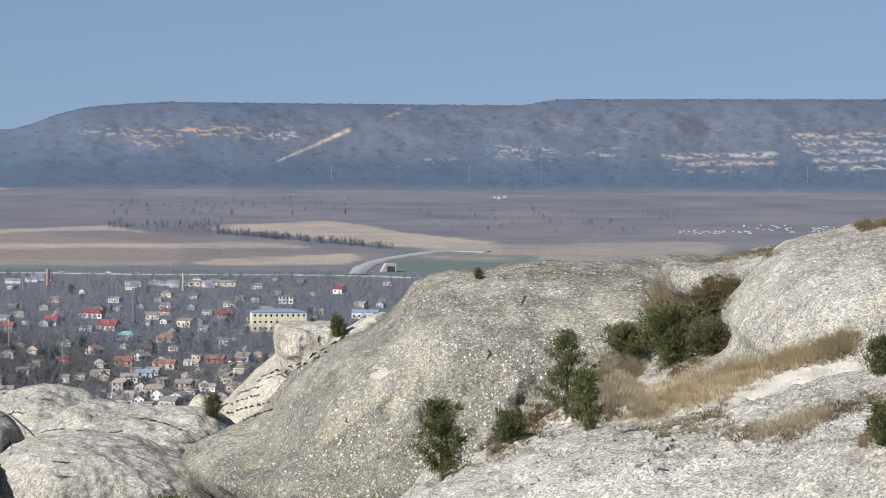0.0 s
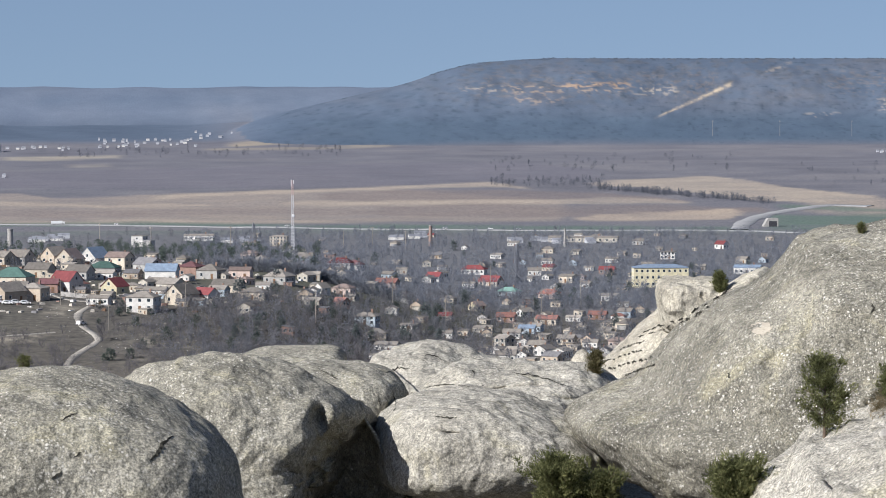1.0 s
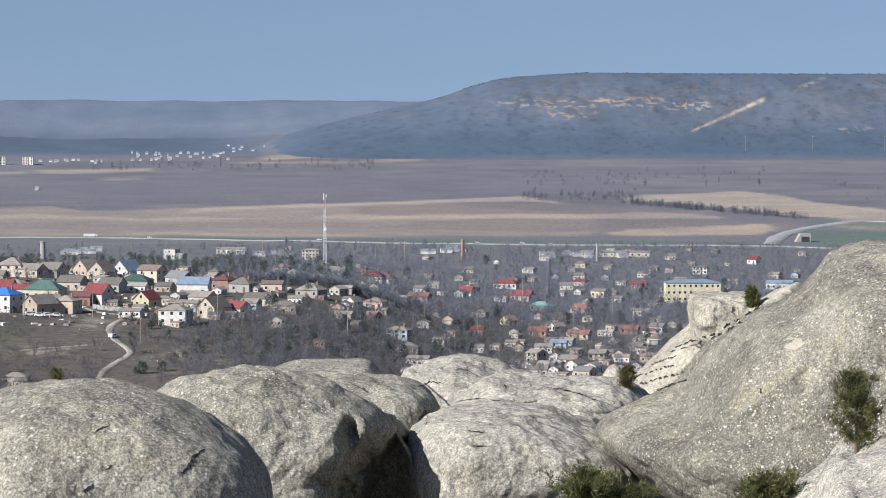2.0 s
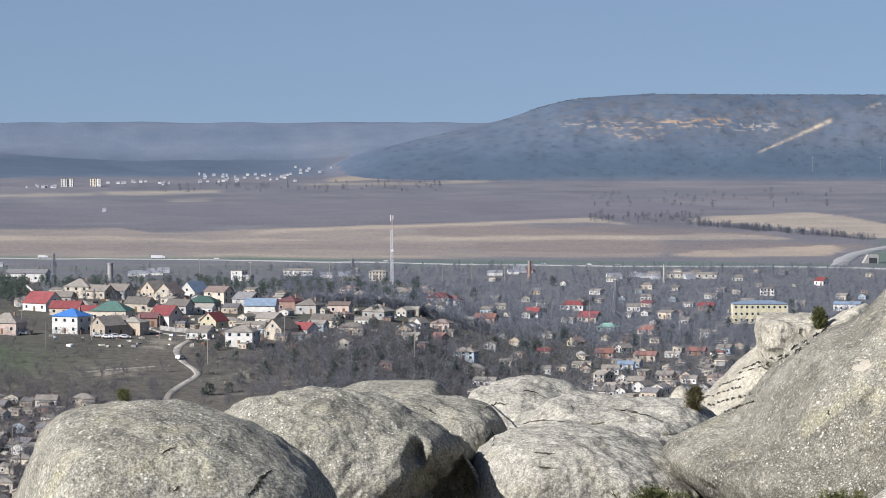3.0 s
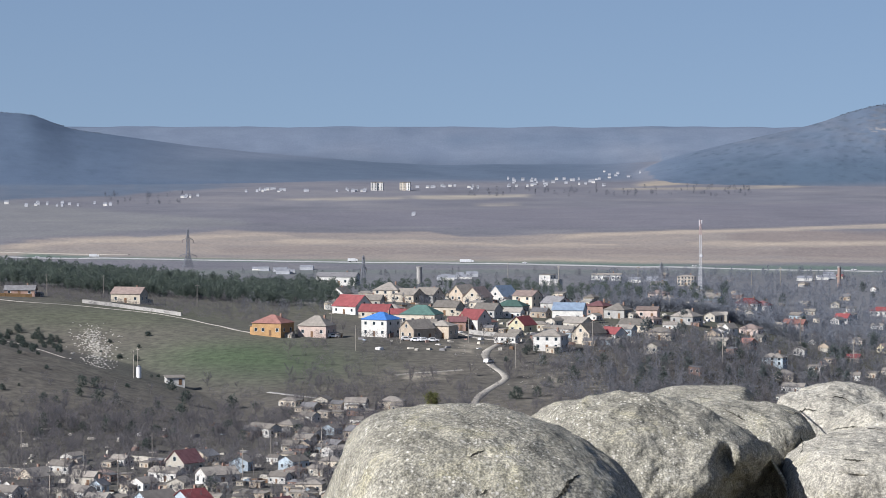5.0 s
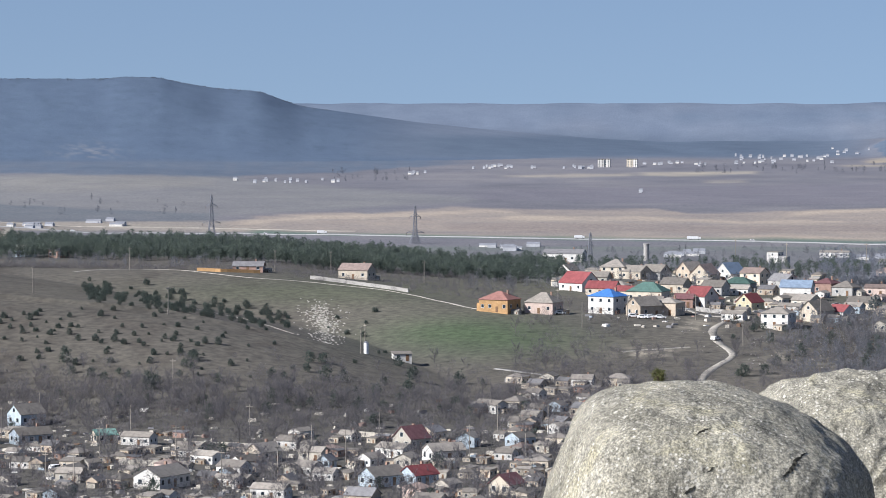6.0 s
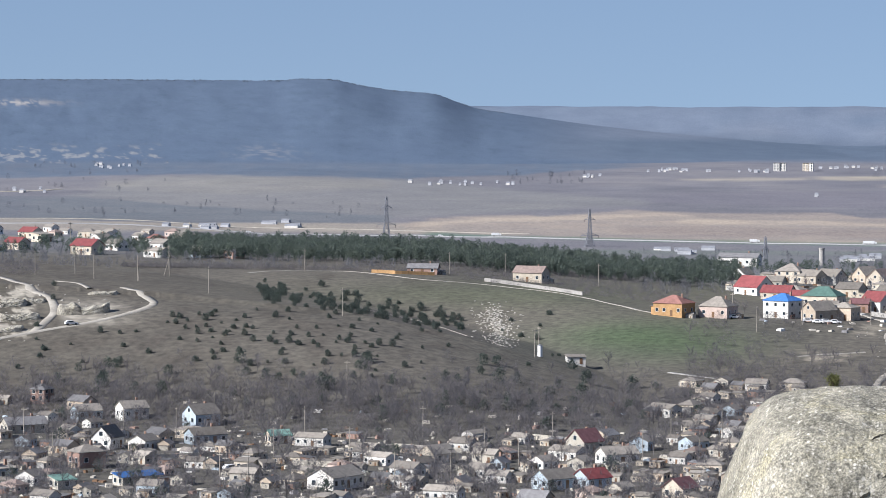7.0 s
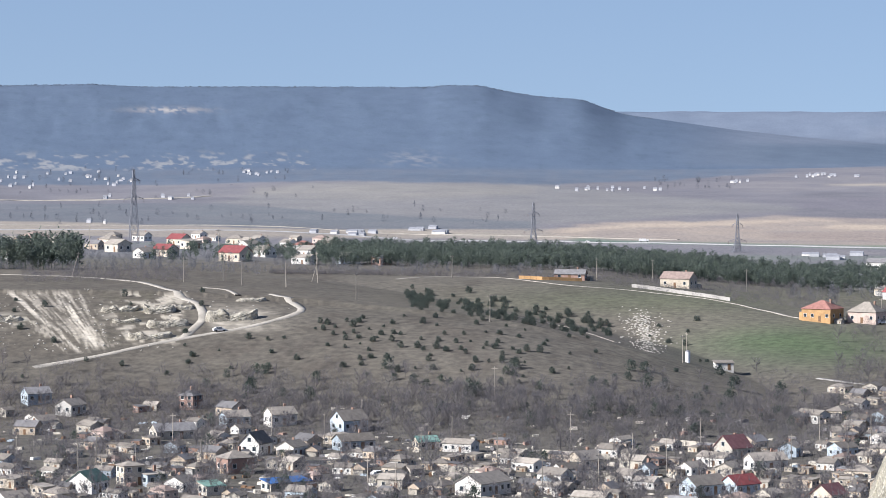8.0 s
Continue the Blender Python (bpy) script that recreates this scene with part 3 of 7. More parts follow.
def rock(name, label, r, deep, middle, outline, fine=(200, 120), rough=0.16, boxy=1.0, dents=(), beds=0.0, material=None):
    """A rounded mass of rock: its girth, shaped to fit the camera's view, as western bearings and drops at range r,
    bulging by deep metres to both sides of it.
    dents: (bearing, drop, half width, half height, depth in metres)."""
    n, m = fine
    girth = closed_curve(outline, n)
    ph = np.sin(np.linspace(-1, 1, m) * math.pi / 2) * 0.15 + np.linspace(-1, 1, m) * 0.85
    ph = ph * math.pi / 2
    cp, sp = np.cos(ph) ** boxy, np.sin(ph)
    mid = np.array(middle, float)
    wd = mid + (girth[None] - mid) * cp[:, None, None]
    depth = np.repeat((sp * deep)[:, None], n, 1)
    for dw, dd, hw, hh, cut in dents:
        bend = wobble(wd[..., 0] / 30 + dw, wd[..., 1] / 30, 4) * min(hw, 60) * 0.55
        k = np.exp(-(((wd[..., 0] - dw + bend) / hw) ** 2 + ((wd[..., 1] - dd) / hh) ** 2) ** 2)
        depth = depth + k * cut * (sp < 0.2)[:, None]
    rr = r + depth
    b = wd[..., 0] - 1967.0
    x, y, z = rr * np.sin(b / UNIT), rr * np.cos(b / UNIT), EYE[2] - r * wd[..., 1] / UNIT
    v = np.stack([x, y, z], -1).reshape(-1, 3)
    i = np.arange(n * m).reshape(m, n)
    j = np.roll(i, -1, 1)
    quads = np.stack([i[:-1], j[:-1], j[1:], i[1:]], -1).reshape(-1, 4)
    base = np.array([*xy(middle[0] - 1967.0, r), EYE[2] - r * middle[1] / UNIT])
    me = tri_mesh(name, v - base, quads, material or ROCK_M, True)
    nor = np.empty(len(v) * 3, np.float32)
    me.vertex_normals.foreach_get("vector", nor)
    nor = nor.reshape(-1, 3)
    push = np.array([noise.noise(p / 3.1) + 0.5 * noise.noise(p / 1.1) + 0.28 * noise.noise(p / 0.45) + 0.14 * noise.noise(p / 0.2)
                     for p in (Vector(c) for c in v)]) * rough
    if beds:
        t = (z.ravel() - 0.36 * x.ravel()) / 0.62 + wobble(x.ravel() / 2, y.ravel() / 2 + z.ravel(), 3) * 0.3
        some = step(wobble(np.floor(t) * 3.7, x.ravel() / 1.6 + z.ravel() / 1.6, 2), -0.25, 0.15)
        push = push - beds * (1 - step(np.abs((t % 1) - 0.5), 0.05, 0.16)) * some
    if nor.dot(np.array([0, 0, 1.0])).reshape(m, n)[:, int(np.argmin(girth[:, 1]))].mean() < 0:
        me.flip_normals()
        push = -push
    me.vertices.foreach_set("co", (v - base + nor * push[:, None]).astype(np.float32).ravel())
    me.update()
    ob = new(name, me)
    ob.location = base
    ROCKS.append(ob)
    return tagged(ob, label, "rock")


ROCKS = []
rock("boulder", "domed grey limestone boulder with cracks and lichen", 80, 4.0, (1820, 800),
     [(1480, 900), (1530, 708), (1566, 618), (1599, 552), (1640, 522), (1729, 507), (1829, 511), (1939, 537), (2012, 571), (2072, 614), (2106, 662),
      (2122, 720), (2140, 900), (1820, 1100)], fine=(240, 150), boxy=0.5)
rock("boulder", "rounded limestone boulder with a dark hollow and overhang", 104, 3.6, (2090, 700),
     [(1850, 760), (1880, 590), (1938, 516), (1993, 496), (2063, 486), (2133, 495), (2213, 520), (2293, 556), (2345, 616), (2376, 690), (2390, 780), (2100, 1000)],
     boxy=0.55, rough=0.3, dents=[(2374, 704, 132, 112, 5.5), (2330, 815, 126, 90, 5.0), (2250, 592, 15, 26, 0.9)])
rock("boulder", "low pale limestone boulder with a pitted edge", 122, 3.5, (2190, 560),
     [(2060, 620), (2085, 510), (2110, 489), (2145, 475), (2170, 470), (2230, 468), (2280, 471), (2297, 481), (2304, 500), (2310, 600), (2190, 700)], fine=(130, 80))
rock("boulder", "rounded limestone boulder with dark stains", 113, 3.4, (2280, 610),
     [(2160, 640), (2190, 515), (2220, 500), (2253, 496), (2300, 499), (2343, 504), (2385, 523), (2407, 545), (2414, 562), (2406, 582), (2382, 602), (2358, 645),
      (2340, 720), (2260, 800)], fine=(150, 90), boxy=0.8, dents=[(2390, 575, 16, 30, 0.7)])
rock("rock_ledge", "broad pale limestone ledge weathered smooth", 120, 4.5, (2460, 600),
     [(2320, 680), (2342, 505), (2380, 480), (2420, 470), (2450, 467), (2490, 474), (2540, 492), (2620, 520), (2670, 620), (2460, 760)], fine=(170, 100), rough=0.3, material=WHITE_ROCK_M)
rock("rock_ledge", "long pale limestone ledge scoured by rain", 116, 5.0, (2590, 620),
     [(2380, 700), (2413, 562), (2440, 541), (2470, 520), (2500, 504), (2545, 495), (2620, 499), (2680, 505), (2735, 516), (2765, 532), (2790, 570), (2800, 680),
      (2590, 800)], fine=(210, 120), rough=0.3, dents=[(2560, 530, 110, 3, 0.2), (2660, 552, 80, 3, 0.2)], material=WHITE_ROCK_M)
rock("rock_ledge", "rounded limestone ledge streaked by rain, undercut below", 108, 5.0, (2540, 650),
     [(2346, 690), (2348, 655), (2354, 622), (2368, 600), (2395, 582), (2435, 566), (2490, 559), (2560, 561), (2620, 573), (2665, 590), (2700, 606), (2745, 634), (2785, 680),
      (2770, 708), (2700, 720), (2600, 728), (2480, 727), (2395, 722), (2352, 708)], fine=(220, 130), boxy=0.5, rough=0.26, dents=[(2480, 600, 24, 3, 0.2)], material=WHITE_ROCK_M)
rock("rock_footing", "shaded limestone footing under the ledges", 117, 4.0, (2560, 860),
     [(2250, 1000), (2290, 800), (2350, 712), (2560, 722), (2800, 700), (2960, 780), (2990, 1000), (2560, 1150)], fine=(120, 60), rough=0.3)
rock("rock_footing", "low limestone footing where bushes root", 92, 5.0, (2850, 900),
     [(2550, 1000), (2580, 800), (2640, 756), (2760, 752), (2900, 754), (3050, 752), (3140, 800), (3160, 1000), (2850, 1150)], fine=(90, 50), rough=0.1)
rock("rock_mass", "huge grey limestone rock mass with white pits and lichen", 106, 9.0, (3300, 640),
     [(2698, 606), (2716, 582), (2770, 556), (2822, 530), (2852, 490), (2900, 432), (2956, 388), (3010, 366), (3050, 341), (3110, 284), (3160, 264), (3220, 256), (3320, 247),
      (3500, 243), (3610, 237), (3740, 245), (3850, 340), (3900, 700), (3800, 1000), (3100, 1000), (2905, 780), (2823, 730), (2743, 660)],
     fine=(360, 180), rough=0.24, boxy=0.6, material=DARK_ROCK_M, dents=[(3190, 445, 70, 60, 0.5), (3330, 520, 90, 120, 0.7), (3060, 474, 26, 22, 0.35), (2742, 676, 46, 26, 2.4), (2800, 722, 50, 30, 2.8), (2872, 770, 60, 40, 3.0)])
rock("rock_outcrop", "blocky pale limestone outcrop above a bedded cliff", 150, 2.6, (2940, 385),
     [(2852, 402), (2847, 376), (2854, 357), (2880, 352), (2920, 353), (2958, 352), (2975, 362), (3010, 350), (3048, 336), (3065, 370), (3060, 450), (2960, 470), (2880, 450), (2858, 425)],
     fine=(160, 80), rough=0.26, boxy=0.5, dents=[(2904, 380, 2, 22, 0.12), (2935, 378, 2, 20, 0.12)], material=TAN_ROCK_M)
rock("cliff", "pale bedded limestone cliff with dark seams", 154, 5.0, (2900, 520),
     [(2866, 404), (2842, 424), (2818, 442), (2788, 470), (2760, 498), (2750, 524), (2765, 600), (2830, 700), (3000, 700), (3070, 500), (3060, 400), (2960, 392)],
     fine=(220, 150), rough=0.16, boxy=0.6, beds=0.25, material=TAN_ROCK_M)
rock("rock", "small pale limestone rock on the cliff edge", 156, 1.2, (2722, 510),
     [(2700, 512), (2706, 490), (2722, 477), (2737, 490), (2743, 525), (2722, 560), (2704, 545)], fine=(50, 30), material=TAN_ROCK_M)
EARTH_M = surface("pale_earth", (0.5, 0.465, 0.4), 0.25, 1.2, 0.95, 0.8)
rock("rock_slope", "steep pale limestone slope with weathered patches", 94, 9.0, (4080, 560),
     [(3497, 468), (3532, 440), (3566, 420), (3612, 402), (3650, 378), (3656, 350), (3648, 330), (3668, 298), (3692, 262), (3718, 234), (3745, 209), (3800, 193), (3870, 180), (3940, 169), (4100, 160), (4500, 170), (4700, 500), (4300, 1000), (3700, 1000), (3560, 650)],
     fine=(260, 130), rough=0.25, boxy=0.6, material=PALE_ROCK_M)
rock("rock_ledge", "thin pale limestone ledge on the crest", 100, 2.5, (3665, 262),
     [(3540, 250), (3575, 245), (3615, 240), (3655, 231), (3700, 218), (3738, 206), (3760, 240), (3720, 300), (3640, 320), (3560, 290)], fine=(150, 60), boxy=0.6, rough=0.2, material=PALE_ROCK_M)
rock("earth_slope", "gully of pale earth between limestone slopes", 89, 5.0, (3600, 640),
     [(3200, 680), (3270, 600), (3330, 530), (3390, 475), (3438, 436), (3476, 452), (3506, 478), (3565, 462), (3640, 446), (3740, 416), (3860, 376), (3960, 360), (4040, 500), (3990, 800), (3300, 850)],
     fine=(200, 90), rough=0.25, boxy=0.6, material=EARTH_M)
rock("rock_slope", "broad pale limestone slope, crumbling on top", 70, 12.0, (3760, 860),
     [(3020, 900), (3100, 664), (3150, 640), (3240, 592), (3370, 556), (3480, 546), (3600, 534), (3700, 506), (3800, 478), (3940, 424), (4100, 385), (4500, 380), (4640, 900), (3800, 1300)],
     fine=(330, 170), rough=0.42, boxy=0.7, beds=0.1, material=SLOPE_ROCK_M)


def chalk_ledge(w0, w1, d0, d1, seed, label):
    """A low bedded ledge of chalk that breaks out of the hillside."""
    g = np.random.default_rng(seed)
    mw, md = (w0 + w1) / 2, (d0 + d1) / 2
    r = math.hypot(*spot(mw - 1967, md, 900, 1420).xy)
    ring = [(w0 + (w1 - w0) * t, d0 + g.uniform(-0.1, 0.22) * (d1 - d0)) for t in np.linspace(0.04, 0.96, 8)]
    ring += [(w1 + g.uniform(-3, 3), md)] + [(w1 - (w1 - w0) * t, d1 + g.uniform(-0.2, 0.15) * (d1 - d0)) for t in np.linspace(0.05, 0.95, 8)] + [(w0 + g.uniform(-3, 3), md)]
    rock("chalk_ledge", label, r, 2.6, (mw, md), ring, (120, 60), 0.28, 0.4, beds=0.4, material=CHALK_ROCK_M)


NEAR_ROCKS = len(ROCKS)
for w0, w1, d0, d1 in ((180, 248, 354, 371), (252, 310, 353, 378), (224, 306, 401, 420), (-14, 40, 368, 390), (364, 458, 362, 398), (260, 336, 378, 403), (196, 250, 376, 388), (420, 470, 340, 352), (300, 345, 352, 366)):
    chalk_ledge(w0, w1, d0, d1, int(w0 + d0), "pale bedded chalk ledge on the hillside")
del ROCKS[NEAR_ROCKS:]


# ---- trees and shrubs ----
def prism(a, b, ra, rb, sides=3):
    """Corners and triangles of a tapering stick from a to b."""
    a, b = np.array(a, float), np.array(b, float)
    ax = (b - a) / (np.linalg.norm(b - a) + 1e-9)
    s = np.cross(ax, [0.31, 0.9, 0.3])
    s /= np.linalg.norm(s)
    t = np.cross(ax, s)
    ang = np.arange(sides) * 2 * math.pi / sides
    ring = np.cos(ang)[:, None] * s + np.sin(ang)[:, None] * t
    v = np.concatenate([a + ring * ra, b + ring * rb])
    f = []
    for i in range(sides):
        j = (i + 1) % sides
        f += [(i, j, sides + j), (i, sides + j, sides + i)]
    return v, np.array(f)


def pile(pieces):
    v, f, n = [], [], 0
    for a, b in pieces:
        v.append(a)
        f.append(b + n)
        n += len(a)
    return np.concatenate(v), np.concatenate(f)


def bare_tree(seed, height=8.0, limbs=7, twigs=9, thick=0.05, spread=0.34):
    """Trunk, limbs and a cloud of thin twigs, leafless."""
    g = np.random.default_rng(seed)
    wood = [prism((0, 0, -0.6), (0.2 * g.normal(), 0.2 * g.normal(), height * 0.5), height * 0.015, height * 0.008, 3)]
    n = limbs * twigs
    fine = np.empty((n, 3, 3))
    k = 0
    for i in range(limbs):
        a = g.uniform(0, 2 * math.pi)
        h0 = height * g.uniform(0.12, 0.5)
        reach = height * spread * g.uniform(0.5, 1.15)
        p0 = np.array([0, 0, h0])
        p1 = p0 + np.array([math.cos(a) * reach, math.sin(a) * reach, height * g.uniform(0.2, 0.48)])
        wood.append(prism(p0, p1, height * 0.008, height * 0.003))
        for _ in range(twigs):
            q0 = p0 + (p1 - p0) * g.uniform(0.2, 1.0) + g.normal(size=3) * 0.035 * height
            q1 = q0 + np.array([g.normal() * 0.09, g.normal() * 0.09, abs(g.normal()) * 0.13 + 0.05]) * height
            s = np.array([g.normal(), g.normal(), 0.2 * g.normal()])
            s *= thick / np.linalg.norm(s)
            fine[k] = (q0 - s, q0 + s, q1)
            k += 1
    return pile(wood), (fine.reshape(-1, 3), np.arange(3 * n).reshape(-1, 3))


def twig_dome(seed, height, width, twigs, thick, tall=0.0):
    """A leafless bush: a few stems and a dense, ragged dome of fine upright twigs with gaps."""
    g = np.random.default_rng(seed)
    a, h = g.uniform(0, 2 * math.pi, twigs), g.random(twigs) ** 0.8
    prof = np.sqrt(np.clip(1 - (np.abs(h - 0.35) / 0.68) ** 2, 0.02, 1)) * (1 - tall * h)
    lump = 0.7 + 0.55 * wobble(np.cos(a) * 1.6 + seed, np.sin(a) * 1.6 + h * 3, 2)
    rad = width / 2 * prof * np.sqrt(g.uniform(0.05, 1, twigs)) * lump * 1.2
    o = np.stack([np.cos(a) * rad, np.sin(a) * rad, h * height * (0.85 + 0.15 * lump)], 1)
    way = np.stack([np.cos(a) * 0.5, np.sin(a) * 0.5, np.full(twigs, 0.55)], 1) + g.normal(size=(twigs, 3)) * 0.5
    tip = o + way * height * g.uniform(0.07, 0.17, twigs)[:, None]
    s = np.cross(way, g.normal(size=(twigs, 3)))
    s *= (thick / (np.linalg.norm(s, axis=1) + 1e-9))[:, None]
    fine = np.stack([o - s, o + s, tip], 1).reshape(-1, 3)
    wood = [prism((0, 0, -0.6), (width * 0.2 * math.cos(k * 2.1), width * 0.2 * math.sin(k * 2.1), height * 0.7), height * 0.012, height * 0.004) for k in range(4)]
    return pile(wood + [(fine, np.arange(3 * twigs).reshape(-1, 3))])


def limb_crown(seed, height, width, limbs, sprays, leaf, low=0.18, per=8, flat=0.35):
    """An open, ragged crown: sprays of needles along the outer half of each limb."""
    g = np.random.default_rng(seed)
    wood, pts, outs = [prism((0, 0, -0.3), (0.02, 0.02, height * 0.92), 0.03 + height * 0.012, 0.008, 5)], [], []
    for i in range(limbs):
        t = low + (0.98 - low) * (i + g.random()) / limbs
        a = i * 2.4 + g.normal() * 0.4
        reach = width / 2 * (1.08 - 0.82 * max(t, 0) ** 1.3) * g.uniform(0.4, 1.25) * min(1, 0.55 + t * 1.2)
        p0 = np.array([0, 0, t * height * 0.9])
        p1 = p0 + np.array([math.cos(a) * reach, math.sin(a) * reach, reach * g.uniform(0.3, 1.0) * flat * 2])
        wood.append(prism(p0, p1, 0.014, 0.005))
        u = g.uniform(0.25, 1.08, sprays)[:, None]
        pts.append(p0 + (p1 - p0) * u + g.normal(size=(sprays, 3)) * width * 0.045)
        outs.append(np.repeat(((p1 - p0) / (np.linalg.norm(p1 - p0) + 1e-9) + np.array([0, 0, 0.6]))[None], sprays, 0))
    c, out = np.concatenate(pts), np.concatenate(outs)
    m = len(c)
    v = np.empty((m, per, 3, 3))
    for k in range(per):
        o = c + g.normal(size=(m, 3)) * leaf * 0.8
        way = out + g.normal(size=(m, 3)) * 0.75
        way /= np.linalg.norm(way, axis=1)[:, None]
        side = np.cross(way, g.normal(size=(m, 3)))
        side /= np.linalg.norm(side, axis=1)[:, None] + 1e-9
        v[:, k, 0], v[:, k, 1], v[:, k, 2] = o - side * leaf * 0.3, o + side * leaf * 0.3, o + way * leaf * 1.8
    return (v.reshape(-1, 3), np.arange(m * per * 3).reshape(-1, 3)), wood


def needle_crown(seed, height, width, clumps, leaf, shape="cone", base=0.12, per=9):
    """A crown of many small sprays, gathered in clumps with gaps between them."""
    g = np.random.default_rng(seed)
    h = g.uniform(base, 1.0, clumps)
    a = g.uniform(0, 2 * math.pi, clumps)
    if shape == "cone":
        prof = (1 - h) ** 0.75 * np.minimum(1, (h - base + 0.05) * 6)
    elif shape == "pine":
        prof = np.sqrt(np.clip(1 - ((h - 0.68) / 0.34) ** 2, 0.02, 1)) * (0.75 + 0.25 * g.random(clumps))
    else:
        prof = np.sqrt(np.clip(1 - ((h - 0.42) / 0.6) ** 2, 0.02, 1))
    lump = 0.72 + 0.5 * wobble(np.cos(a) * 1.7 + 9 + seed, np.sin(a) * 1.7 + h * 5, 2)
    rad = width / 2 * prof * np.sqrt(g.uniform(0.12, 1, clumps)) * lump * 1.15
    c = np.stack([np.cos(a) * rad, np.sin(a) * rad, h * height], 1)
    out = np.stack([np.cos(a), np.sin(a), np.full(clumps, 0.75)], 1)
    v = np.empty((clumps, per, 3, 3))
    for k in range(per):
        o = c + g.normal(size=(clumps, 3)) * leaf * 1.1
        way = out + g.normal(size=(clumps, 3)) * 0.9
        way /= np.linalg.norm(way, axis=1)[:, None]
        side = np.cross(way, g.normal(size=(clumps, 3)))
        side /= np.linalg.norm(side, axis=1)[:, None] + 1e-9
        v[:, k, 0], v[:, k, 1], v[:, k, 2] = o - side * leaf * 0.42, o + side * leaf * 0.42, o + way * leaf * 1.9
    return v.reshape(-1, 3), np.arange(clumps * per * 3).reshape(-1, 3)


def spread_copies(name, templates, spots, sizes, material, label, category, turn_seed=3):
    """Many plants joined into one thing that nobody could count."""
    g = np.random.default_rng(turn_seed)
    vs, fs, n = [], [], 0
    for i, (p, s) in enumerate(zip(spots, sizes)):
        v, f = templates[i % len(templates)]
        a = g.uniform(0, 2 * math.pi)
        ca, sa = math.cos(a), math.sin(a)
        w = np.stack([v[:, 0] * ca - v[:, 1] * sa, v[:, 0] * sa + v[:, 1] * ca, v[:, 2] * g.uniform(0.85, 1.15)], 1) * s + p
        vs.append(w)
        fs.append(f + n)
        n += len(v)
    me = tri_mesh(name, np.concatenate(vs), np.concatenate(fs), material)
    return tagged(new(name, me), label, category, kind="stuff")


def leafy(name, dark, light, rough=0.8):
    m, n, l, b = nodes_of(name, rough)
    geo = n.new("ShaderNodeNewGeometry")
    r = ramp_node(n, l, geo.outputs["Random Per Island"], [(0.0, dark), (1.0, light)])
    big = noise_node(n, l, 0.25, 3)
    g = ramp_node(n, l, big.outputs["Fac"], [(0.3, (0.7, 0.72, 0.75)), (0.7, (1.25, 1.2, 1.1))])
    o = mix_node(n, l, "MULTIPLY", 1.0, r.outputs["Color"], g.outputs["Color"])
    l.new(o.outputs["Result"], b.inputs["Base Color"])
    b.inputs["Specular IOR Level"].default_value = 0.08
    thin, both = n.new("ShaderNodeBsdfTranslucent"), n.new("ShaderNodeMixShader")
    both.inputs["Fac"].default_value = 0.4
    l.new(o.outputs["Result"], thin.inputs["Color"])
    l.new(b.outputs["BSDF"], both.inputs[1])
    l.new(thin.outputs["BSDF"], both.inputs[2])
    l.new(both.outputs["Shader"], n["Material Output"].inputs["Surface"])
    return m


# Twig and pine tones are lifted and blued for haze, more with distance.
TWIG_M = leafy("bare_twigs", (0.15, 0.145, 0.16), (0.205, 0.197, 0.21))
# woods of the plain and hilltops: their haze is put into the colour
HAZY_WOOD_M = leafy("hazy_bare_woods", (0.125, 0.137, 0.172), (0.165, 0.178, 0.212))
HAZY_PINE_M = leafy("hazy_dark_woods", (0.1, 0.125, 0.168), (0.13, 0.158, 0.205))
MID_HAZE_TWIG_M = leafy("lightly_hazed_twigs", (0.172, 0.179, 0.204), (0.225, 0.231, 0.258))
HAZY_TWIG_M = leafy("hazed_bare_twigs", (0.205, 0.225, 0.27), (0.255, 0.273, 0.32))
PINE_M = leafy("pine_needles", (0.098, 0.124, 0.112), (0.138, 0.168, 0.146))
JUNIPER_M = leafy("juniper_needles", (0.082, 0.094, 0.042), (0.235, 0.24, 0.11))
BROWN_JUNIPER_M = leafy("browned_juniper_needles", (0.1, 0.095, 0.05), (0.23, 0.2, 0.11))
HILL_JUNIPER_M = leafy("dark_juniper_needles", (0.068, 0.088, 0.084), (0.12, 0.145, 0.128))
# town evergreens: greyed towards haze in the colour itself
TOWN_GREEN_M = leafy("hazed_green_needles", (0.115, 0.137, 0.145), (0.16, 0.182, 0.182))
BARK_M = surface("bark", (0.16, 0.12, 0.09), 0.3, 4.0, 0.95)
STRAW_M = leafy("dry_grass_blades", (0.38, 0.325, 0.21), (0.64, 0.56, 0.4))
HEATH_M = leafy("dry_heath", (0.165, 0.138, 0.085), (0.33, 0.272, 0.17))


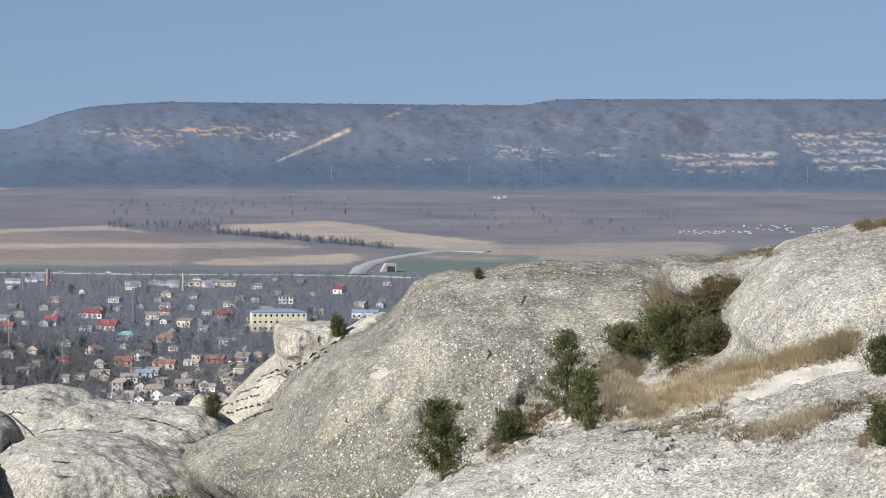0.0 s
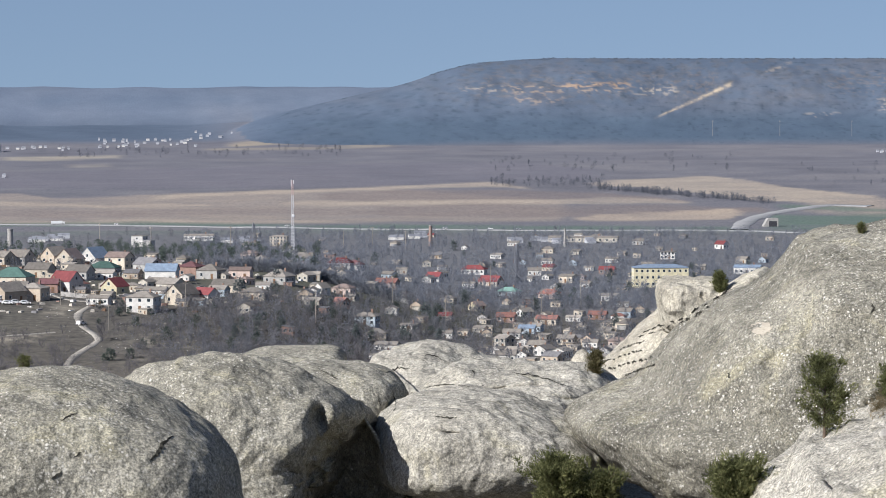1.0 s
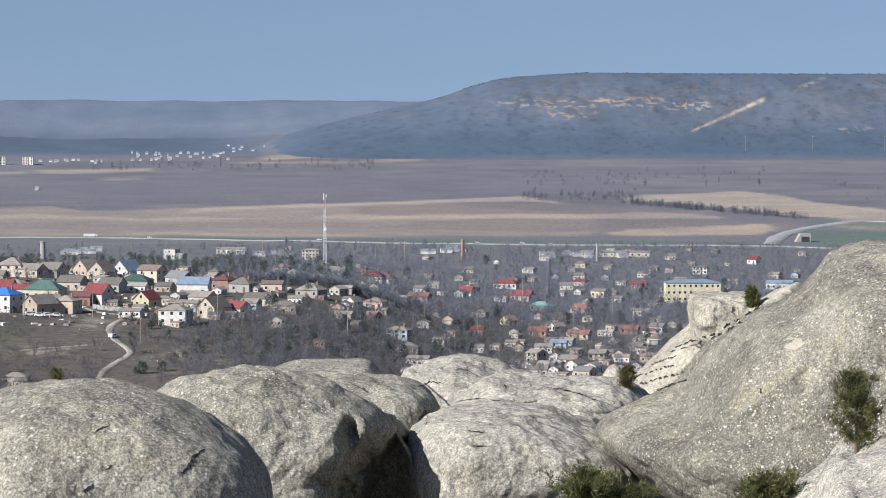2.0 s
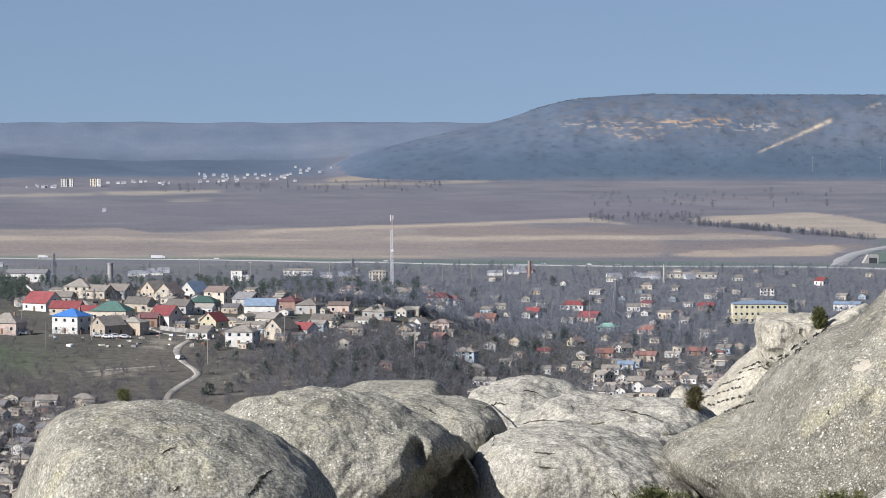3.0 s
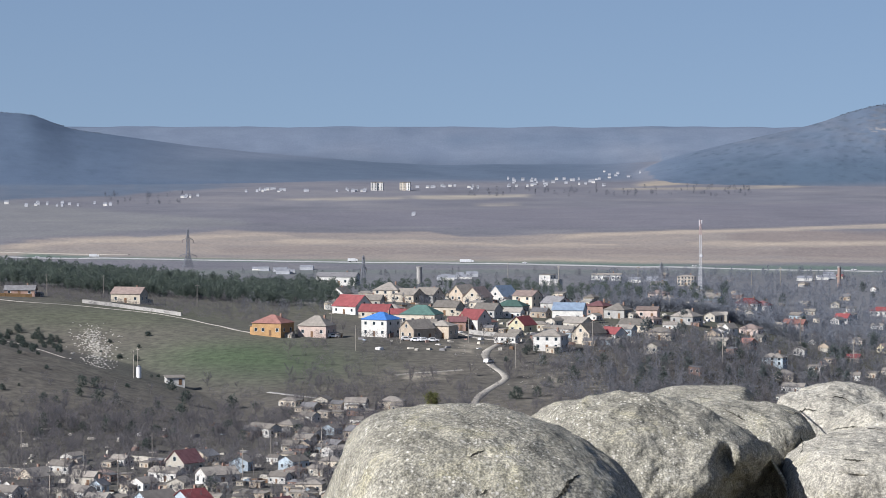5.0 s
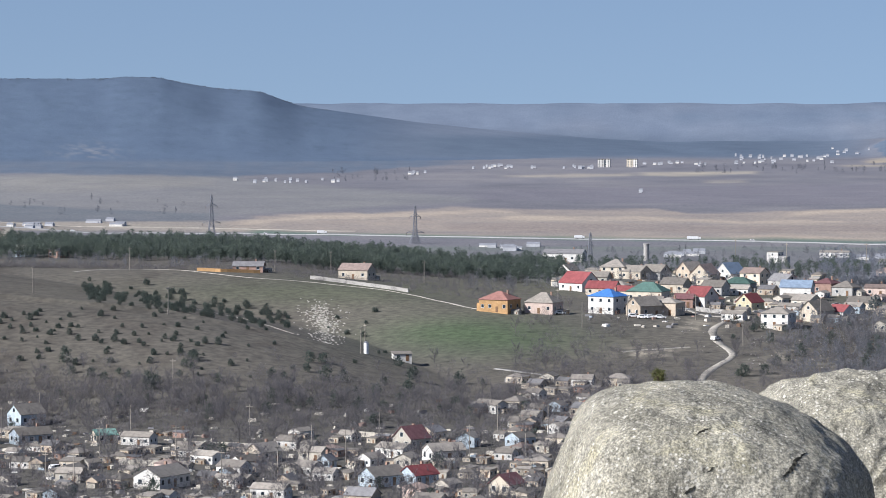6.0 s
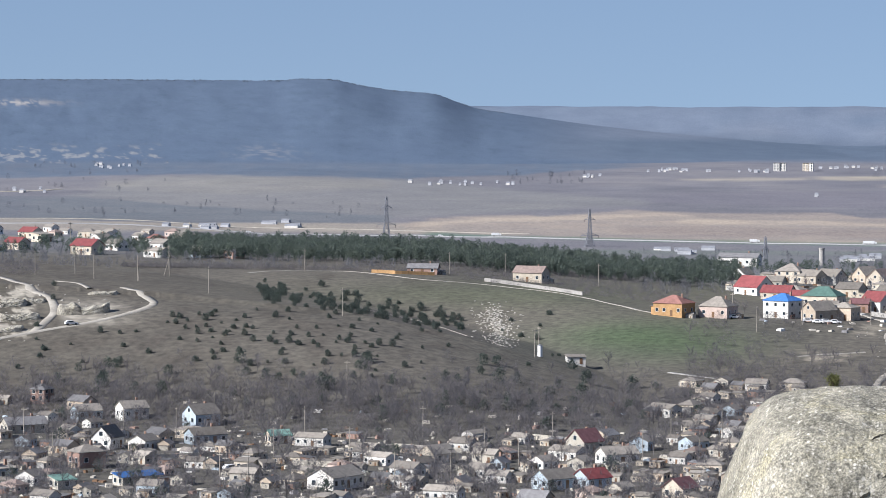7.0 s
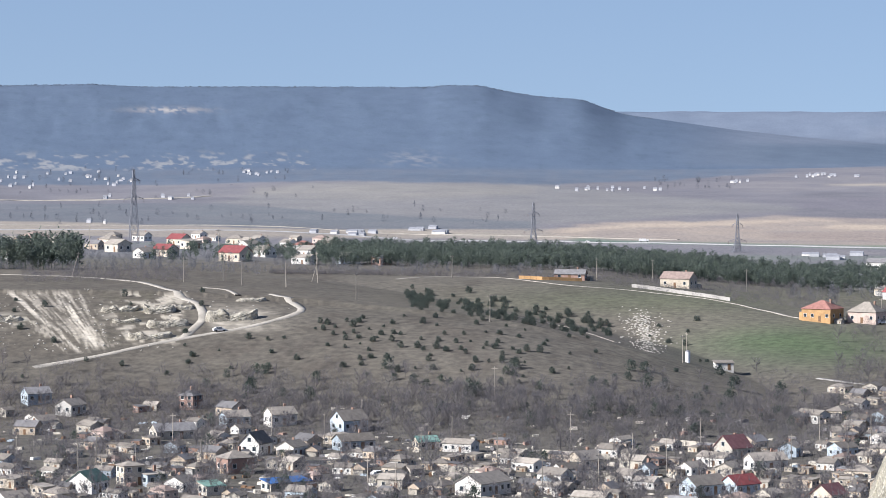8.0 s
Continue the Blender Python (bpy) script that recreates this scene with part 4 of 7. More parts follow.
def scatter(count, w0, w1, d0, d1, seed, gap=(0, 0), keep=None, near=700, far=2640, taken=None):
    """Places on the ground, spread evenly as they show from the cliff."""
    g = np.random.default_rng(seed)
    out = [] if taken is None else taken
    start, rounds = len(out), 0
    rr = np.arange(near, far, 5.0)
    while len(out) - start < count and rounds < 12:
        rounds += 1
        w, d = g.uniform(w0, w1, 300), g.uniform(d0, d1, 300)
        if keep is not None:
            ok = np.array([float(keep(a, b)) for a, b in zip(w, d)]) > g.random(300)
            w, d = w[ok], d[ok]
        if not len(w):
            continue
        zz = land(np.repeat(w[:, None] - 1967, len(rr), 1), np.repeat(rr[None], len(w), 0))
        hit = zz >= EYE[2] - rr[None] * d[:, None] / UNIT
        first = hit.argmax(1)
        r = rr[first] + g.uniform(-2.5, 2.5, len(w))
        z = land(w - 1967, r)
        x, y = r * np.sin((w - 1967) / UNIT), r * np.cos((w - 1967) / UNIT)
        for k in range(len(w)):
            if not hit[k, first[k]] or len(out) - start >= count:
                continue
            if gap[0] and any(abs(x[k] - q[0]) < gap[0] and abs(y[k] - q[1]) < gap[1] for q in out):
                continue
            out.append((float(x[k]), float(y[k]), float(z[k])))
    return out[start:]


def blob(w, d, w0, sw, d0, sd):
    return math.exp(-(((w - w0) / sw) ** 2) - (((d - d0) / sd) ** 2))


# ---- houses ----
def plaster(name, c):
    return surface(name, c, 0.18, 0.5, 0.9, 0.15, each=0.16)


# blue: partly paint, partly the blue of shade put into white walls
WALLS = {k: plaster("plaster_" + k, c) for k, c in dict(
    white=(0.7, 0.68, 0.64), cream=(0.6, 0.53, 0.43), beige=(0.5, 0.42, 0.33), grey=(0.43, 0.42, 0.4), blue=(0.42, 0.49, 0.55), orange=(0.5, 0.31, 0.15),
    pink=(0.6, 0.48, 0.42), brick=(0.33, 0.22, 0.18), yellow=(0.63, 0.57, 0.39), stone=(0.5, 0.465, 0.4)).items()}
ROOFS = {k: surface("roof_" + k, c, 0.22, 0.8, 0.75, 0.2, each=0.32) for k, c in dict(
    slate=(0.24, 0.218, 0.193), pale=(0.3, 0.272, 0.237), dark=(0.19, 0.186, 0.19), red=(0.205, 0.06, 0.062), maroon=(0.2, 0.1, 0.105), tile=(0.255, 0.13, 0.11),
    green=(0.085, 0.15, 0.13), blue=(0.07, 0.2, 0.52), navy=(0.18, 0.23, 0.3), brown=(0.27, 0.21, 0.185), mint=(0.18, 0.3, 0.26)).items()}
GLASS_M, GN, GL, GB = nodes_of("window_glass", 0.15)
GB.inputs["Base Color"].default_value = (0.03, 0.04, 0.05, 1)
FRAME_M = surface("window_paint", (0.75, 0.75, 0.73), 0.08, 2.0, 0.6)
DOOR_M = surface("door_wood", (0.2, 0.12, 0.07), 0.2, 3.0, 0.7)
CONCRETE_M = surface("concrete", (0.38, 0.365, 0.345), 0.2, 0.6, 0.9, 0.2)
BRICK_M = surface("chimney_brick", (0.33, 0.22, 0.17), 0.25, 1.5, 0.9, 0.3)
STEEL_M = surface("galvanised_steel", (0.3, 0.31, 0.33), 0.15, 1.0, 0.5, 0, 0.6)


def box_bm(bm, x0, x1, y0, y1, z0, z1):
    v = [bm.verts.new(p) for p in ((x0, y0, z0), (x1, y0, z0), (x1, y1, z0), (x0, y1, z0), (x0, y0, z1), (x1, y0, z1), (x1, y1, z1), (x0, y1, z1))]
    for f in ((3, 2, 1, 0), (4, 5, 6, 7), (0, 1, 5, 4), (1, 2, 6, 5), (2, 3, 7, 6), (3, 0, 4, 7)):
        bm.faces.new([v[i] for i in f])


def box_mesh(name, x0, x1, y0, y1, z0, z1, material):
    bm = bmesh.new()
    box_bm(bm, x0, x1, y0, y1, z0, z1)
    me = bpy.data.meshes.new(name)
    bm.to_mesh(me)
    bm.free()
    me.materials.append(material)
    return me


def window_mesh(w, h):
    """A window with a raised frame round a set-back pane, facing -y."""
    bm = bmesh.new()
    box_bm(bm, -w / 2, w / 2, -0.08, 0.05, 0, h)
    bm.normal_update()
    front = min(bm.faces, key=lambda f: f.calc_center_median().y)
    bmesh.ops.inset_region(bm, faces=[front], thickness=0.13)
    front.material_index = 1
    for v in front.verts:
        v.co.y += 0.05
    me = bpy.data.meshes.new("window")
    bm.to_mesh(me)
    bm.free()
    me.materials.append(FRAME_M)
    me.materials.append(GLASS_M)
    return me


WINDOW = {"s": window_mesh(1.2, 1.3), "w": window_mesh(1.9, 1.4)}


def roof_mesh(kind, w, dp, h, rise, material, over=0.32, th=0.14):
    """Gable ridge along x, or hip; with eaves that stand out, and real thickness."""
    a, b = w / 2 + over, dp / 2 + over
    drop = rise * over / (dp / 2)
    z0, z1 = h - drop, h + rise
    e = a if kind == "gable" else max(0.4, a - b)
    top = [(-a, -b, z0), (a, -b, z0), (a, b, z0), (-a, b, z0), (-e, 0, z1), (e, 0, z1)]
    v = [(x, y, z + th) for x, y, z in top] + [(x * 0.995, y * 0.995, z) for x, y, z in top]
    f = [(0, 1, 5, 4), (2, 3, 4, 5), (1, 2, 5), (3, 0, 4), (1, 0, 6, 7), (2, 1, 7, 8), (3, 2, 8, 9), (0, 3, 9, 6)]
    if kind == "gable":
        f = [(0, 1, 5, 4), (2, 3, 4, 5), (7, 6, 10, 11), (9, 8, 11, 10), (1, 0, 6, 7), (3, 2, 8, 9), (1, 7, 11, 5), (2, 5, 11, 8), (3, 9, 10, 4), (0, 4, 10, 6)]
    else:
        f += [(6, 9, 8, 7)]
    if kind == "shed":
        v = [(-a, -b, h), (a, -b, h), (a, b, h + rise), (-a, b, h + rise)]
        v = [(x, y, z + th) for x, y, z in v] + v
        f = [(0, 1, 2, 3), (7, 6, 5, 4), (0, 4, 5, 1), (1, 5, 6, 2), (2, 6, 7, 3), (3, 7, 4, 0)]
    return mesh_of("roof", v, f, material)


def wall_mesh(kind, w, dp, h, rise, material):
    x, y, lo = w / 2, dp / 2, -2.2
    v = [(-x, -y, lo), (x, -y, lo), (x, y, lo), (-x, y, lo), (-x, -y, h), (x, -y, h), (x, y, h), (-x, y, h)]
    f = [(0, 1, 5, 4), (2, 3, 7, 6)]
    if kind == "gable":
        v += [(-x, 0, h + rise), (x, 0, h + rise)]
        f += [(1, 2, 6, 9, 5), (3, 0, 4, 8, 7)]
    elif kind == "shed":
        v[6], v[7] = (x, y, h + rise), (-x, y, h + rise)
        f += [(1, 2, 6, 5), (3, 0, 4, 7), (4, 5, 6, 7)]
    else:
        f += [(1, 2, 6, 5), (3, 0, 4, 7), (4, 5, 6, 7)]
    return mesh_of("wall", v, f, material)


def house(label, w=9.0, dp=7.5, h=3.0, kind="gable", rise=2.2, wall="white", roof="slate", storeys=1, front=3, side=2, chimney=True, annex="", category="house", name="house",
          door=True):
    """A house with its foot at the origin, its front towards -y."""
    ob = tagged(new(name), label, category)
    part("wall", wall_mesh(kind, w, dp, h, rise, WALLS[wall]), None, ob)
    part("roof", roof_mesh(kind, w, dp, h, rise, ROOFS[roof]), None, ob)
    lev = h / storeys
    for s in range(storeys):
        for i in range(front):
            if door and s == 0 and front > 1 and i == front // 2:
                part("door", box_mesh("door", -0.5, 0.5, -0.07, 0.05, 0, 2.05, DOOR_M), None, ob).location = ((i + 0.5) / front * w - w / 2, -dp / 2, 0.1)
                continue
            o = part("window", WINDOW["s"], None, ob)
            o.location = ((i + 0.5) / front * w - w / 2, -dp / 2, s * lev + lev * 0.33)
        for sx in (-1, 1):
            for i in range(side):
                o = part("window", WINDOW["s"], None, ob)
                o.location, o.rotation_euler = (sx * w / 2, (i + 0.5) / side * dp - dp / 2, s * lev + lev * 0.33), (0, 0, sx * math.pi / 2)
    if kind == "gable" and rise > 2.4:
        for sx in (-1, 1):
            o = part("window", WINDOW["s"], None, ob)
            o.location, o.rotation_euler = (sx * w / 2, 0, h + 0.3), (0, 0, sx * math.pi / 2)
    if chimney:
        part("chimney", box_mesh("chimney", -0.3, 0.3, -0.3, 0.3, 0, 1.6, BRICK_M), None, ob).location = (w * 0.22, dp * 0.12, h + rise * 0.6)
    if annex:
        a = part("annex", box_mesh("annex", -w * 0.62, -w * 0.5 + 0.05, -dp * 0.42, dp * 0.3, -2.2, h * 0.72, WALLS[annex]), None, ob)
        part("roof", box_mesh("roof", -w * 0.62 - 0.3, -w * 0.5 + 0.05, -dp * 0.42 - 0.3, dp * 0.3 + 0.3, h * 0.72, h * 0.72 + 0.15, ROOFS["slate"]), None, a)
    return ob


def stand(ob, w, d, turn=0.0, near=700, far=2640, group="", sink=0.0):
    p = spot(w + 5 - 1967, d, near, far)
    ob.matrix_basis = Matrix.Translation(p - Vector((0, 0, sink))) @ Matrix.Rotation(-(w - 1967) / UNIT + radians(turn), 4, "Z")
    if group:
        ob["group"] = group
    HOUSE_SPOTS.append((p.x, p.y, p.z))
    return ob


HOUSE_SPOTS = []
RIDGE = "houses on the village ridge"
for label, w, d, turn, kw in (
        ("orange-walled house under a red hipped roof", 1449, 381, -18, dict(w=11.5, dp=10, h=4.6, kind="hip", rise=2.6, wall="orange", roof="tile", front=4, annex="orange")),
        ("pale pink house with a light grey hipped roof", 1527, 383, -15, dict(w=11, dp=9, h=4.2, kind="hip", rise=3.2, wall="pink", roof="pale", front=3)),
        ("white two-storey house with a bright blue roof", 1641, 383, -25, dict(w=11, dp=9.5, h=6.2, kind="hip", rise=2.4, wall="white", roof="blue", storeys=2, front=3)),
        ("white house with a large red gabled roof", 1590, 343, 35, dict(w=13, dp=10, h=3.4, rise=4.2, wall="white", roof="red", front=3)),
        ("low outbuilding with a red roof beside the large house", 1632, 350, 10, dict(w=12, dp=8, h=2.8, rise=2.6, wall="cream", roof="red", front=3)),
        ("white cottage with a plain grey gable", 1570, 320, 60, dict(w=8, dp=6.5, h=3.4, rise=2.4, wall="white", roof="pale", front=2)),
        ("cream house with a grey slate hipped roof", 1655, 320, -10, dict(w=11, dp=10, h=5, kind="hip", rise=3, wall="cream", roof="slate", storeys=2)),
        ("long low house with a pale slate roof", 1612, 330, 5, dict(w=15, dp=8, h=3, rise=2, wall="stone", roof="pale", front=4)),
        ("house with a dark green hipped roof", 1712, 362, -10, dict(w=14, dp=10, h=4.2, kind="hip", rise=3.2, wall="cream", roof="green", front=4)),
        ("unfinished block house with a grey gable", 1704, 388, 40, dict(w=10, dp=8, h=4, rise=3, wall="beige", roof="slate", front=2)),
        ("bare block house beside the track", 1748, 386, 15, dict(w=9, dp=8, h=4.6, kind="hip", rise=1.6, wall="beige", roof="pale", front=2)),
        ("white house with a maroon roof and tall gable", 1806, 372, 30, dict(w=9.5, dp=8, h=4.4, rise=3.4, wall="white", roof="red", front=2)),
        ("small dark red outbuilding on the ridge", 1776, 372, 0, dict(w=7, dp=6, h=3.4, rise=1.6, wall="brick", roof="maroon", front=2)),
        ("beige house with a steep grey gable", 1786, 322, 45, dict(w=9, dp=8, h=3.8, rise=3.6, wall="beige", roof="slate", front=2)),
        ("house with a brown mansard gable", 1812, 325, 60, dict(w=10, dp=9, h=3, rise=4.2, wall="cream", roof="brown", front=2)),
        ("house with a steep navy blue roof", 1856, 323, 50, dict(w=10, dp=9, h=3, rise=4.4, wall="white", roof="navy", front=2)),
        ("low house with a dark green roof", 1872, 342, 10, dict(w=12, dp=8, h=3.2, kind="hip", rise=2.2, wall="grey", roof="green", front=3)),
        ("cream two-storey house with a tan roof", 1899, 332, -20, dict(w=9.5, dp=8, h=5.2, rise=2, wall="cream", roof="brown", storeys=2, front=2)),
        ("grey house with a dark slate roof", 1950, 338, 35, dict(w=10, dp=8, h=3.4, rise=2.6, wall="grey", roof="dark", front=2)),
        ("white house under a dark blue roof", 1974, 358, 0, dict(w=12, dp=9, h=5, rise=2.6, wall="white", roof="navy", front=3)),
        ("brown brick house with a dark roof", 2026, 348, 20, dict(w=8.5, dp=8, h=4.6, kind="hip", rise=1.8, wall="brick", roof="maroon", front=2)),
        ("weathered grey house with a slate hipped roof", 2060, 350, -15, dict(w=9, dp=8, h=3.6, kind="hip", rise=2.2, wall="grey", roof="slate", front=2)),
        ("low pink house with a flat-pitched roof", 2113, 350, 0, dict(w=8.5, dp=7, h=3.4, rise=1.2, wall="pink", roof="brown", front=2)),
        ("small house with an orange gable", 1891, 377, 55, dict(w=8, dp=7, h=3.2, rise=3, wall="yellow", roof="red", front=1)),
        ("white two-storey house at the slope edge", 1941, 408, -10, dict(w=10, dp=8, h=5.2, kind="hip", rise=1.8, wall="white", roof="pale", storeys=2, front=3)),
        ("cream house with a tall grey gable", 2009, 395, 50, dict(w=9.5, dp=8, h=3.8, rise=3.4, wall="cream", roof="slate", front=2)),
        ("small white house with a red roof", 2051, 392, 30, dict(w=7.5, dp=6.5, h=3, rise=2.2, wall="white", roof="red", front=2)),
        ("grey slate-roofed house above the road", 1990, 372, -30, dict(w=9, dp=7, h=3, rise=2, wall="stone", roof="slate", front=2)),
        ("pale house with a long slate roof", 2091, 375, -10, dict(w=11, dp=7, h=3, rise=2, wall="cream", roof="slate", front=3)),
        ("grey hipped house among bare trees", 2181, 360, 20, dict(w=10, dp=8, h=3.2, kind="hip", rise=2.4, wall="grey", roof="slate", front=3)),
        ("grey and cream house on the village ridge", 1690, 322, 25, dict(w=10, dp=8, h=3.4, rise=2.4, wall="cream", roof="pale", front=3)),
        ("pale-roofed house on the village ridge", 1725, 322, -25, dict(w=10, dp=8, h=3.4, rise=2.8, wall="grey", roof="pale", front=3)),
        ("house with a slate roof near the track", 1760, 345, 15, dict(w=10, dp=8, h=3.4, rise=2.4, wall="cream", roof="slate", front=3)),
        ("house with a slate roof and grey walls", 1830, 350, -15, dict(w=9, dp=8, h=3.4, rise=2.4, wall="grey", roof="slate", front=3)),
        ("pale house with a brown roof behind the wall", 1196, 322, 14, dict(w=12.5, dp=8, h=3.8, rise=2.4, wall="cream", roof="brown", front=3)),
        ("small dark house on the ridge road", 1005, 308, 0, dict(w=12, dp=6, h=2.2, rise=1.6, wall="brick", roof="dark", front=3)),
        ("long white building with a dark roof", 1564, 292, 5, dict(w=19, dp=9, h=4.2, rise=1.8, wall="white", roof="dark", front=6)),
):
    stand(house(label, **kw), w, d, -abs(turn) - 10 if turn < 40 else turn, group=RIDGE)

TOWN = "houses in the town"
for label, w, d, turn, kw in (
        ("white house with a long red roof", 2526, 345, 8, dict(w=20, dp=9, h=4, kind="hip", rise=3, wall="white", roof="red", front=5)),
        ("large house under a bright red roof", 2556, 366, 20, dict(w=16, dp=10, h=3.5, rise=4, wall="cream", roof="red", front=4)),
        ("low house with a red roof among trees", 2290, 332, 10, dict(w=17, dp=9, h=3.5, kind="hip", rise=3.2, wall="white", roof="red", front=4)),
        ("house with a maroon roof among trees", 2315, 336, -10, dict(w=12, dp=9, h=3.5, kind="hip", rise=3, wall="white", roof="maroon", front=3)),
        ("house with a wide red roof", 2372, 368, -8, dict(w=15, dp=9, h=3.2, rise=3, wall="pink", roof="tile", front=3)),
        ("house with a crimson roof", 2456, 356, 15, dict(w=11, dp=8, h=3.2, rise=3, wall="white", roof="red", front=3)),
        ("pink house with a red roof in the trees", 2660, 388, 10, dict(w=15, dp=9, h=3.2, kind="hip", rise=3, wall="pink", roof="tile", front=3)),
        ("house with an orange-red roof", 2656, 435, 6, dict(w=14, dp=8, h=3.6, rise=2.2, wall="cream", roof="tile", front=3)),
        ("brick-coloured house in a garden", 2583, 430, 0, dict(w=12, dp=8, h=3.2, rise=2.6, wall="brick", roof="tile", front=3)),
        ("white cottage with a pale gable", 2616, 420, 40, dict(w=9, dp=7, h=3, rise=2.4, wall="white", roof="pale", front=2)),
        ("pale blue house with a grey roof", 2336, 434, -10, dict(w=13, dp=8, h=4.6, kind="hip", rise=2, wall="blue", roof="slate", storeys=2, front=3)),
        ("plain white cottage with a flat roof", 2411, 446, 0, dict(w=10, dp=7, h=3.4, kind="shed", rise=0.6, wall="white", roof="pale", front=3)),
        ("small white house with a steep gable", 2256, 378, 50, dict(w=8, dp=7, h=3.4, rise=3, wall="white", roof="slate", front=1)),
        ("small house with a tiled roof", 2290, 402, 30, dict(w=8, dp=7, h=3, rise=2.2, wall="brick", roof="tile", front=2)),
        ("cream hall with rounded pale roof", 2694, 360, -25, dict(w=13, dp=10, h=4.5, rise=1.6, wall="cream", roof="pale", front=3)),
        ("small yellow-gabled wooden house in the trees", 2531, 410, 45, dict(w=9, dp=8, h=3, rise=3, wall="yellow", roof="brown", front=2)),
        ("red-roofed house by the school", 2762, 345, 0, dict(w=13, dp=9, h=3.6, rise=2.4, wall="brick", roof="red", front=3)),
        ("two-storey stone house with a pale roof", 2580, 478, 35, dict(w=9, dp=8, h=5.5, rise=2, wall="stone", roof="slate", storeys=2, front=2)),
        ("cream house on the town edge", 2600, 490, -20, dict(w=10, dp=7, h=3, rise=1.8, wall="cream", roof="pale", front=3)),
        ("white house with a pale roof near the cliff", 2640, 480, 15, dict(w=11, dp=8, h=3, rise=2.2, wall="white", roof="pale", front=3)),
        ("grey-roofed house near the cliff", 2690, 470, -10, dict(w=10, dp=8, h=3, rise=2.2, wall="cream", roof="slate", front=3)),
        ("red-roofed house near the cliff", 2745, 425, 0, dict(w=12, dp=8, h=3, rise=2.2, wall="brick", roof="tile", front=3)),
        ("pale apartment block of three storeys", 2181, 293, 3, dict(w=17, dp=9, h=8, kind="hip", rise=1.2, wall="cream", roof="pale", storeys=3, front=5)),
        ("long low white hall at the town edge", 2040, 283, 0, dict(w=30, dp=10, h=4.5, rise=1.6, wall="white", roof="pale", front=6)),
        ("long pale shed by the highway", 2720, 288, 0, dict(w=70, dp=9, h=4, rise=1.6, wall="stone", roof="slate", front=10)),
        ("white and blue works building", 2620, 450, 0, dict(w=10, dp=7, h=3, rise=1.8, wall="blue", roof="navy", front=2)),
        ("large mint-roofed house in the town", 2588, 384, -15, dict(w=15, dp=9, h=3.6, kind="hip", rise=2.6, wall="blue", roof="mint", front=3)),
        ("pale works hall with a blue roof", 3010, 345, 0, dict(w=22, dp=12, h=5, rise=2, wall="white", roof="navy", front=5)),
        ("white house with a red roof by the fields", 2964, 300, 30, dict(w=11, dp=8, h=4, rise=3, wall="white", roof="red", front=2)),
        ("white two-storey office among the town trees", 2870, 318, 0, dict(w=13, dp=10, h=5.4, kind="hip", rise=1, wall="white", roof="pale", storeys=2, front=4)),
):
    kw.update(w=kw["w"] * 0.62, dp=kw["dp"] * 0.64, h=kw["h"] * 0.74, rise=kw["rise"] * 0.62)
    stand(house(label, **kw), w, d, -abs(turn) - 10 if turn < 40 else turn, group=TOWN)

school = house("long yellow three-storey school with a blue-grey roof", w=26.5, dp=12, h=9.4, kind="hip", rise=1.5, wall="yellow", roof="navy", storeys=3, front=10, side=3,
               chimney=False, category="school", name="school", door=False)
stand(school, 2855, 367, 6)

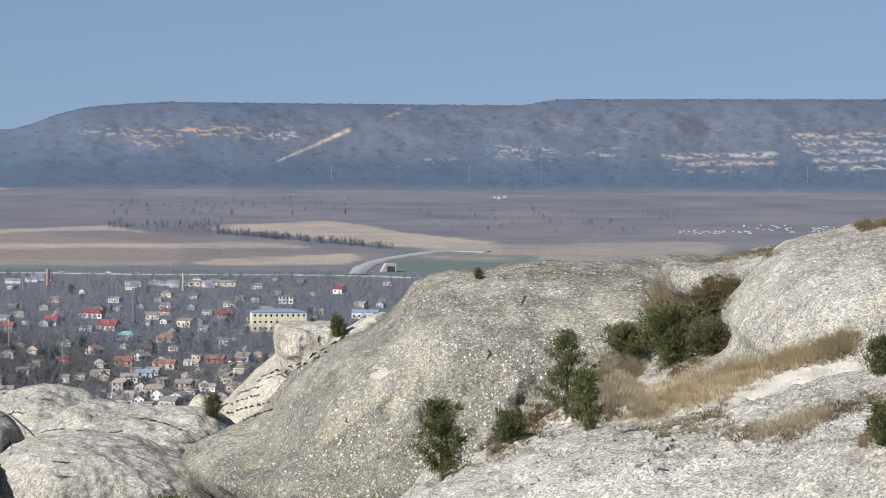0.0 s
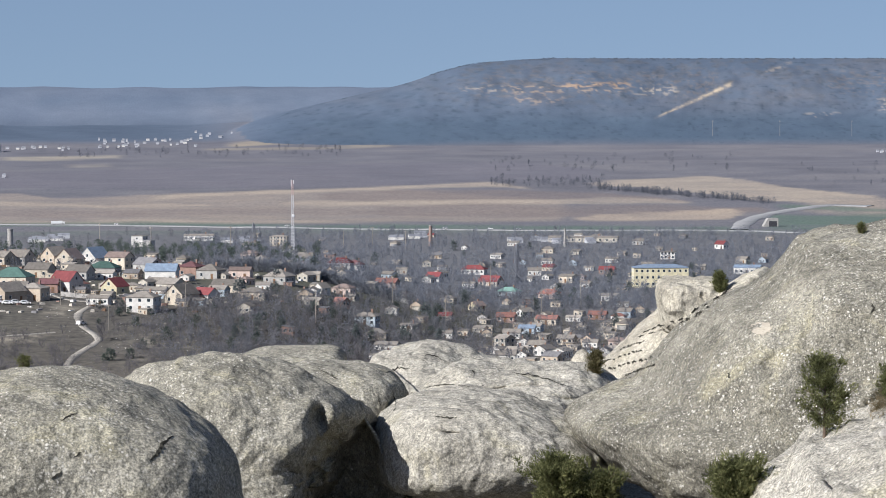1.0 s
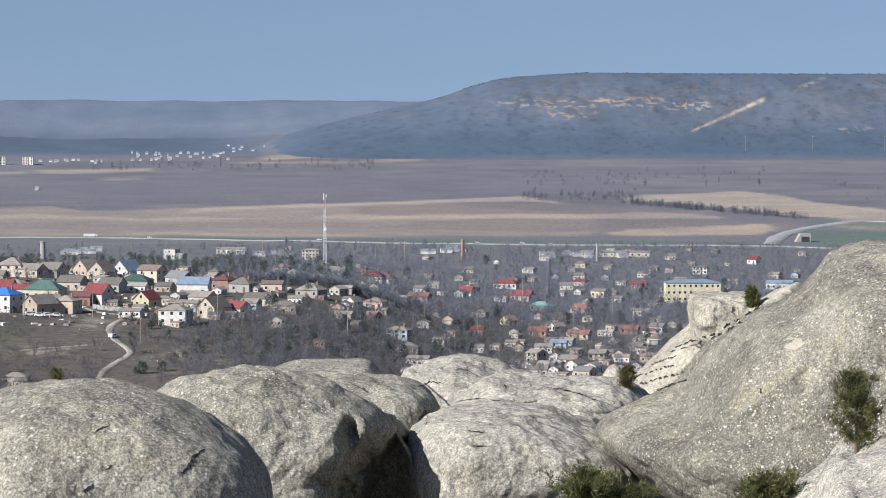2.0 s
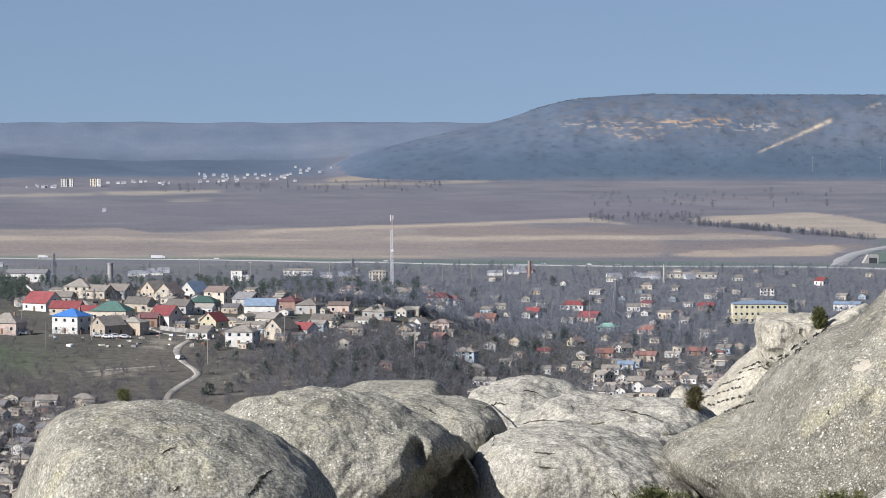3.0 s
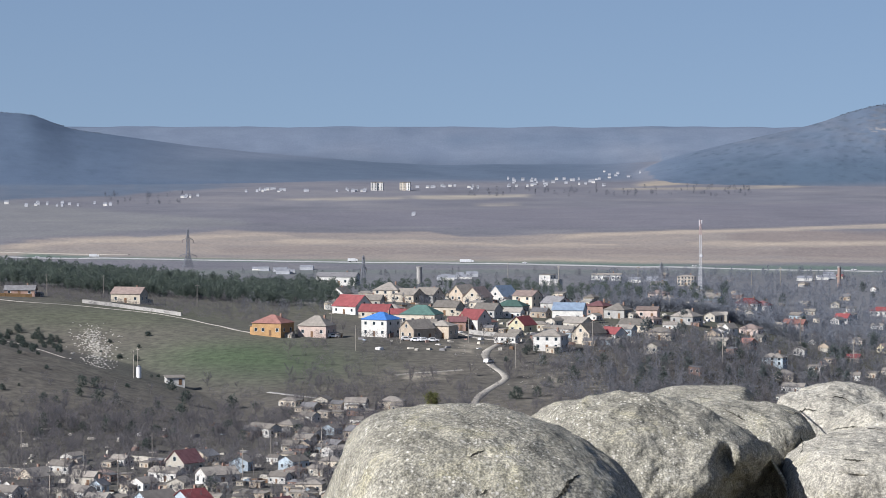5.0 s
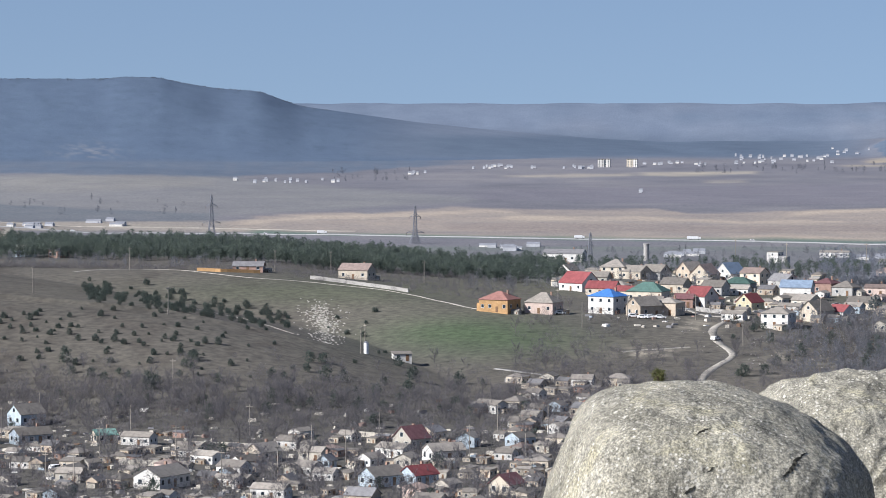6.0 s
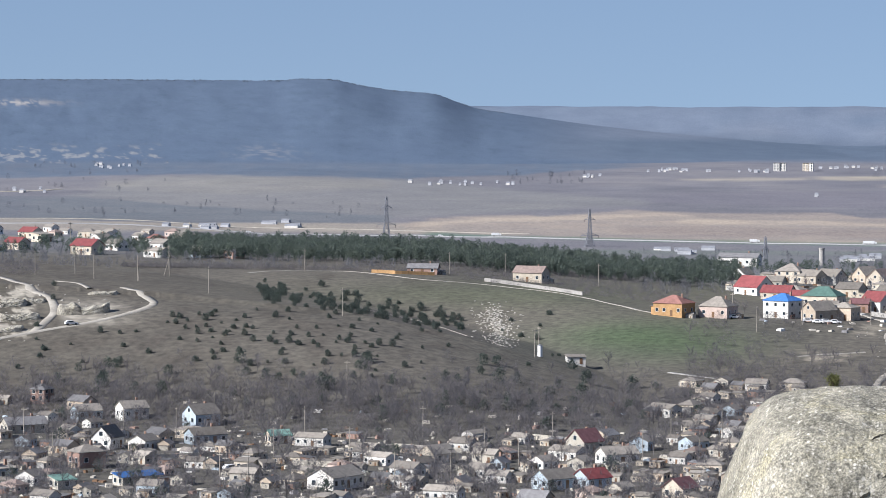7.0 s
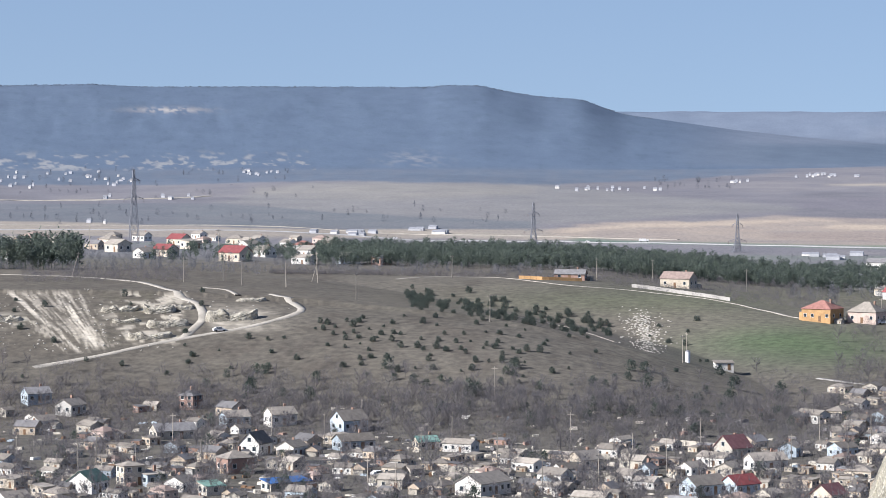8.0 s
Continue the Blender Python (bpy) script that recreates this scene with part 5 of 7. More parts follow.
VALLEY = "houses in the valley"
for label, w, d, turn, kw in (
        ("white house with a tall gable and grey roof", 447, 618, 62, dict(w=9, dp=7, h=3.6, rise=3.4, wall="white", roof="slate", front=2)),
        ("unplastered red brick house with a grey roof", 410, 652, -6, dict(w=9, dp=7.5, h=4.6, kind="hip", rise=1.8, wall="brick", roof="slate", front=2)),
        ("white house with a dark green roof", 150, 684, 25, dict(w=9.5, dp=8, h=3.4, rise=2.8, wall="white", roof="green", front=3)),
        ("plain white two-storey block house", 225, 672, -12, dict(w=6.5, dp=6, h=5.6, kind="hip", rise=1, wall="cream", roof="pale", storeys=2, front=2)),
        ("pale blue annex beside the block house", 262, 672, 0, dict(w=7, dp=6, h=3.2, kind="shed", rise=0.8, wall="blue", roof="pale", front=2)),
        ("white house with a blue shaded side and slate roof", 490, 566, -20, dict(w=9, dp=8, h=3.8, rise=2.2, wall="white", roof="slate", front=3)),
        ("blue and white house with a mansard attic", 612, 578, 35, dict(w=10, dp=8, h=4, rise=3, wall="blue", roof="slate", front=3)),
        ("long white house, blue shade in its wall colour, slate roof", 620, 610, -8, dict(w=12, dp=7, h=3, rise=2, wall="blue", roof="slate", front=4)),
        ("small bright blue garden hut with dark roof", 1142, 660, 25, dict(w=4.5, dp=4, h=2.6, rise=1.6, wall="blue", roof="dark", front=1)),
        ("house with a maroon mansard roof", 1292, 625, 12, dict(w=9, dp=8, h=3.6, rise=3.6, wall="stone", roof="maroon", front=3)),
        ("long white house, blue shade in its wall colour, slate roof and wide gable", 850, 690, 55, dict(w=15, dp=9, h=3.4, rise=2.4, wall="white", roof="slate", front=5)),
        ("white terrace house with a red roof, blue shade in its wall colour", 1305, 688, 8, dict(w=9, dp=7, h=3, rise=2.4, wall="blue", roof="red", front=3)),
        ("long house with a slate roof in a terrace", 1240, 690, 8, dict(w=12, dp=7, h=3, rise=2.4, wall="blue", roof="slate", front=4)),
        ("cream house with a bright gable and dark roof", 1462, 706, 55, dict(w=8, dp=7, h=3, rise=2.6, wall="cream", roof="maroon", front=2)),
        ("white house with a slate roof under the hill", 1350, 645, -10, dict(w=11, dp=8, h=3.2, rise=2, wall="white", roof="slate", front=3)),
        ("shed with a blue sheet roof", 500, 683, 0, dict(w=14, dp=5, h=2.4, kind="shed", rise=1.0, wall="stone", roof="blue", front=3, chimney=False)),
        ("low shed with a green sheet roof", 368, 690, 30, dict(w=6, dp=5, h=2.4, kind="shed", rise=1.2, wall="stone", roof="mint", front=1, chimney=False)),
        ("low house with a mint green roof", 748, 610, -15, dict(w=7, dp=5, h=2.6, rise=1.6, wall="cream", roof="mint", front=2)),
        ("white house with an arched gable", 1030, 645, 45, dict(w=9, dp=7, h=3, rise=2.4, wall="cream", roof="slate", front=2)),
        ("blue-walled house with a dark slate roof", 60, 525, -25, dict(w=9, dp=7, h=3.4, rise=2, wall="blue", roof="dark", front=3)),
        ("grey house with a slate roof on the slope", 120, 545, 20, dict(w=9, dp=7, h=3.2, rise=2, wall="grey", roof="slate", front=3)),
        ("long house with a dark roof on the slope", 300, 590, -18, dict(w=14, dp=7, h=2.8, rise=2.2, wall="stone", roof="dark", front=4)),
        ("cream two-storey house on the slope", 332, 535, 20, dict(w=6, dp=6, h=4.4, kind="hip", rise=1.6, wall="brick", roof="dark", storeys=2, front=2)),
        ("white house on the slope, dark roof, blue shade in its wall colour", 410, 566, -20, dict(w=9, dp=7, h=3, rise=2, wall="blue", roof="slate", front=3)),
):
    kw.update(w=kw["w"] * 0.84, dp=kw["dp"] * 0.84, h=kw["h"] * 0.88, rise=kw["rise"] * 0.84)
    stand(house(label, **kw), w, d, max(turn + 35, 22) if turn < 30 else turn, group=VALLEY)

# kinds of ordinary house that repeat through the valley and the town
KINDS = [house("%s-walled house with a %s roof" % (a, b), w=w, dp=dp, h=h, kind=k, rise=ri, wall=a, roof=c, front=f, side=2, annex=an, chimney=ch)
         for a, b, c, w, dp, h, k, ri, f, an, ch in (
             ("white", "grey slate", "slate", 9, 7, 3.3, "gable", 1.9, 3, "", True), ("cream", "grey slate", "slate", 10, 7.5, 3.5, "hip", 1.8, 3, "grey", False),
             ("stone", "pale slate", "pale", 8, 6.5, 3.2, "gable", 1.5, 2, "", False), ("beige", "dark", "dark", 8.5, 7, 3.3, "gable", 2.0, 3, "stone", True),
             ("white", "pale slate", "pale", 11, 7, 3.3, "gable", 1.5, 4, "", False), ("blue", "grey slate", "slate", 8.5, 7, 3.4, "gable", 1.8, 3, "", True),
             ("pink", "brown", "brown", 9, 7, 3.6, "hip", 1.7, 3, "", False), ("cream", "pale slate", "pale", 7, 6, 3.1, "shed", 0.8, 2, "", False),
             ("cream", "red", "red", 10, 8, 3.4, "gable", 2.4, 3, "", True), ("white", "red tile", "tile", 10, 8, 3.4, "hip", 2.2, 3, "", False),
             ("beige", "flat pale", "pale", 6, 5, 2.9, "shed", 0.35, 2, "", False), ("brick", "dark sheet", "dark", 7, 5, 2.9, "shed", 0.7, 2, "", False))]
used = [False] * len(KINDS)


def settle(spots, weights, group, seed, turns=(-42, -8), sizes=(0.48, 0.82)):
    g = np.random.default_rng(seed)
    for p in spots:
        k = int(g.choice(len(KINDS), p=np.array(weights) / sum(weights)))
        a = g.uniform(*turns) + (90 if g.random() < 0.35 else 0)
        m = Matrix.Translation(Vector(p)) @ Matrix.Rotation(radians(a), 4, "Z")
        s = g.uniform(*sizes)
        if used[k]:
            ob = copy_thing(KINDS[k], m)
        else:
            ob, used[k] = KINDS[k], True
            ob.matrix_basis = m
        ob.matrix_basis = m @ Matrix.Diagonal((s, s * 0.95, s * 0.95, 1))
        ob["group"] = group
    return spots


def joined_houses(name, spots, weights, seed, label, sizes=(0.75, 1.2)):
    """Far houses, too small and too many to pick apart: walls, roofs, windows and chimneys in one mesh."""
    g = np.random.default_rng(seed)
    verts, faces, mats, slots, shapes = [], [], [], [], []
    for ob in KINDS:
        pieces = []
        for o in ob.children_recursive:
            m = o.matrix_basis if o.parent is ob else o.parent.matrix_basis @ o.matrix_basis
            me = o.data
            for mt in me.materials:
                if mt not in slots:
                    slots.append(mt)
            index = [slots.index(mt) for mt in me.materials]
            pieces.append((np.array([tuple(m @ v.co) for v in me.vertices]), [(tuple(q.vertices), index[q.material_index]) for q in me.polygons]))
        shapes.append(pieces)
    n = 0
    for p in spots:
        k = int(g.choice(len(KINDS), p=np.array(weights) / sum(weights)))
        a = radians(g.uniform(-42, -8) + (90 if g.random() < 0.35 else 0))
        s = g.uniform(*sizes)
        turn = np.array([[math.cos(a), math.sin(a), 0], [-math.sin(a), math.cos(a), 0], [0, 0, 1]]) * s
        for v, fs in shapes[k]:
            verts.append(v @ turn + np.array(p))
            faces += [tuple(i + n for i in f) for f, _ in fs]
            mats += [q for _, q in fs]
            n += len(v)
    me = bpy.data.meshes.new(name)
    me.from_pydata(np.concatenate(verts).tolist(), [], faces)
    for mt in slots:
        me.materials.append(mt)
    me.polygons.foreach_set("material_index", mats)
    me.update()
    tagged(new(name, me), label, "houses", kind="stuff")


taken = list(HOUSE_SPOTS)
valley = scatter(160, -150, 1640, 540, 745, 21, (8.5, 12.5), lambda w, d: 1.0 if d > 590 + 0.012 * w else 0.35 * (w < 450 or w > 1380), far=1300, taken=taken)
settle(valley, (5, 6, 6, 4, 4, 2, 3, 6, 0.2, 0.2, 5, 2), VALLEY, 5)
east = scatter(30, 1480, 1680, 500, 720, 22, (8.5, 13), lambda w, d: 1.0 if d > 510 + (w - 1500) * 0.2 else 0.1, far=1300, taken=taken)
settle(east, (4, 5, 5, 4, 2, 1, 1, 4, 0.3, 0.3, 3, 1), VALLEY, 6)
def beside(spots, seed, share=(1, 4), reach=(3.2, 6.5)):
    """Places for sheds close round the houses."""
    gg = np.random.default_rng(seed)
    out = []
    for x, y, _ in spots:
        for _ in range(int(gg.integers(*share))):
            a, k = gg.uniform(0, 2 * math.pi), gg.uniform(*reach)
            px, py = x + math.cos(a) * k, y + math.sin(a) * k * 0.8
            out.append((px, py, float(land(math.atan2(px, py) * UNIT, math.hypot(px, py)))))
    return out


joined_houses("garden_sheds", beside(valley + east, 26), (0.5, 1, 4, 3, 0.5, 1, 1, 8, 0, 0, 8, 4), 10, "small weathered sheds and lean-tos beside the houses", (0.3, 0.56))
joined_houses("village_sheds", beside(HOUSE_SPOTS[:37], 28, (1, 3), (6, 9)), (0.5, 1, 4, 3, 0.5, 1, 1, 8, 0.5, 0.5, 8, 4), 11, "low sheds and garages beside the village houses", (0.35, 0.6))
settle(scatter(62, 1560, 2300, 312, 420, 25, (9, 15), lambda w, d: (1 if d < 395 else 0.4) if w > 1850 else (d < 385) * 0.8, far=2100, taken=taken), (4, 5, 4, 2, 3, 2, 2, 3, 1.5, 1, 1, 1), RIDGE, 9, (-40, -8), (0.55, 0.9))
settle(scatter(46, 2540, 2800, 425, 505, 27, (8, 12), far=1800, taken=taken), (4, 4, 5, 3, 3, 1, 1, 5, 0.5, 0.7, 3, 1), TOWN, 12, (-40, -8), (0.5, 0.8))
joined_houses("town_houses", scatter(125, 2120, 3060, 276, 500, 23, (9, 17), lambda w, d: 0.5 if d < 320 else 0.7 if w > 2350 or d < 395 else 0.08, far=2600, taken=taken), (6, 5, 5, 3, 6, 2, 1.5, 6, 0.3, 0.5, 3, 1), 7,
              "small pale and red-roofed town houses among trees", (0.42, 0.78))
joined_houses("suburb_houses", scatter(45, -200, 700, 235, 285, 24, (13, 26), lambda w, d: 1.0 if d < 262 else 0.4, near=1500, far=2650, taken=taken), (5, 4, 4, 2, 5, 1, 2, 3, 2, 2, 1, 1), 8,
              "pale suburban houses beyond the pines")
for k, ob in enumerate(KINDS):
    if not used[k]:
        ob.matrix_basis = Matrix.Translation(spot(500 - 1967 + 90 * k, 715))

# ---- woods, scrub and gardens ----
TREES = [pile([a, b]) for a, b in (bare_tree(s, 8, 9, 18, 0.055) for s in (1, 2))]
BARE = TREES[:1] + [twig_dome(s, 5.5, 6, 150, 0.08) for s in (3, 4, 5)]
LIGHT = [twig_dome(s, 6.5, w, 90, 0.155, k) for s, w, k in ((11, 6.5, 0), (12, 5.5, 0.3), (13, 3.6, 0.5), (14, 7, 0))]
SCRUB = [twig_dome(s, 5, 8, 170, 0.085) for s in (21, 22, 23)]
LOW_SCRUB = [twig_dome(s, 5, 8, 80, 0.13) for s in (24, 25, 26)]
g = np.random.default_rng(31)
p = scatter(1800, -150, 1700, 520, 745, 41, far=1300)
spread_copies("garden_trees", BARE, p, g.uniform(0.4, 0.95, len(p)), TWIG_M, "leafless garden trees between the valley houses", "trees")
p = scatter(2300, -150, 1700, 455, 610, 42, keep=lambda w, d: min(1, 1.2 * math.exp(-(((d - 540 - 0.02 * (w - 700)) / 42) ** 2)) * (0.6 if w < 350 else 1)), far=1320)
spread_copies("hillside_scrub", SCRUB + BARE, p, g.uniform(0.3, 0.75, len(p)), TWIG_M, "grey leafless thicket along the foot of the hill", "scrub")
p = scatter(1300, 1480, 2560, 385, 660, 43, keep=lambda w, d: min(1, 0.1 + step(w, 1840, 1980) * (d < 520) + blob(w, d, 1500, 140, 480, 40) + blob(w, d, 1750, 150, 520, 50)), far=1700)
spread_copies("slope_thicket", SCRUB + BARE, p, g.uniform(0.35, 0.8, len(p)), TWIG_M, "leafless thicket on the slope below the village", "scrub")
p = scatter(3000, 2020, 3120, 272, 410, 44, keep=lambda w, d: step(w, 2020, 2180) if d > 320 else 1, near=1500, far=2620)
spread_copies("town_trees", LIGHT, p, g.uniform(0.5, 0.95, len(p)), HAZY_TWIG_M, "leafless poplars and garden trees in the town", "trees")
p = scatter(1500, 1900, 3000, 385, 505, 51, keep=lambda w, d: step(w, 1900, 2100), far=1800)
spread_copies("town_gardens", LIGHT, p, g.uniform(0.45, 0.85, len(p)), MID_HAZE_TWIG_M, "leafless trees at the near edge of the town", "trees")
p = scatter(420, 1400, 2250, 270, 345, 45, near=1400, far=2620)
spread_copies("village_trees", LIGHT, p, g.uniform(0.4, 0.85, len(p)), MID_HAZE_TWIG_M, "leafless trees behind the village", "trees")
p = scatter(800, 480, 1480, 293, 314, 52, near=1420, far=1560)
spread_copies("pine_edge_scrub", LOW_SCRUB, p, g.uniform(0.2, 0.42, len(p)), TWIG_M, "low leafless scrub in front of the pines", "scrub")
p = scatter(1000, 1080, 1480, 310, 368, 60, keep=lambda w, d: 1 if d < 312 + (w - 1000) * 0.115 else 0, near=1280, far=1560)
spread_copies("ridge_scrub", LOW_SCRUB, p, g.uniform(0.2, 0.38, len(p)), TWIG_M, "low leafless scrub between the pines and the track", "scrub")
p = scatter(330, 40, 330, 292, 312, 58, near=1250, far=1480)
spread_copies("hilltop_thicket", LOW_SCRUB, p, g.uniform(0.3, 0.5, len(p)), TWIG_M, "mauve leafless thicket on the hilltop", "scrub")
p = scatter(500, -200, 1000, 262, 300, 46, near=1380, far=2620)
spread_copies("plateau_scrub", LIGHT, p, g.uniform(0.35, 0.7, len(p)), MID_HAZE_TWIG_M, "leafless scrub on the plateau", "scrub")

p = scatter(80, 2060, 3060, 296, 480, 59, keep=lambda w, d: step(wobble(w / 70, d / 22, 2), -0.1, 0.4), near=1200, far=2600)
spread_copies("town_evergreens", [needle_crown(s, 5.0, 3.6, 60, 0.42, k, 0.02, 5) for s, k in ((94, "cone"), (95, "round"), (96, "cone"))], p, g.uniform(0.6, 1.3, len(p)), TOWN_GREEN_M, "dark evergreens among the town gardens", "trees")

PINES = [pile([prism((0, 0, -1), (0, 0, 7.5), 0.14, 0.07, 4), needle_crown(s, 9.5, 6.4, 46, 0.62, "pine", 0.3, 4)]) for s in (51, 52, 53, 54)]


def pines(name, label, w0, w1, r0, r1, count, seed, tall=(0.75, 1.15)):
    gg = np.random.default_rng(seed)
    ps = []
    for _ in range(count):
        w, r = gg.uniform(w0, w1), gg.uniform(r0, r1)
        ps.append((*xy(w - 1967, r), float(land(w - 1967, r))))
    spread_copies(name, PINES, ps, gg.uniform(*tall, len(ps)), PINE_M, label, "trees")


pines("pine_belt", "dense dark green belt of pines on the plateau", 560, 1320, 1490, 1640, 1250, 61, (0.45, 0.72))
pines("pine_belt", "lower end of the pine belt by the village", 1300, 1570, 1490, 1640, 420, 65, (0.42, 0.66))
pines("pine_belt", "dark green pines behind the village", 1550, 2260, 1560, 1680, 240, 62, (0.32, 0.55))
pines("pine_grove", "dark green pine grove on the hilltop", -330, 140, 1385, 1440, 130, 63, (1.0, 1.5))
pines("pine_belt", "thin belt of young pines on the plateau", 250, 640, 1500, 1620, 90, 64, (0.35, 0.7))


def juniper(label, seed, height=2.6, width=2.4, clumps=90, leaf=0.3, shape="round"):
    ob = tagged(new("juniper"), label, "shrub")
    v, f = needle_crown(seed, height, width, clumps, leaf, shape, 0.05, 5)
    part("foliage", tri_mesh("foliage", v, f, HILL_JUNIPER_M), None, ob)
    v, f = prism((0, 0, -0.5), (0, 0, height * 0.7), 0.09, 0.03, 5)
    part("trunk", tri_mesh("trunk", v, f, BARK_M), None, ob)
    return ob


KEEN = [juniper("low dark green juniper on the dry slope", 70 + i, 2.1 + 0.5 * i, 2.8 + 0.2 * i) for i in range(3)]
spots = scatter(105, 560, 1300, 375, 500, 47, (2.5, 4), lambda w, d: min(1, blob(w, d, 700 + 1.1 * (d - 380), 160, 420, 60) + 0.1), far=1330)
spots += scatter(110, 720, 1080, 326, 410, 48, (1.6, 2.4), lambda w, d: math.exp(-(((d - 345 - (w - 740) * 0.16) / 13) ** 2)), near=1170, far=1450)
spots += scatter(26, 20, 560, 330, 500, 49, (4, 6), far=1330)
for i, q in enumerate(spots):
    s = (0.45 if 105 <= i < 215 else 0.26) + 0.45 * ((i * 37) % 100) / 100
    m = Matrix.Translation(Vector(q)) @ Matrix.Rotation(i * 1.7, 4, "Z")
    ob = KEEN[i] if i < 3 else copy_thing(KEEN[i % 3], m)
    ob.matrix_basis = m @ Matrix.Diagonal((s, s, s, 1))
    ob["group"] = "junipers on the hill"

p = scatter(260, 1480, 2280, 312, 410, 50, far=1700)
spread_copies("village_gardens", BARE, p, g.uniform(0.3, 0.65, len(p)), TWIG_M, "leafless garden trees between the village houses", "trees")

# dark evergreen shrubs in the thicket, and clutter in the yards
p = scatter(70, 350, 1500, 470, 570, 53, far=1320) + scatter(45, 1850, 2500, 400, 500, 54, far=1700) + scatter(40, 0, 1600, 590, 730, 55, far=1250)
spread_copies("evergreen_shrubs", [needle_crown(s, 3.2, 3.4, 60, 0.34, "round", 0.02, 5) for s in (91, 92, 93)], p, g.uniform(0.5, 1.1, len(p)), HILL_JUNIPER_M, "dark evergreen shrubs in the thicket and gardens", "shrubs")


def clutter(name, label, spots, seed):
    """Crates, pallets, tanks, sheets and heaps lying about the yards."""
    gg = np.random.default_rng(seed)
    mats = [WALLS["stone"], WALLS["brick"], ROOFS["dark"], WALLS["white"], DOOR_M, WALLS["blue"]]
    vs, fs, ms, n = [], [], [], 0
    for p in spots:
        a, (x, y, z) = gg.uniform(0, 3.1), gg.uniform(0.25, 1.3, 3)
        z *= 0.8
        c, s = math.cos(a), math.sin(a)
        k = gg.uniform(0.75, 1.0)
        for px, py, pz in ((-x, -y, -0.3), (x, -y, -0.3), (x, y, -0.3), (-x, y, -0.3), (-x * k, -y * k, z), (x * k, -y * k, z), (x * k, y * k, z * 0.8), (-x * k, y * k, z * 0.8)):
            vs.append((p[0] + px * c - py * s, p[1] + px * s + py * c, p[2] + pz))
        fs += [tuple(i + n for i in q) for q in ((4, 5, 6, 7), (0, 1, 5, 4), (1, 2, 6, 5), (2, 3, 7, 6), (3, 0, 4, 7))]
        ms += [int(gg.choice(6, p=(0.5, 0.06, 0.22, 0.06, 0.12, 0.04)))] * 5
        n += 8
    me = bpy.data.meshes.new(name)
    me.from_pydata(vs, [], fs)
    for m in mats:
        me.materials.append(m)
    me.polygons.foreach_set("material_index", ms)
    me.update()
    tagged(new(name, me), label, "clutter", kind="stuff")


clutter("yard_clutter", "timber, crates and scrap in the valley yards", scatter(900, -150, 1680, 535, 745, 56, keep=lambda w, d: 1 if d > 590 else 0.4, far=1300), 3)
clutter("village_clutter", "building material and scrap about the village", scatter(150, 1600, 2250, 318, 410, 57, far=1700), 4)


# ---- masts, poles, chimneys ----
def bar(bm, a, b, t):
    """A square bar of thickness t from a to b."""
    v, f = prism(a, b, t * 0.7, t * 0.7, 4)
    vs = [bm.verts.new(c) for c in v]
    for q in f:
        bm.faces.new([vs[i] for i in q])


def lattice(bm, h0, h1, w0, w1, bays, t):
    """Four legs and crossed braces between two heights."""
    cs = ((-1, -1), (1, -1), (1, 1), (-1, 1))
    at = lambda k, h: (cs[k % 4][0] * (w0 + (w1 - w0) * (h - h0) / (h1 - h0)) / 2, cs[k % 4][1] * (w0 + (w1 - w0) * (h - h0) / (h1 - h0)) / 2, h)
    for k in range(4):
        bar(bm, at(k, h0), at(k, h1), t)
    for i in range(bays):
        a, b = h0 + (h1 - h0) * i / bays, h0 + (h1 - h0) * (i + 1) / bays
        for k in range(4):
            bar(bm, at(k, a), at(k + 1, b), t * 0.7)
            bar(bm, at(k + 1, a), at(k, b), t * 0.7)
            bar(bm, at(k, b), at(k + 1, b), t * 0.7)


def pylon(height=46.0, reach=6.2):
    """A lattice tower with two pairs of arms; reach: half the span of the lower pair."""
    ob = tagged(new("power_pylon"), "tall grey steel lattice power pylon", "pylon", "power pylons")
    foot, waist = 7.0, 2.6
    bm = bmesh.new()
    lattice(bm, 0, height - 19, foot, waist, 5, 0.24)
    part("lower_body", bm, PYLON_M, ob)
    bm = bmesh.new()
    lattice(bm, height - 19, height - 1, waist, 1.0, 7, 0.2)
    bar(bm, (0, 0, height - 1), (0, 0, height), 0.25)
    part("upper_body", bm, PYLON_M, ob)
    for z, span in ((height - 19, reach), (height - 8, reach * 0.6)):
        for sx in (-1, 1):
            bm = bmesh.new()
            for sy in (-1, 1):
                bar(bm, (0, sy * 1.1, z), (sx * span, 0, z), 0.22)
                bar(bm, (0, sy * 0.9, z + 2), (sx * span, 0, z), 0.18)
            bar(bm, (sx * span * 0.5, -0.6, z), (sx * span * 0.5, 0.6, z), 0.16)
            part("arm", bm, PYLON_M, ob)
            bm = bmesh.new()
            bar(bm, (sx * span, 0, z), (sx * span, 0, z - 2.0), 0.2)
            part("insulator", bm, GLASSY_M, ob)
    return ob


PYLON_M = surface("weathered_steel", (0.2, 0.21, 0.24), 0.2, 0.3, 0.7)
GLASSY_M = surface("insulator_ceramic", (0.16, 0.13, 0.12), 0.2, 1.0, 0.4)
MAST_M = surface("white_mast_paint", (0.72, 0.72, 0.74), 0.1, 0.3, 0.6)
RED_M = surface("red_mast_paint", (0.55, 0.4, 0.38), 0.15, 0.3, 0.6)
WOOD_M = surface("grey_pole_wood", (0.34, 0.31, 0.27), 0.2, 1.5, 0.9)
ASPHALT_M = surface("sunlit_asphalt", (0.34, 0.34, 0.34), 0.12, 0.05, 0.9)
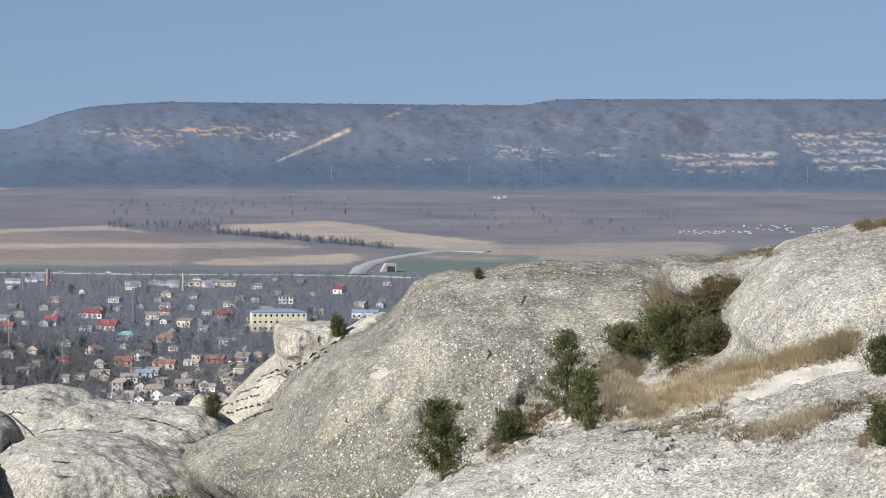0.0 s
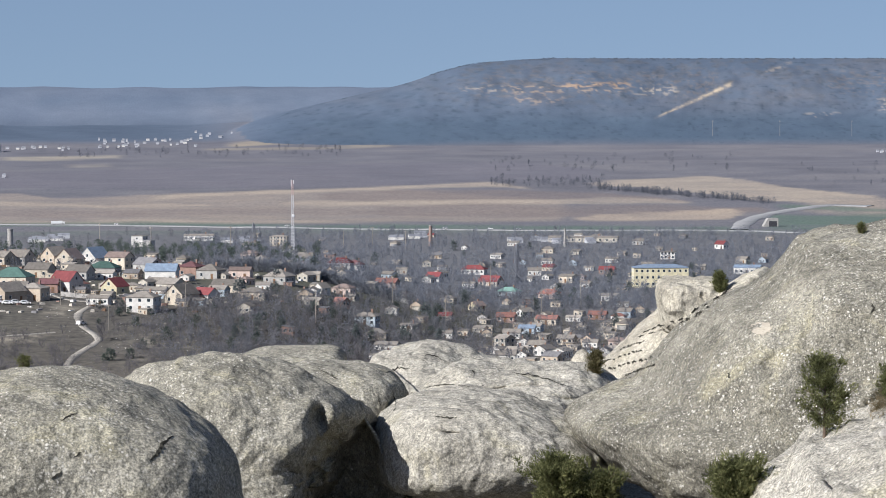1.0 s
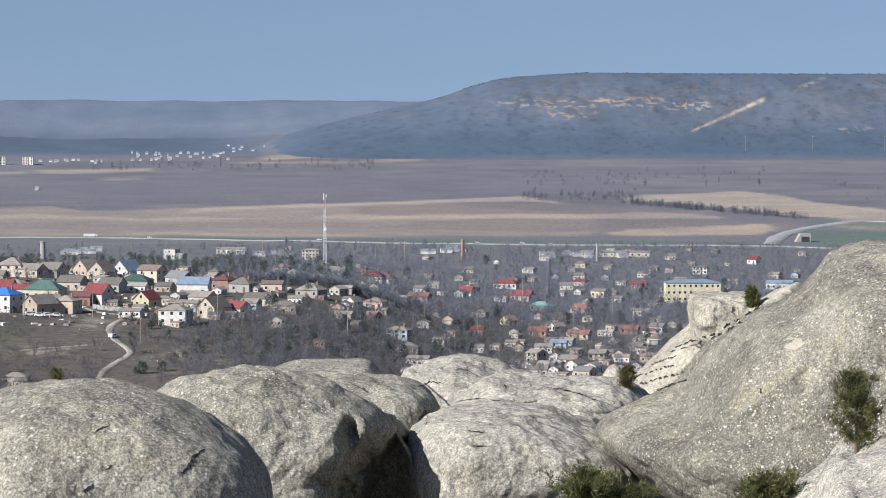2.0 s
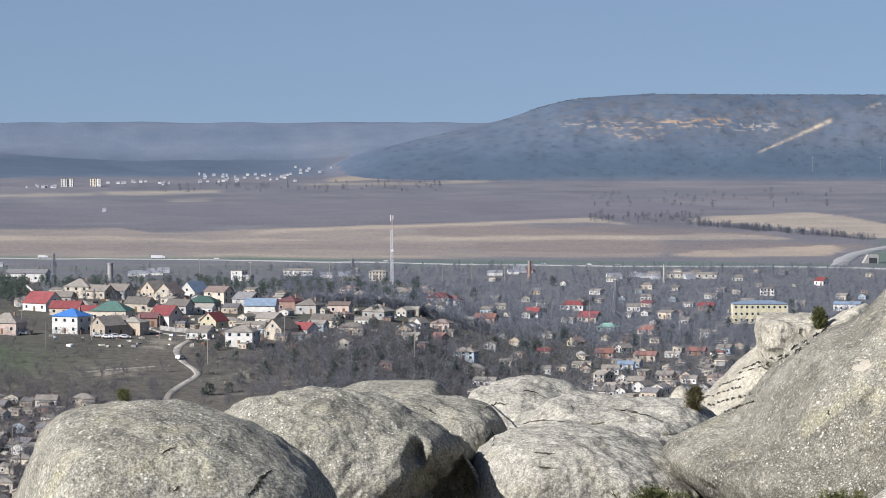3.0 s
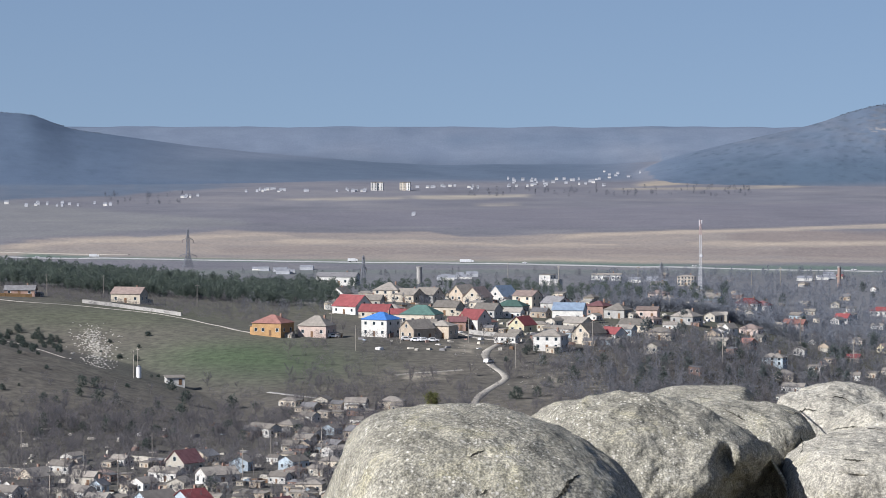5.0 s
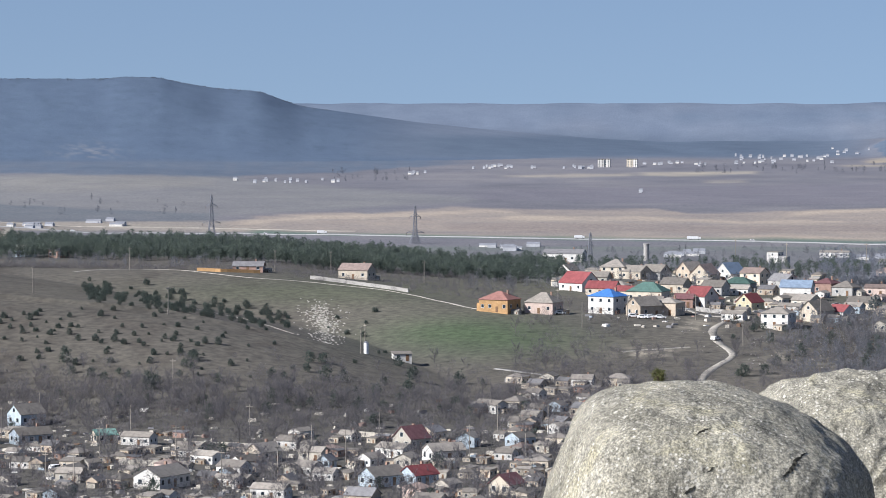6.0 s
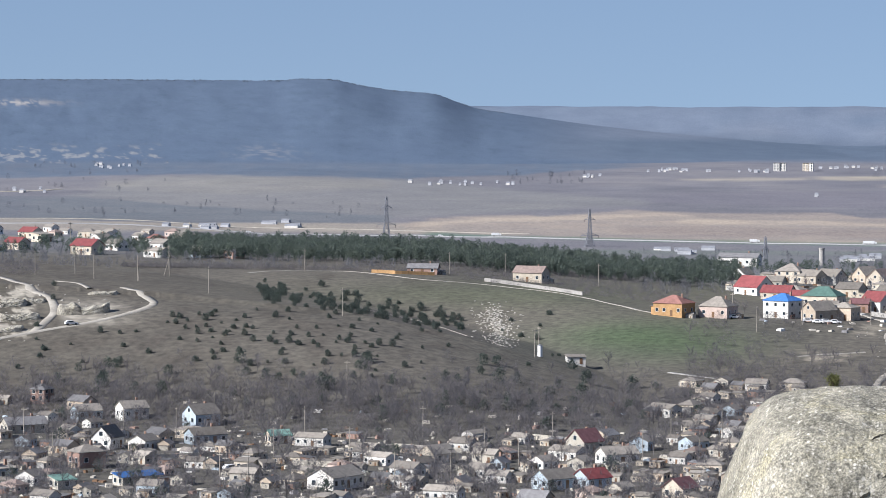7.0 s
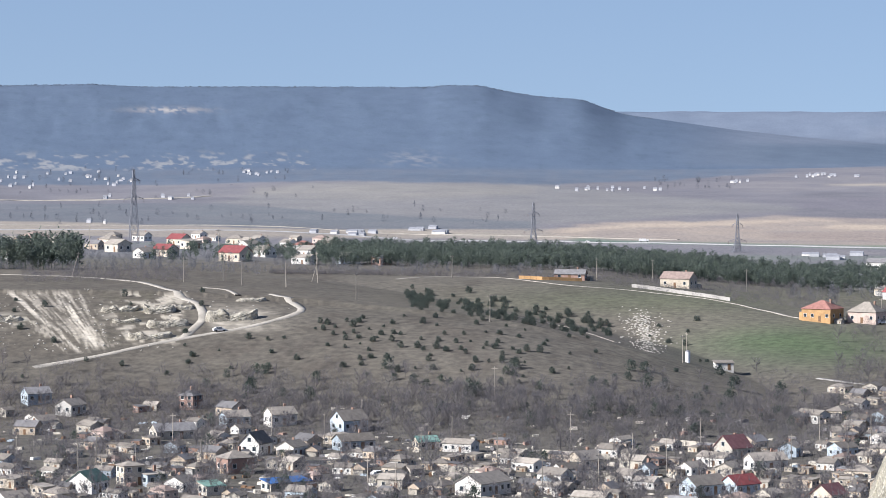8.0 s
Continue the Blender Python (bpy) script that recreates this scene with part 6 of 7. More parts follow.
CHALK_M = surface("chalky_track", (0.35, 0.325, 0.285), 0.25, 0.12, 0.95, 0.3)


def rise_at(w, r, ob, turn=0.0):
    x, y = xy(w - 1967, r)
    ob.matrix_basis = Matrix.Translation((x, y, float(land(w - 1967, r)) - 0.3)) @ Matrix.Rotation(-(w - 1967) / UNIT + radians(turn), 4, "Z")
    return ob


for w, r, h in ((238, 2200, 55.3), (944, 2350, 38.9), (1304, 2480, 27.2)):
    rise_at(w, r, pylon(h), 12)
small = pylon(21, 3.0)
small["label"] = "smaller grey steel lattice pylon in the town"
rise_at(2141, 2050, small, 20)
rise_at(1614, 2150, copy_thing(small, Matrix()), 15)
rise_at(2607, 1750, copy_thing(small, Matrix()), 30)

mast = tagged(new("radio_mast"), "tall slender white and red lattice radio mast", "mast")
H = 47.5
for i in range(6):
    bm = bmesh.new()
    lattice(bm, H * i / 6, H * (i + 1) / 6, 2.2 - 1.4 * i / 6, 2.2 - 1.4 * (i + 1) / 6, 5, 0.13)
    part("mast_section", bm, RED_M if i == 5 else MAST_M, mast)
for i, (h, s) in enumerate(((0.985, 1), (0.96, -1), (0.99, -1), (0.72, 1))):
    part("antenna", box_mesh("antenna", -0.2, 0.2, -0.12, 0.12, 0, 2.0, MAST_M), None, mast, "white panel antenna").location = (s * 0.7, 0.3 * (i - 1), H * h - 1.2)
bm = bmesh.new()
bmesh.ops.create_cone(bm, cap_ends=True, segments=16, radius1=0.9, radius2=0.6, depth=0.5, matrix=Matrix.Rotation(math.pi / 2, 4, "X"))
part("dish", bm, MAST_M, mast, "round white dish antenna").location = (0.4, -1.1, H * 0.6)
rise_at(2210, 1930, mast)


def chimney(name, label, h, r0, r1, material, category="chimney"):
    ob = tagged(new(name), label, category)
    bm = bmesh.new()
    bmesh.ops.create_cone(bm, cap_ends=True, segments=16, radius1=r0, radius2=r1, depth=h, matrix=Matrix.Translation((0, 0, h / 2)))
    part("shaft", bm, material, ob)
    bm = bmesh.new()
    bmesh.ops.create_cone(bm, cap_ends=True, segments=16, radius1=r1 * 1.15, radius2=r1 * 1.2, depth=h * 0.05, matrix=Matrix.Translation((0, 0, h * 0.98)))
    part("rim", bm, CONCRETE_M, ob)
    return ob


rise_at(2454, 2200, chimney("chimney", "round brick factory chimney in the town", 12.5, 1.3, 1.0, surface("sooty_brick", (0.3, 0.22, 0.19), 0.2, 0.5, 0.9)))
rise_at(2692, 2180, chimney("chimney", "slender pale concrete chimney", 11, 0.9, 0.6, CONCRETE_M))
rise_at(1713, 2150, chimney("water_tower", "pale cylindrical concrete water tower", 14, 1.7, 1.6, CONCRETE_M, "tower"))
tower = house("white slab tower building with grey side", w=7.5, dp=7, h=9.5, kind="hip", rise=0.4, wall="white", roof="pale", storeys=3, front=1, side=2, chimney=False, name="tower_block",
              category="building", door=False)
rise_at(1940, 2150, tower, -28)
part("wing", box_mesh("wing", 3.7, 8.5, -3, 3, -2, 7.0, WALLS["grey"]), None, tower)

# utility poles
pole = tagged(new("utility_pole"), "grey wooden utility pole with crossarm", "pole", "utility poles")
bm = bmesh.new()
v, f = prism((0, 0, -1), (0, 0, 9), 0.16, 0.11, 6)
part("post", tri_mesh("post", v, f, WOOD_M), None, pole)
part("crossarm", box_mesh("crossarm", -0.9, 0.9, -0.07, 0.07, 8.3, 8.5, WOOD_M), None, pole)
braced = tagged(new("utility_pole"), "braced grey utility pole with slanting strut", "pole", "utility poles")
part("post", bpy.data.meshes["post"], None, braced)
part("crossarm", bpy.data.meshes["crossarm"], None, braced)
v, f = prism((2.9, 0, -1), (0.15, 0, 7.8), 0.14, 0.1, 6)
part("strut", tri_mesh("strut", v, f, WOOD_M), None, braced)


def pole_at(w, d, near=800, far=2600, kind=None, tall=1.0, seen=[False, False]):
    k = 1 if kind is braced else 0
    src = (pole, braced)[k]
    ob = copy_thing(src, Matrix()) if seen[k] else src
    seen[k] = True
    p = spot(w - 1967, d, near, far)
    ob.matrix_basis = Matrix.Translation(p) @ Matrix.Rotation(w * 0.7, 4, "Z") @ Matrix.Diagonal((tall, tall, tall, 1))


for w, d in ((140, 302), (562, 314)):
    pole_at(w, d, kind=braced)
pole_at(505, 322, kind=braced)
for w, d in ((325, 312), (395, 310), (428, 318), (630, 344), (800, 306), (867, 385), (875, 518), (1056, 310), (1155, 312), (1320, 330), (1208, 456), (1215, 450), (1557, 384), (1600, 410),
             (560, 300), (1680, 395), (1884, 440), (1800, 395), (2020, 400)):
    pole_at(w, d)
for w, d in ((137, 650), (170, 640), (305, 600), (480, 590), (573, 600), (640, 575), (650, 690), (745, 640), (800, 600), (880, 640), (960, 690), (1010, 600), (1060, 680), (1120, 640), (1180, 650),
             (1240, 610), (1400, 640), (1450, 600), (1500, 650), (1540, 600), (30, 640), (240, 660), (355, 650), (700, 690)):
    pole_at(w, d, tall=0.95)
for w, d in ((2351, 292), (2560, 372), (2100, 300), (1870, 292), (1960, 300), (2480, 440), (2650, 420), (2250, 430), (2386, 395), (2720, 400), (2410, 300), (2300, 300), (387, 262), (596, 262), (160, 255)):
    pole_at(w, d, tall=1.25)
for w in (2953, 3071, 3197, 3325, 3463, 3657, 3793):
    x, y = xy(w - 1967, 3960)
    ob = copy_thing(pole, Matrix.Translation((x, y, float(land(w - 1967, 3960)))))
    ob.matrix_basis = ob.matrix_basis @ Matrix.Diagonal((1.1, 1.1, 1.9, 1))


# ---- roads and tracks ----
def ribbon(name, line, width, material, label, lift=0.1, near=700, far=2700, kind="structure", category="road", straight=False):
    """A strip of road draped on the ground along bearings and drops."""
    pts = []
    for w, d in line:
        if straight:
            r = EYE[2] * UNIT / d
            pts.append(np.array(xy(w - 1967, r)))
        else:
            p = spot(w - 1967, d, near, far)
            pts.append(np.array((p.x, p.y)))
    out = []
    for i in range(len(pts) - 1):
        a, b, c, e = pts[max(i - 1, 0)], pts[i], pts[i + 1], pts[min(i + 2, len(pts) - 1)]
        n = max(2, int(np.linalg.norm(c - b) / 4))
        for t in np.linspace(0, 1, n, endpoint=False):
            out.append(0.5 * (2 * b + (c - a) * t + (2 * a - 5 * b + 4 * c - e) * t * t + (3 * b - a - 3 * c + e) * t ** 3))
    q = np.array(out + [pts[-1]])
    tan = np.gradient(q, axis=0)
    tan /= np.linalg.norm(tan, axis=1)[:, None] + 1e-9
    nor = np.stack([-tan[:, 1], tan[:, 0]], 1)
    wide = width * (1 + 0.2 * wobble(np.arange(len(q)) / 7, np.zeros(len(q)), 2))
    cols = []
    for k, drop in ((-0.5, -0.5), (-0.46, 0.0), (0.0, 0.04), (0.46, 0.0), (0.5, -0.5)):
        ragged = 1 + 0.35 * wobble(np.arange(len(q)) / 2.3, np.full(len(q), 10 * k), 3) * (not straight)
        e = q + nor * (wide * k * ragged)[:, None]
        cols.append(np.concatenate([e, (height_at(e[:, 0], e[:, 1]) + lift + drop)[:, None]], 1))
    v = np.stack(cols, 1)
    m = len(q)
    i = np.arange(m * 5).reshape(m, 5)
    f = np.stack([i[:-1, :-1], i[:-1, 1:], i[1:, 1:], i[1:, :-1]], -1).reshape(-1, 4)
    return tagged(new(name, tri_mesh(name, v.reshape(-1, 3), f, material)), label, category, kind=kind)


def height_at(x, y):
    return land(np.arctan2(x, y) * UNIT, np.hypot(x, y))


ribbon("road", [(1776, 372), (1800, 382), (1826, 388), (1860, 391), (1832, 412), (1836, 430), (1866, 454), (1862, 462), (1838, 476), (1820, 490), (1810, 505)], 2.8, CHALK_M, "winding pale gravel road down from the village")
ribbon("track", [(-120, 296), (0, 297), (150, 303), (250, 312), (312, 332), (350, 352), (360, 372), (352, 388), (320, 414)], 3.0, CHALK_M, "pale chalk track over the hill")
ribbon("track", [(60, 462), (170, 444), (250, 428), (340, 410), (420, 396), (480, 383), (520, 370), (534, 360), (510, 345), (480, 334)], 3.0, CHALK_M, "pale chalk track round the hillside")
ribbon("track", [(360, 322), (400, 326), (420, 335)], 2.2, CHALK_M, "short pale chalk track on the hilltop")
ribbon("track", [(700, 308), (870, 305), (1000, 318), (1120, 328), (1250, 342), (1330, 358), (1400, 374), (1480, 384)], 1.5, CHALK_M, "pale dirt track along the ridge")
ribbon("track", [(1445, 482), (1520, 492), (1580, 500)], 2.0, CONCRETE_M, "pale concrete channel on the slope")
ribbon("track", [(1670, 452), (1720, 448), (1790, 443)], 2.0, CHALK_M, "pale terrace track on the slope")
ribbon("track", [(900, 372), (1000, 392), (1060, 410), (1090, 420)], 0.8, CHALK_M, "footpath on the hillside")
ribbon("highway", [(-700, 240), (0, 240), (770, 240), (1100, 243), (1500, 250), (1943, 256), (2337, 264), (2700, 267), (3000, 268), (3100, 271), (3300, 276), (3700, 282)], 11.0, ASPHALT_M,
       "pale grey asphalt highway across the plain", 0.45, straight=True)
ribbon("slip_road", [(3000, 266), (3004, 260), (3012, 254), (3028, 246), (3046, 240), (3072, 236), (3110, 233), (3160, 230), (3230, 231)], 13.0, ASPHALT_M, "curving slip road on a low embankment", 0.5, straight=True)
ribbon("road", [(-400, 232), (100, 231), (500, 231), (900, 234), (1200, 238)], 6.0, CHALK_M, "pale country road on the plain", 0.45, straight=True)
ribbon("road", [(-200, 167), (60, 167), (200, 166), (330, 163), (370, 160)], 9.0, CHALK_M, "pale road under the far hill", 0.45, far=4500)

bridge = tagged(new("bridge_abutment"), "pale concrete bridge abutment, its opening's shade a dark panel", "bridge")
part("wedge", mesh_of("wedge", [(-6, -4, -1), (5, -4, -1), (5, 4, -1), (-6, 4, -1), (-2, -4, 6), (5, -4, 6), (5, 4, 6), (-2, 4, 6)],
                      [(3, 2, 1, 0), (4, 5, 6, 7), (0, 1, 5, 4), (1, 2, 6, 5), (2, 3, 7, 6), (3, 0, 4, 7)], CONCRETE_M), None, bridge)
# flat dark panel: the opening's shade is its colour, the wedge is solid
part("opening", box_mesh("opening", -1.5, 4, -4.1, -3.9, -0.5, 4, surface("opening_shade", (0.06, 0.06, 0.07), 0.2, 1, 0.9)), None, bridge)
rise_at(3054, 2480, bridge, 10)


# ---- vehicles ----
def truck(label, cab, load, length=11.0):
    ob = tagged(new("truck"), label, "truck", "vehicles on the highway")
    bm = bmesh.new()
    box_bm(bm, -length / 2, length / 2 - 2.6, -1.25, 1.25, 1.0, 3.8)
    bmesh.ops.bevel(bm, geom=bm.edges[:], offset=0.08, segments=1, affect="EDGES")
    part("load_box", bm, load, ob)
    bm = bmesh.new()
    box_bm(bm, length / 2 - 2.4, length / 2, -1.2, 1.2, 0.8, 3.0)
    bmesh.ops.bevel(bm, geom=bm.edges[:], offset=0.25, segments=2, affect="EDGES")
    part("cab", bm, cab, ob)
    for x in (-length * 0.35, -length * 0.22, length * 0.36):
        for y in (-1.1, 1.1):
            bm = bmesh.new()
            bmesh.ops.create_cone(bm, cap_ends=True, segments=12, radius1=0.5, radius2=0.5, depth=0.35, matrix=Matrix.Translation((x, y, 0.5)) @ Matrix.Rotation(math.pi / 2, 4, "X"))
            part("wheel", bm, TYRE_M, ob)
    return ob


def car(label, paint, s=1.0):
    ob = tagged(new("car"), label, "car", "vehicles")
    v = [(x * s, y * s, z * s) for x, z in ((-2.1, 0.35), (2.1, 0.35), (2.1, 0.8), (1.1, 0.92), (0.5, 1.45), (-1.3, 1.45), (-2.05, 0.95)) for y in (-0.85, 0.85)]
    f = [tuple(range(0, 14, 2)), tuple(range(13, 0, -2))] + [(2 * i, 2 * i + 1, (2 * i + 3) % 14, (2 * i + 2) % 14) for i in range(7)]
    part("body", mesh_of("body", v, f, paint), None, ob)
    for x in (-1.3, 1.3):
        for y in (-0.8, 0.8):
            bm = bmesh.new()
            bmesh.ops.create_cone(bm, cap_ends=True, segments=12, radius1=0.32 * s, radius2=0.32 * s, depth=0.2, matrix=Matrix.Translation((x * s, y * s, 0.32 * s)) @ Matrix.Rotation(math.pi / 2, 4, "X"))
            part("wheel", bm, TYRE_M, ob)
    for y in (-0.86, 0.86):
        part("side_window", box_mesh("side_window", -1.1 * s, 0.5 * s, -0.01, 0.01, 0.98 * s, 1.35 * s, GLASS_M), None, ob).location = (0, y * s, 0)
    return ob


TYRE_M = surface("tyre_rubber", (0.03, 0.03, 0.03), 0.2, 4, 0.9)
WHITE_M = surface("white_truck_paint", (0.82, 0.82, 0.82), 0.05, 1, 0.4)
SILVER_M = surface("silver_car_paint", (0.55, 0.56, 0.58), 0.05, 1, 0.3, 0, 0.5)
for w, d, k in ((1139, 243.5, 0), (1595, 251.5, 0), (1797, 254, 1)):
    r = EYE[2] * UNIT / d
    lorry = rise_at(w, r, truck("white box truck on the highway", WHITE_M, WHITE_M, 11.0 if k == 0 else 15.0), 3)
    lorry.location.z += 0.8
    lorry.scale = (0.65, 0.65, 0.65)
for w, d in ((1900, 255.5), (2200, 261), (2480, 265.5), (2610, 266.3), (2560, 266), (1040, 242.5), (700, 240), (3150, 272)):
    rise_at(w, EYE[2] * UNIT / d, car("small pale car on the highway", WHITE_M if w % 3 else SILVER_M, 0.8), 3).location.z += 0.8
for w, d, a in ((1690, 391, 10), (1708, 393, -15), (1722, 392, 5), (1738, 393, 0), (1560, 386, 20), (1836, 432, 60), (388, 352 + 50, 30), (960, 640, 10), (670, 660, 40)):
    p = spot(w - 1967, d)
    car("parked silver car beside the houses" if w % 2 else "parked white car beside the houses", SILVER_M if w % 2 else WHITE_M).matrix_basis = Matrix.Translation(p + Vector((0, 0, 0.1))) @ Matrix.Rotation(radians(a), 4, "Z")


# ---- walls, stacks and rubble on the ridge ----
def wall_run(name, label, points, height, material, step_m=2.6, thick=0.25, near=900, far=1600):
    """A run of wall panels along bearings and drops; each panel is a part."""
    ob = tagged(new(name), label, "wall")
    ps = [spot(w - 1967, d, near, far) for w, d in points]
    ob.location = ps[0]
    me = None
    for a, b in zip(ps, ps[1:]):
        n = max(1, round((b - a).length / step_m))
        for i in range(n):
            p, q = a.lerp(b, i / n), a.lerp(b, (i + 1) / n)
            way = q - p
            me = me or box_mesh("panel", 0.04, step_m - 0.04, -thick / 2, thick / 2, -1.2, height, material)
            o = part("panel", me, None, ob)
            z = float(height_at(np.array([p.x]), np.array([p.y]))[0])
            o.matrix_basis = Matrix.Translation(Vector((p.x, p.y, z)) - ps[0]) @ Matrix.Rotation(math.atan2(way.y, way.x), 4, "Z") @ Matrix.Diagonal((math.hypot(way.x, way.y) / step_m, 1, 1, 1))
    return ob


wall_run("concrete_wall", "pale concrete panel wall along the ridge track", [(1118, 322), (1180, 330), (1240, 338), (1292, 346)], 1.3, CONCRETE_M)
wall_run("brick_wall", "orange brick wall along the ridge", [(918, 307), (960, 309), (1030, 312)], 1.2, WALLS["orange"])
wall_run("concrete_wall", "long pale retaining wall by the village", [(1800, 378), (1850, 384)], 1.6, CONCRETE_M)
for pts in ([(60, 600), (180, 596)], [(520, 640), (640, 636)], [(780, 650), (900, 655)], [(960, 620), (1080, 628)], [(1180, 600), (1300, 610)], [(200, 640), (300, 632)], [(1000, 690), (1100, 684)]):
    wall_run("garden_wall", "weathered pale stone garden wall between houses", pts, 1.4, WALLS["stone"], 3.2, far=1300)

tank = tagged(new("water_tank"), "white upright water tank on the slope", "tank")
bm = bmesh.new()
bmesh.ops.create_cone(bm, cap_ends=True, segments=14, radius1=0.8, radius2=0.8, depth=3.6, matrix=Matrix.Translation((0, 0, 1.8)))
part("drum", bm, WHITE_M, tank)
bm = bmesh.new()
bmesh.ops.create_cone(bm, cap_ends=True, segments=14, radius1=0.85, radius2=0.2, depth=0.5, matrix=Matrix.Translation((0, 0, 3.85)))
part("cap", bm, STEEL_M, tank)
tank.matrix_basis = Matrix.Translation(spot(1217 - 1967, 455))
stand(house("low white hut on the green slope", w=6, dp=4, h=2.4, kind="shed", rise=0.6, wall="white", roof="pale", front=2, chimney=False, name="hut", category="hut"), 1275, 468, 10)


def stones(name, label, spots, sizes, seed, material):
    g = np.random.default_rng(seed)
    base = np.array([(1, 0, 0), (-1, 0, 0), (0, 1, 0), (0, -1, 0), (0, 0, 1), (0, 0, -1)], float)
    tri = np.array([(0, 2, 4), (2, 1, 4), (1, 3, 4), (3, 0, 4), (2, 0, 5), (1, 2, 5), (3, 1, 5), (0, 3, 5)])
    vs, fs = [], []
    for i, (p, s) in enumerate(zip(spots, sizes)):
        v = base * g.uniform(0.6, 1.2, (6, 3)) * s * np.array([1.2, 1, 0.7]) + g.normal(size=(6, 3)) * s * 0.15
        vs.append(v + np.array(p))
        fs.append(tri + 6 * i)
    tagged(new(name, tri_mesh(name, np.concatenate(vs), np.concatenate(fs), material)), label, "stones", kind="stuff")


STONE_M = surface("chalk_stone", (0.42, 0.4, 0.36), 0.2, 0.8, 0.95, 0.3)
g = np.random.default_rng(77)
p = scatter(460, 1080, 1200, 362, 440, 71, keep=lambda w, d: blob(w, d, 1140 + (d - 400) * 0.35, 24, 402, 30), near=1170, far=1450)
stones("rubble", "pale rubble strewn down the green slope", p, g.uniform(0.2, 0.6, len(p)), 1, STONE_M)
p = scatter(300, -250, 520, 330, 440, 72, keep=lambda w, d: (w < 340 - 0.3 * (d - 380)) * 0.8 + blob(w, d, 425, 60, 372, 16), far=1320)
stones("chalk_ledges", "pale chalk blocks breaking from the hillside", p, g.uniform(0.2, 0.6, len(p)), 2, STONE_M)
p = scatter(60, 1750, 2300, 395, 480, 73, near=1100, far=1700) + scatter(120, 1890, 2050, 428, 495, 74, near=1100, far=1700)
stones("loose_stones", "pale loose stones on the thicket slope", p, g.uniform(0.12, 0.4, len(p)), 3, STONE_M)

# ---- the far settlements ----
g = np.random.default_rng(91)


# cooler and greyer than the near houses: distance haze in the colour
HAZY_WALL_M = surface("hazy_far_plaster", (0.5, 0.51, 0.54), 0.15, 0.1, 0.9)
HAZY_ROOF_M = surface("hazy_far_roofs", (0.25, 0.26, 0.29), 0.2, 0.1, 0.9)


def far_houses(name, label, boxes, seed, size=(2.2, 5.5), near=2700, tall=1.0):
    gg = np.random.default_rng(seed)
    vs, fs, n = [], [], 0
    for w0, w1, d0, d1, count in boxes:
        for _ in range(count):
            w, d = gg.uniform(w0, w1), gg.uniform(d0, d1)
            p = np.array(spot(w - 1967, d, near, 4600))
            a, b, h = gg.uniform(*size), gg.uniform(*size) * 0.8, gg.uniform(1.0, 2.2)
            v = np.array([(-a, -b, -3), (a, -b, -3), (a, b, -3), (-a, b, -3), (-a, -b, h), (a, -b, h), (a, b, h), (-a, b, h), (-a, 0, h + 1.4), (a, 0, h + 1.4)]) * np.array([0.5, 0.5, tall])
            vs.append(v + p)
            fs += [tuple(i + n for i in q) for q in ((0, 1, 5, 4), (2, 3, 7, 6), (1, 2, 6, 9, 5), (3, 0, 4, 8, 7), (4, 5, 9, 8), (6, 7, 8, 9))]
            n += 10
    me = bpy.data.meshes.new(name)
    me.from_pydata(np.concatenate(vs).tolist(), [], fs)
    me.materials.append(HAZY_WALL_M)
    me.materials.append(HAZY_ROOF_M)
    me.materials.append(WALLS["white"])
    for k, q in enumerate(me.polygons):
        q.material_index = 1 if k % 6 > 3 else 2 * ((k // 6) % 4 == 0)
    tagged(new(name, me), label, "houses", kind="stuff")


far_houses("far_village", "white houses of far villages below the hills",
           [(1400, 1480, 122, 128, 12), (1505, 1520, 124, 127, 3), (1555, 1620, 123, 127, 9), (1690, 1780, 115, 122, 12), (1800, 1830, 118, 124, 4), (1869, 2040, 104, 118, 34), (2030, 2110, 85, 104, 8),
            (985, 1170, 146, 152, 14), (1283, 1330, 134, 138, 5), (1700, 1712, 167, 170, 2), (3240, 3262, 128, 132, 4), (0, 260, 118, 146, 30), (430, 520, 116, 124, 10),
            (60, 360, 160, 166, 8), (100, 240, 205, 210, 2)], 5, (1.8, 4.2))
far_houses("far_hamlet", "tiny pale houses strung along the foot of the far hill", [(3560, 3700, 184, 190, 40), (3680, 3860, 174, 186, 46)], 8, (1.0, 1.9), tall=0.3)
far_houses("farm_sheds", "long white sheds on the plain", [(548, 690, 226, 231, 9), (735, 770, 218, 222, 3), (760, 800, 226, 230, 2)], 6, (5, 11))
far_houses("works_sheds", "long pale works sheds at the edge of the town", [(1400, 1530, 264, 272, 6), (1740, 1830, 276, 284, 8), (2080, 2150, 280, 288, 4), (2600, 2780, 284, 290, 10), (2380, 2440, 276, 284, 5)], 7, (5, 10), 1900)
for w in (1633, 1644, 1684, 1692):
    flats = house("pale far apartment tower block", w=6.4, dp=4, h=8.4, kind="hip", rise=0.4, wall="white" if w != 1684 else "cream", roof="pale", storeys=5, front=2, side=1, chimney=False, name="tower_block",
                  category="building", door=False)
    flats.matrix_basis = Matrix.Translation(spot(w - 1967, 124, 2700, 4600)) @ Matrix.Rotation(-0.15, 4, "Z")
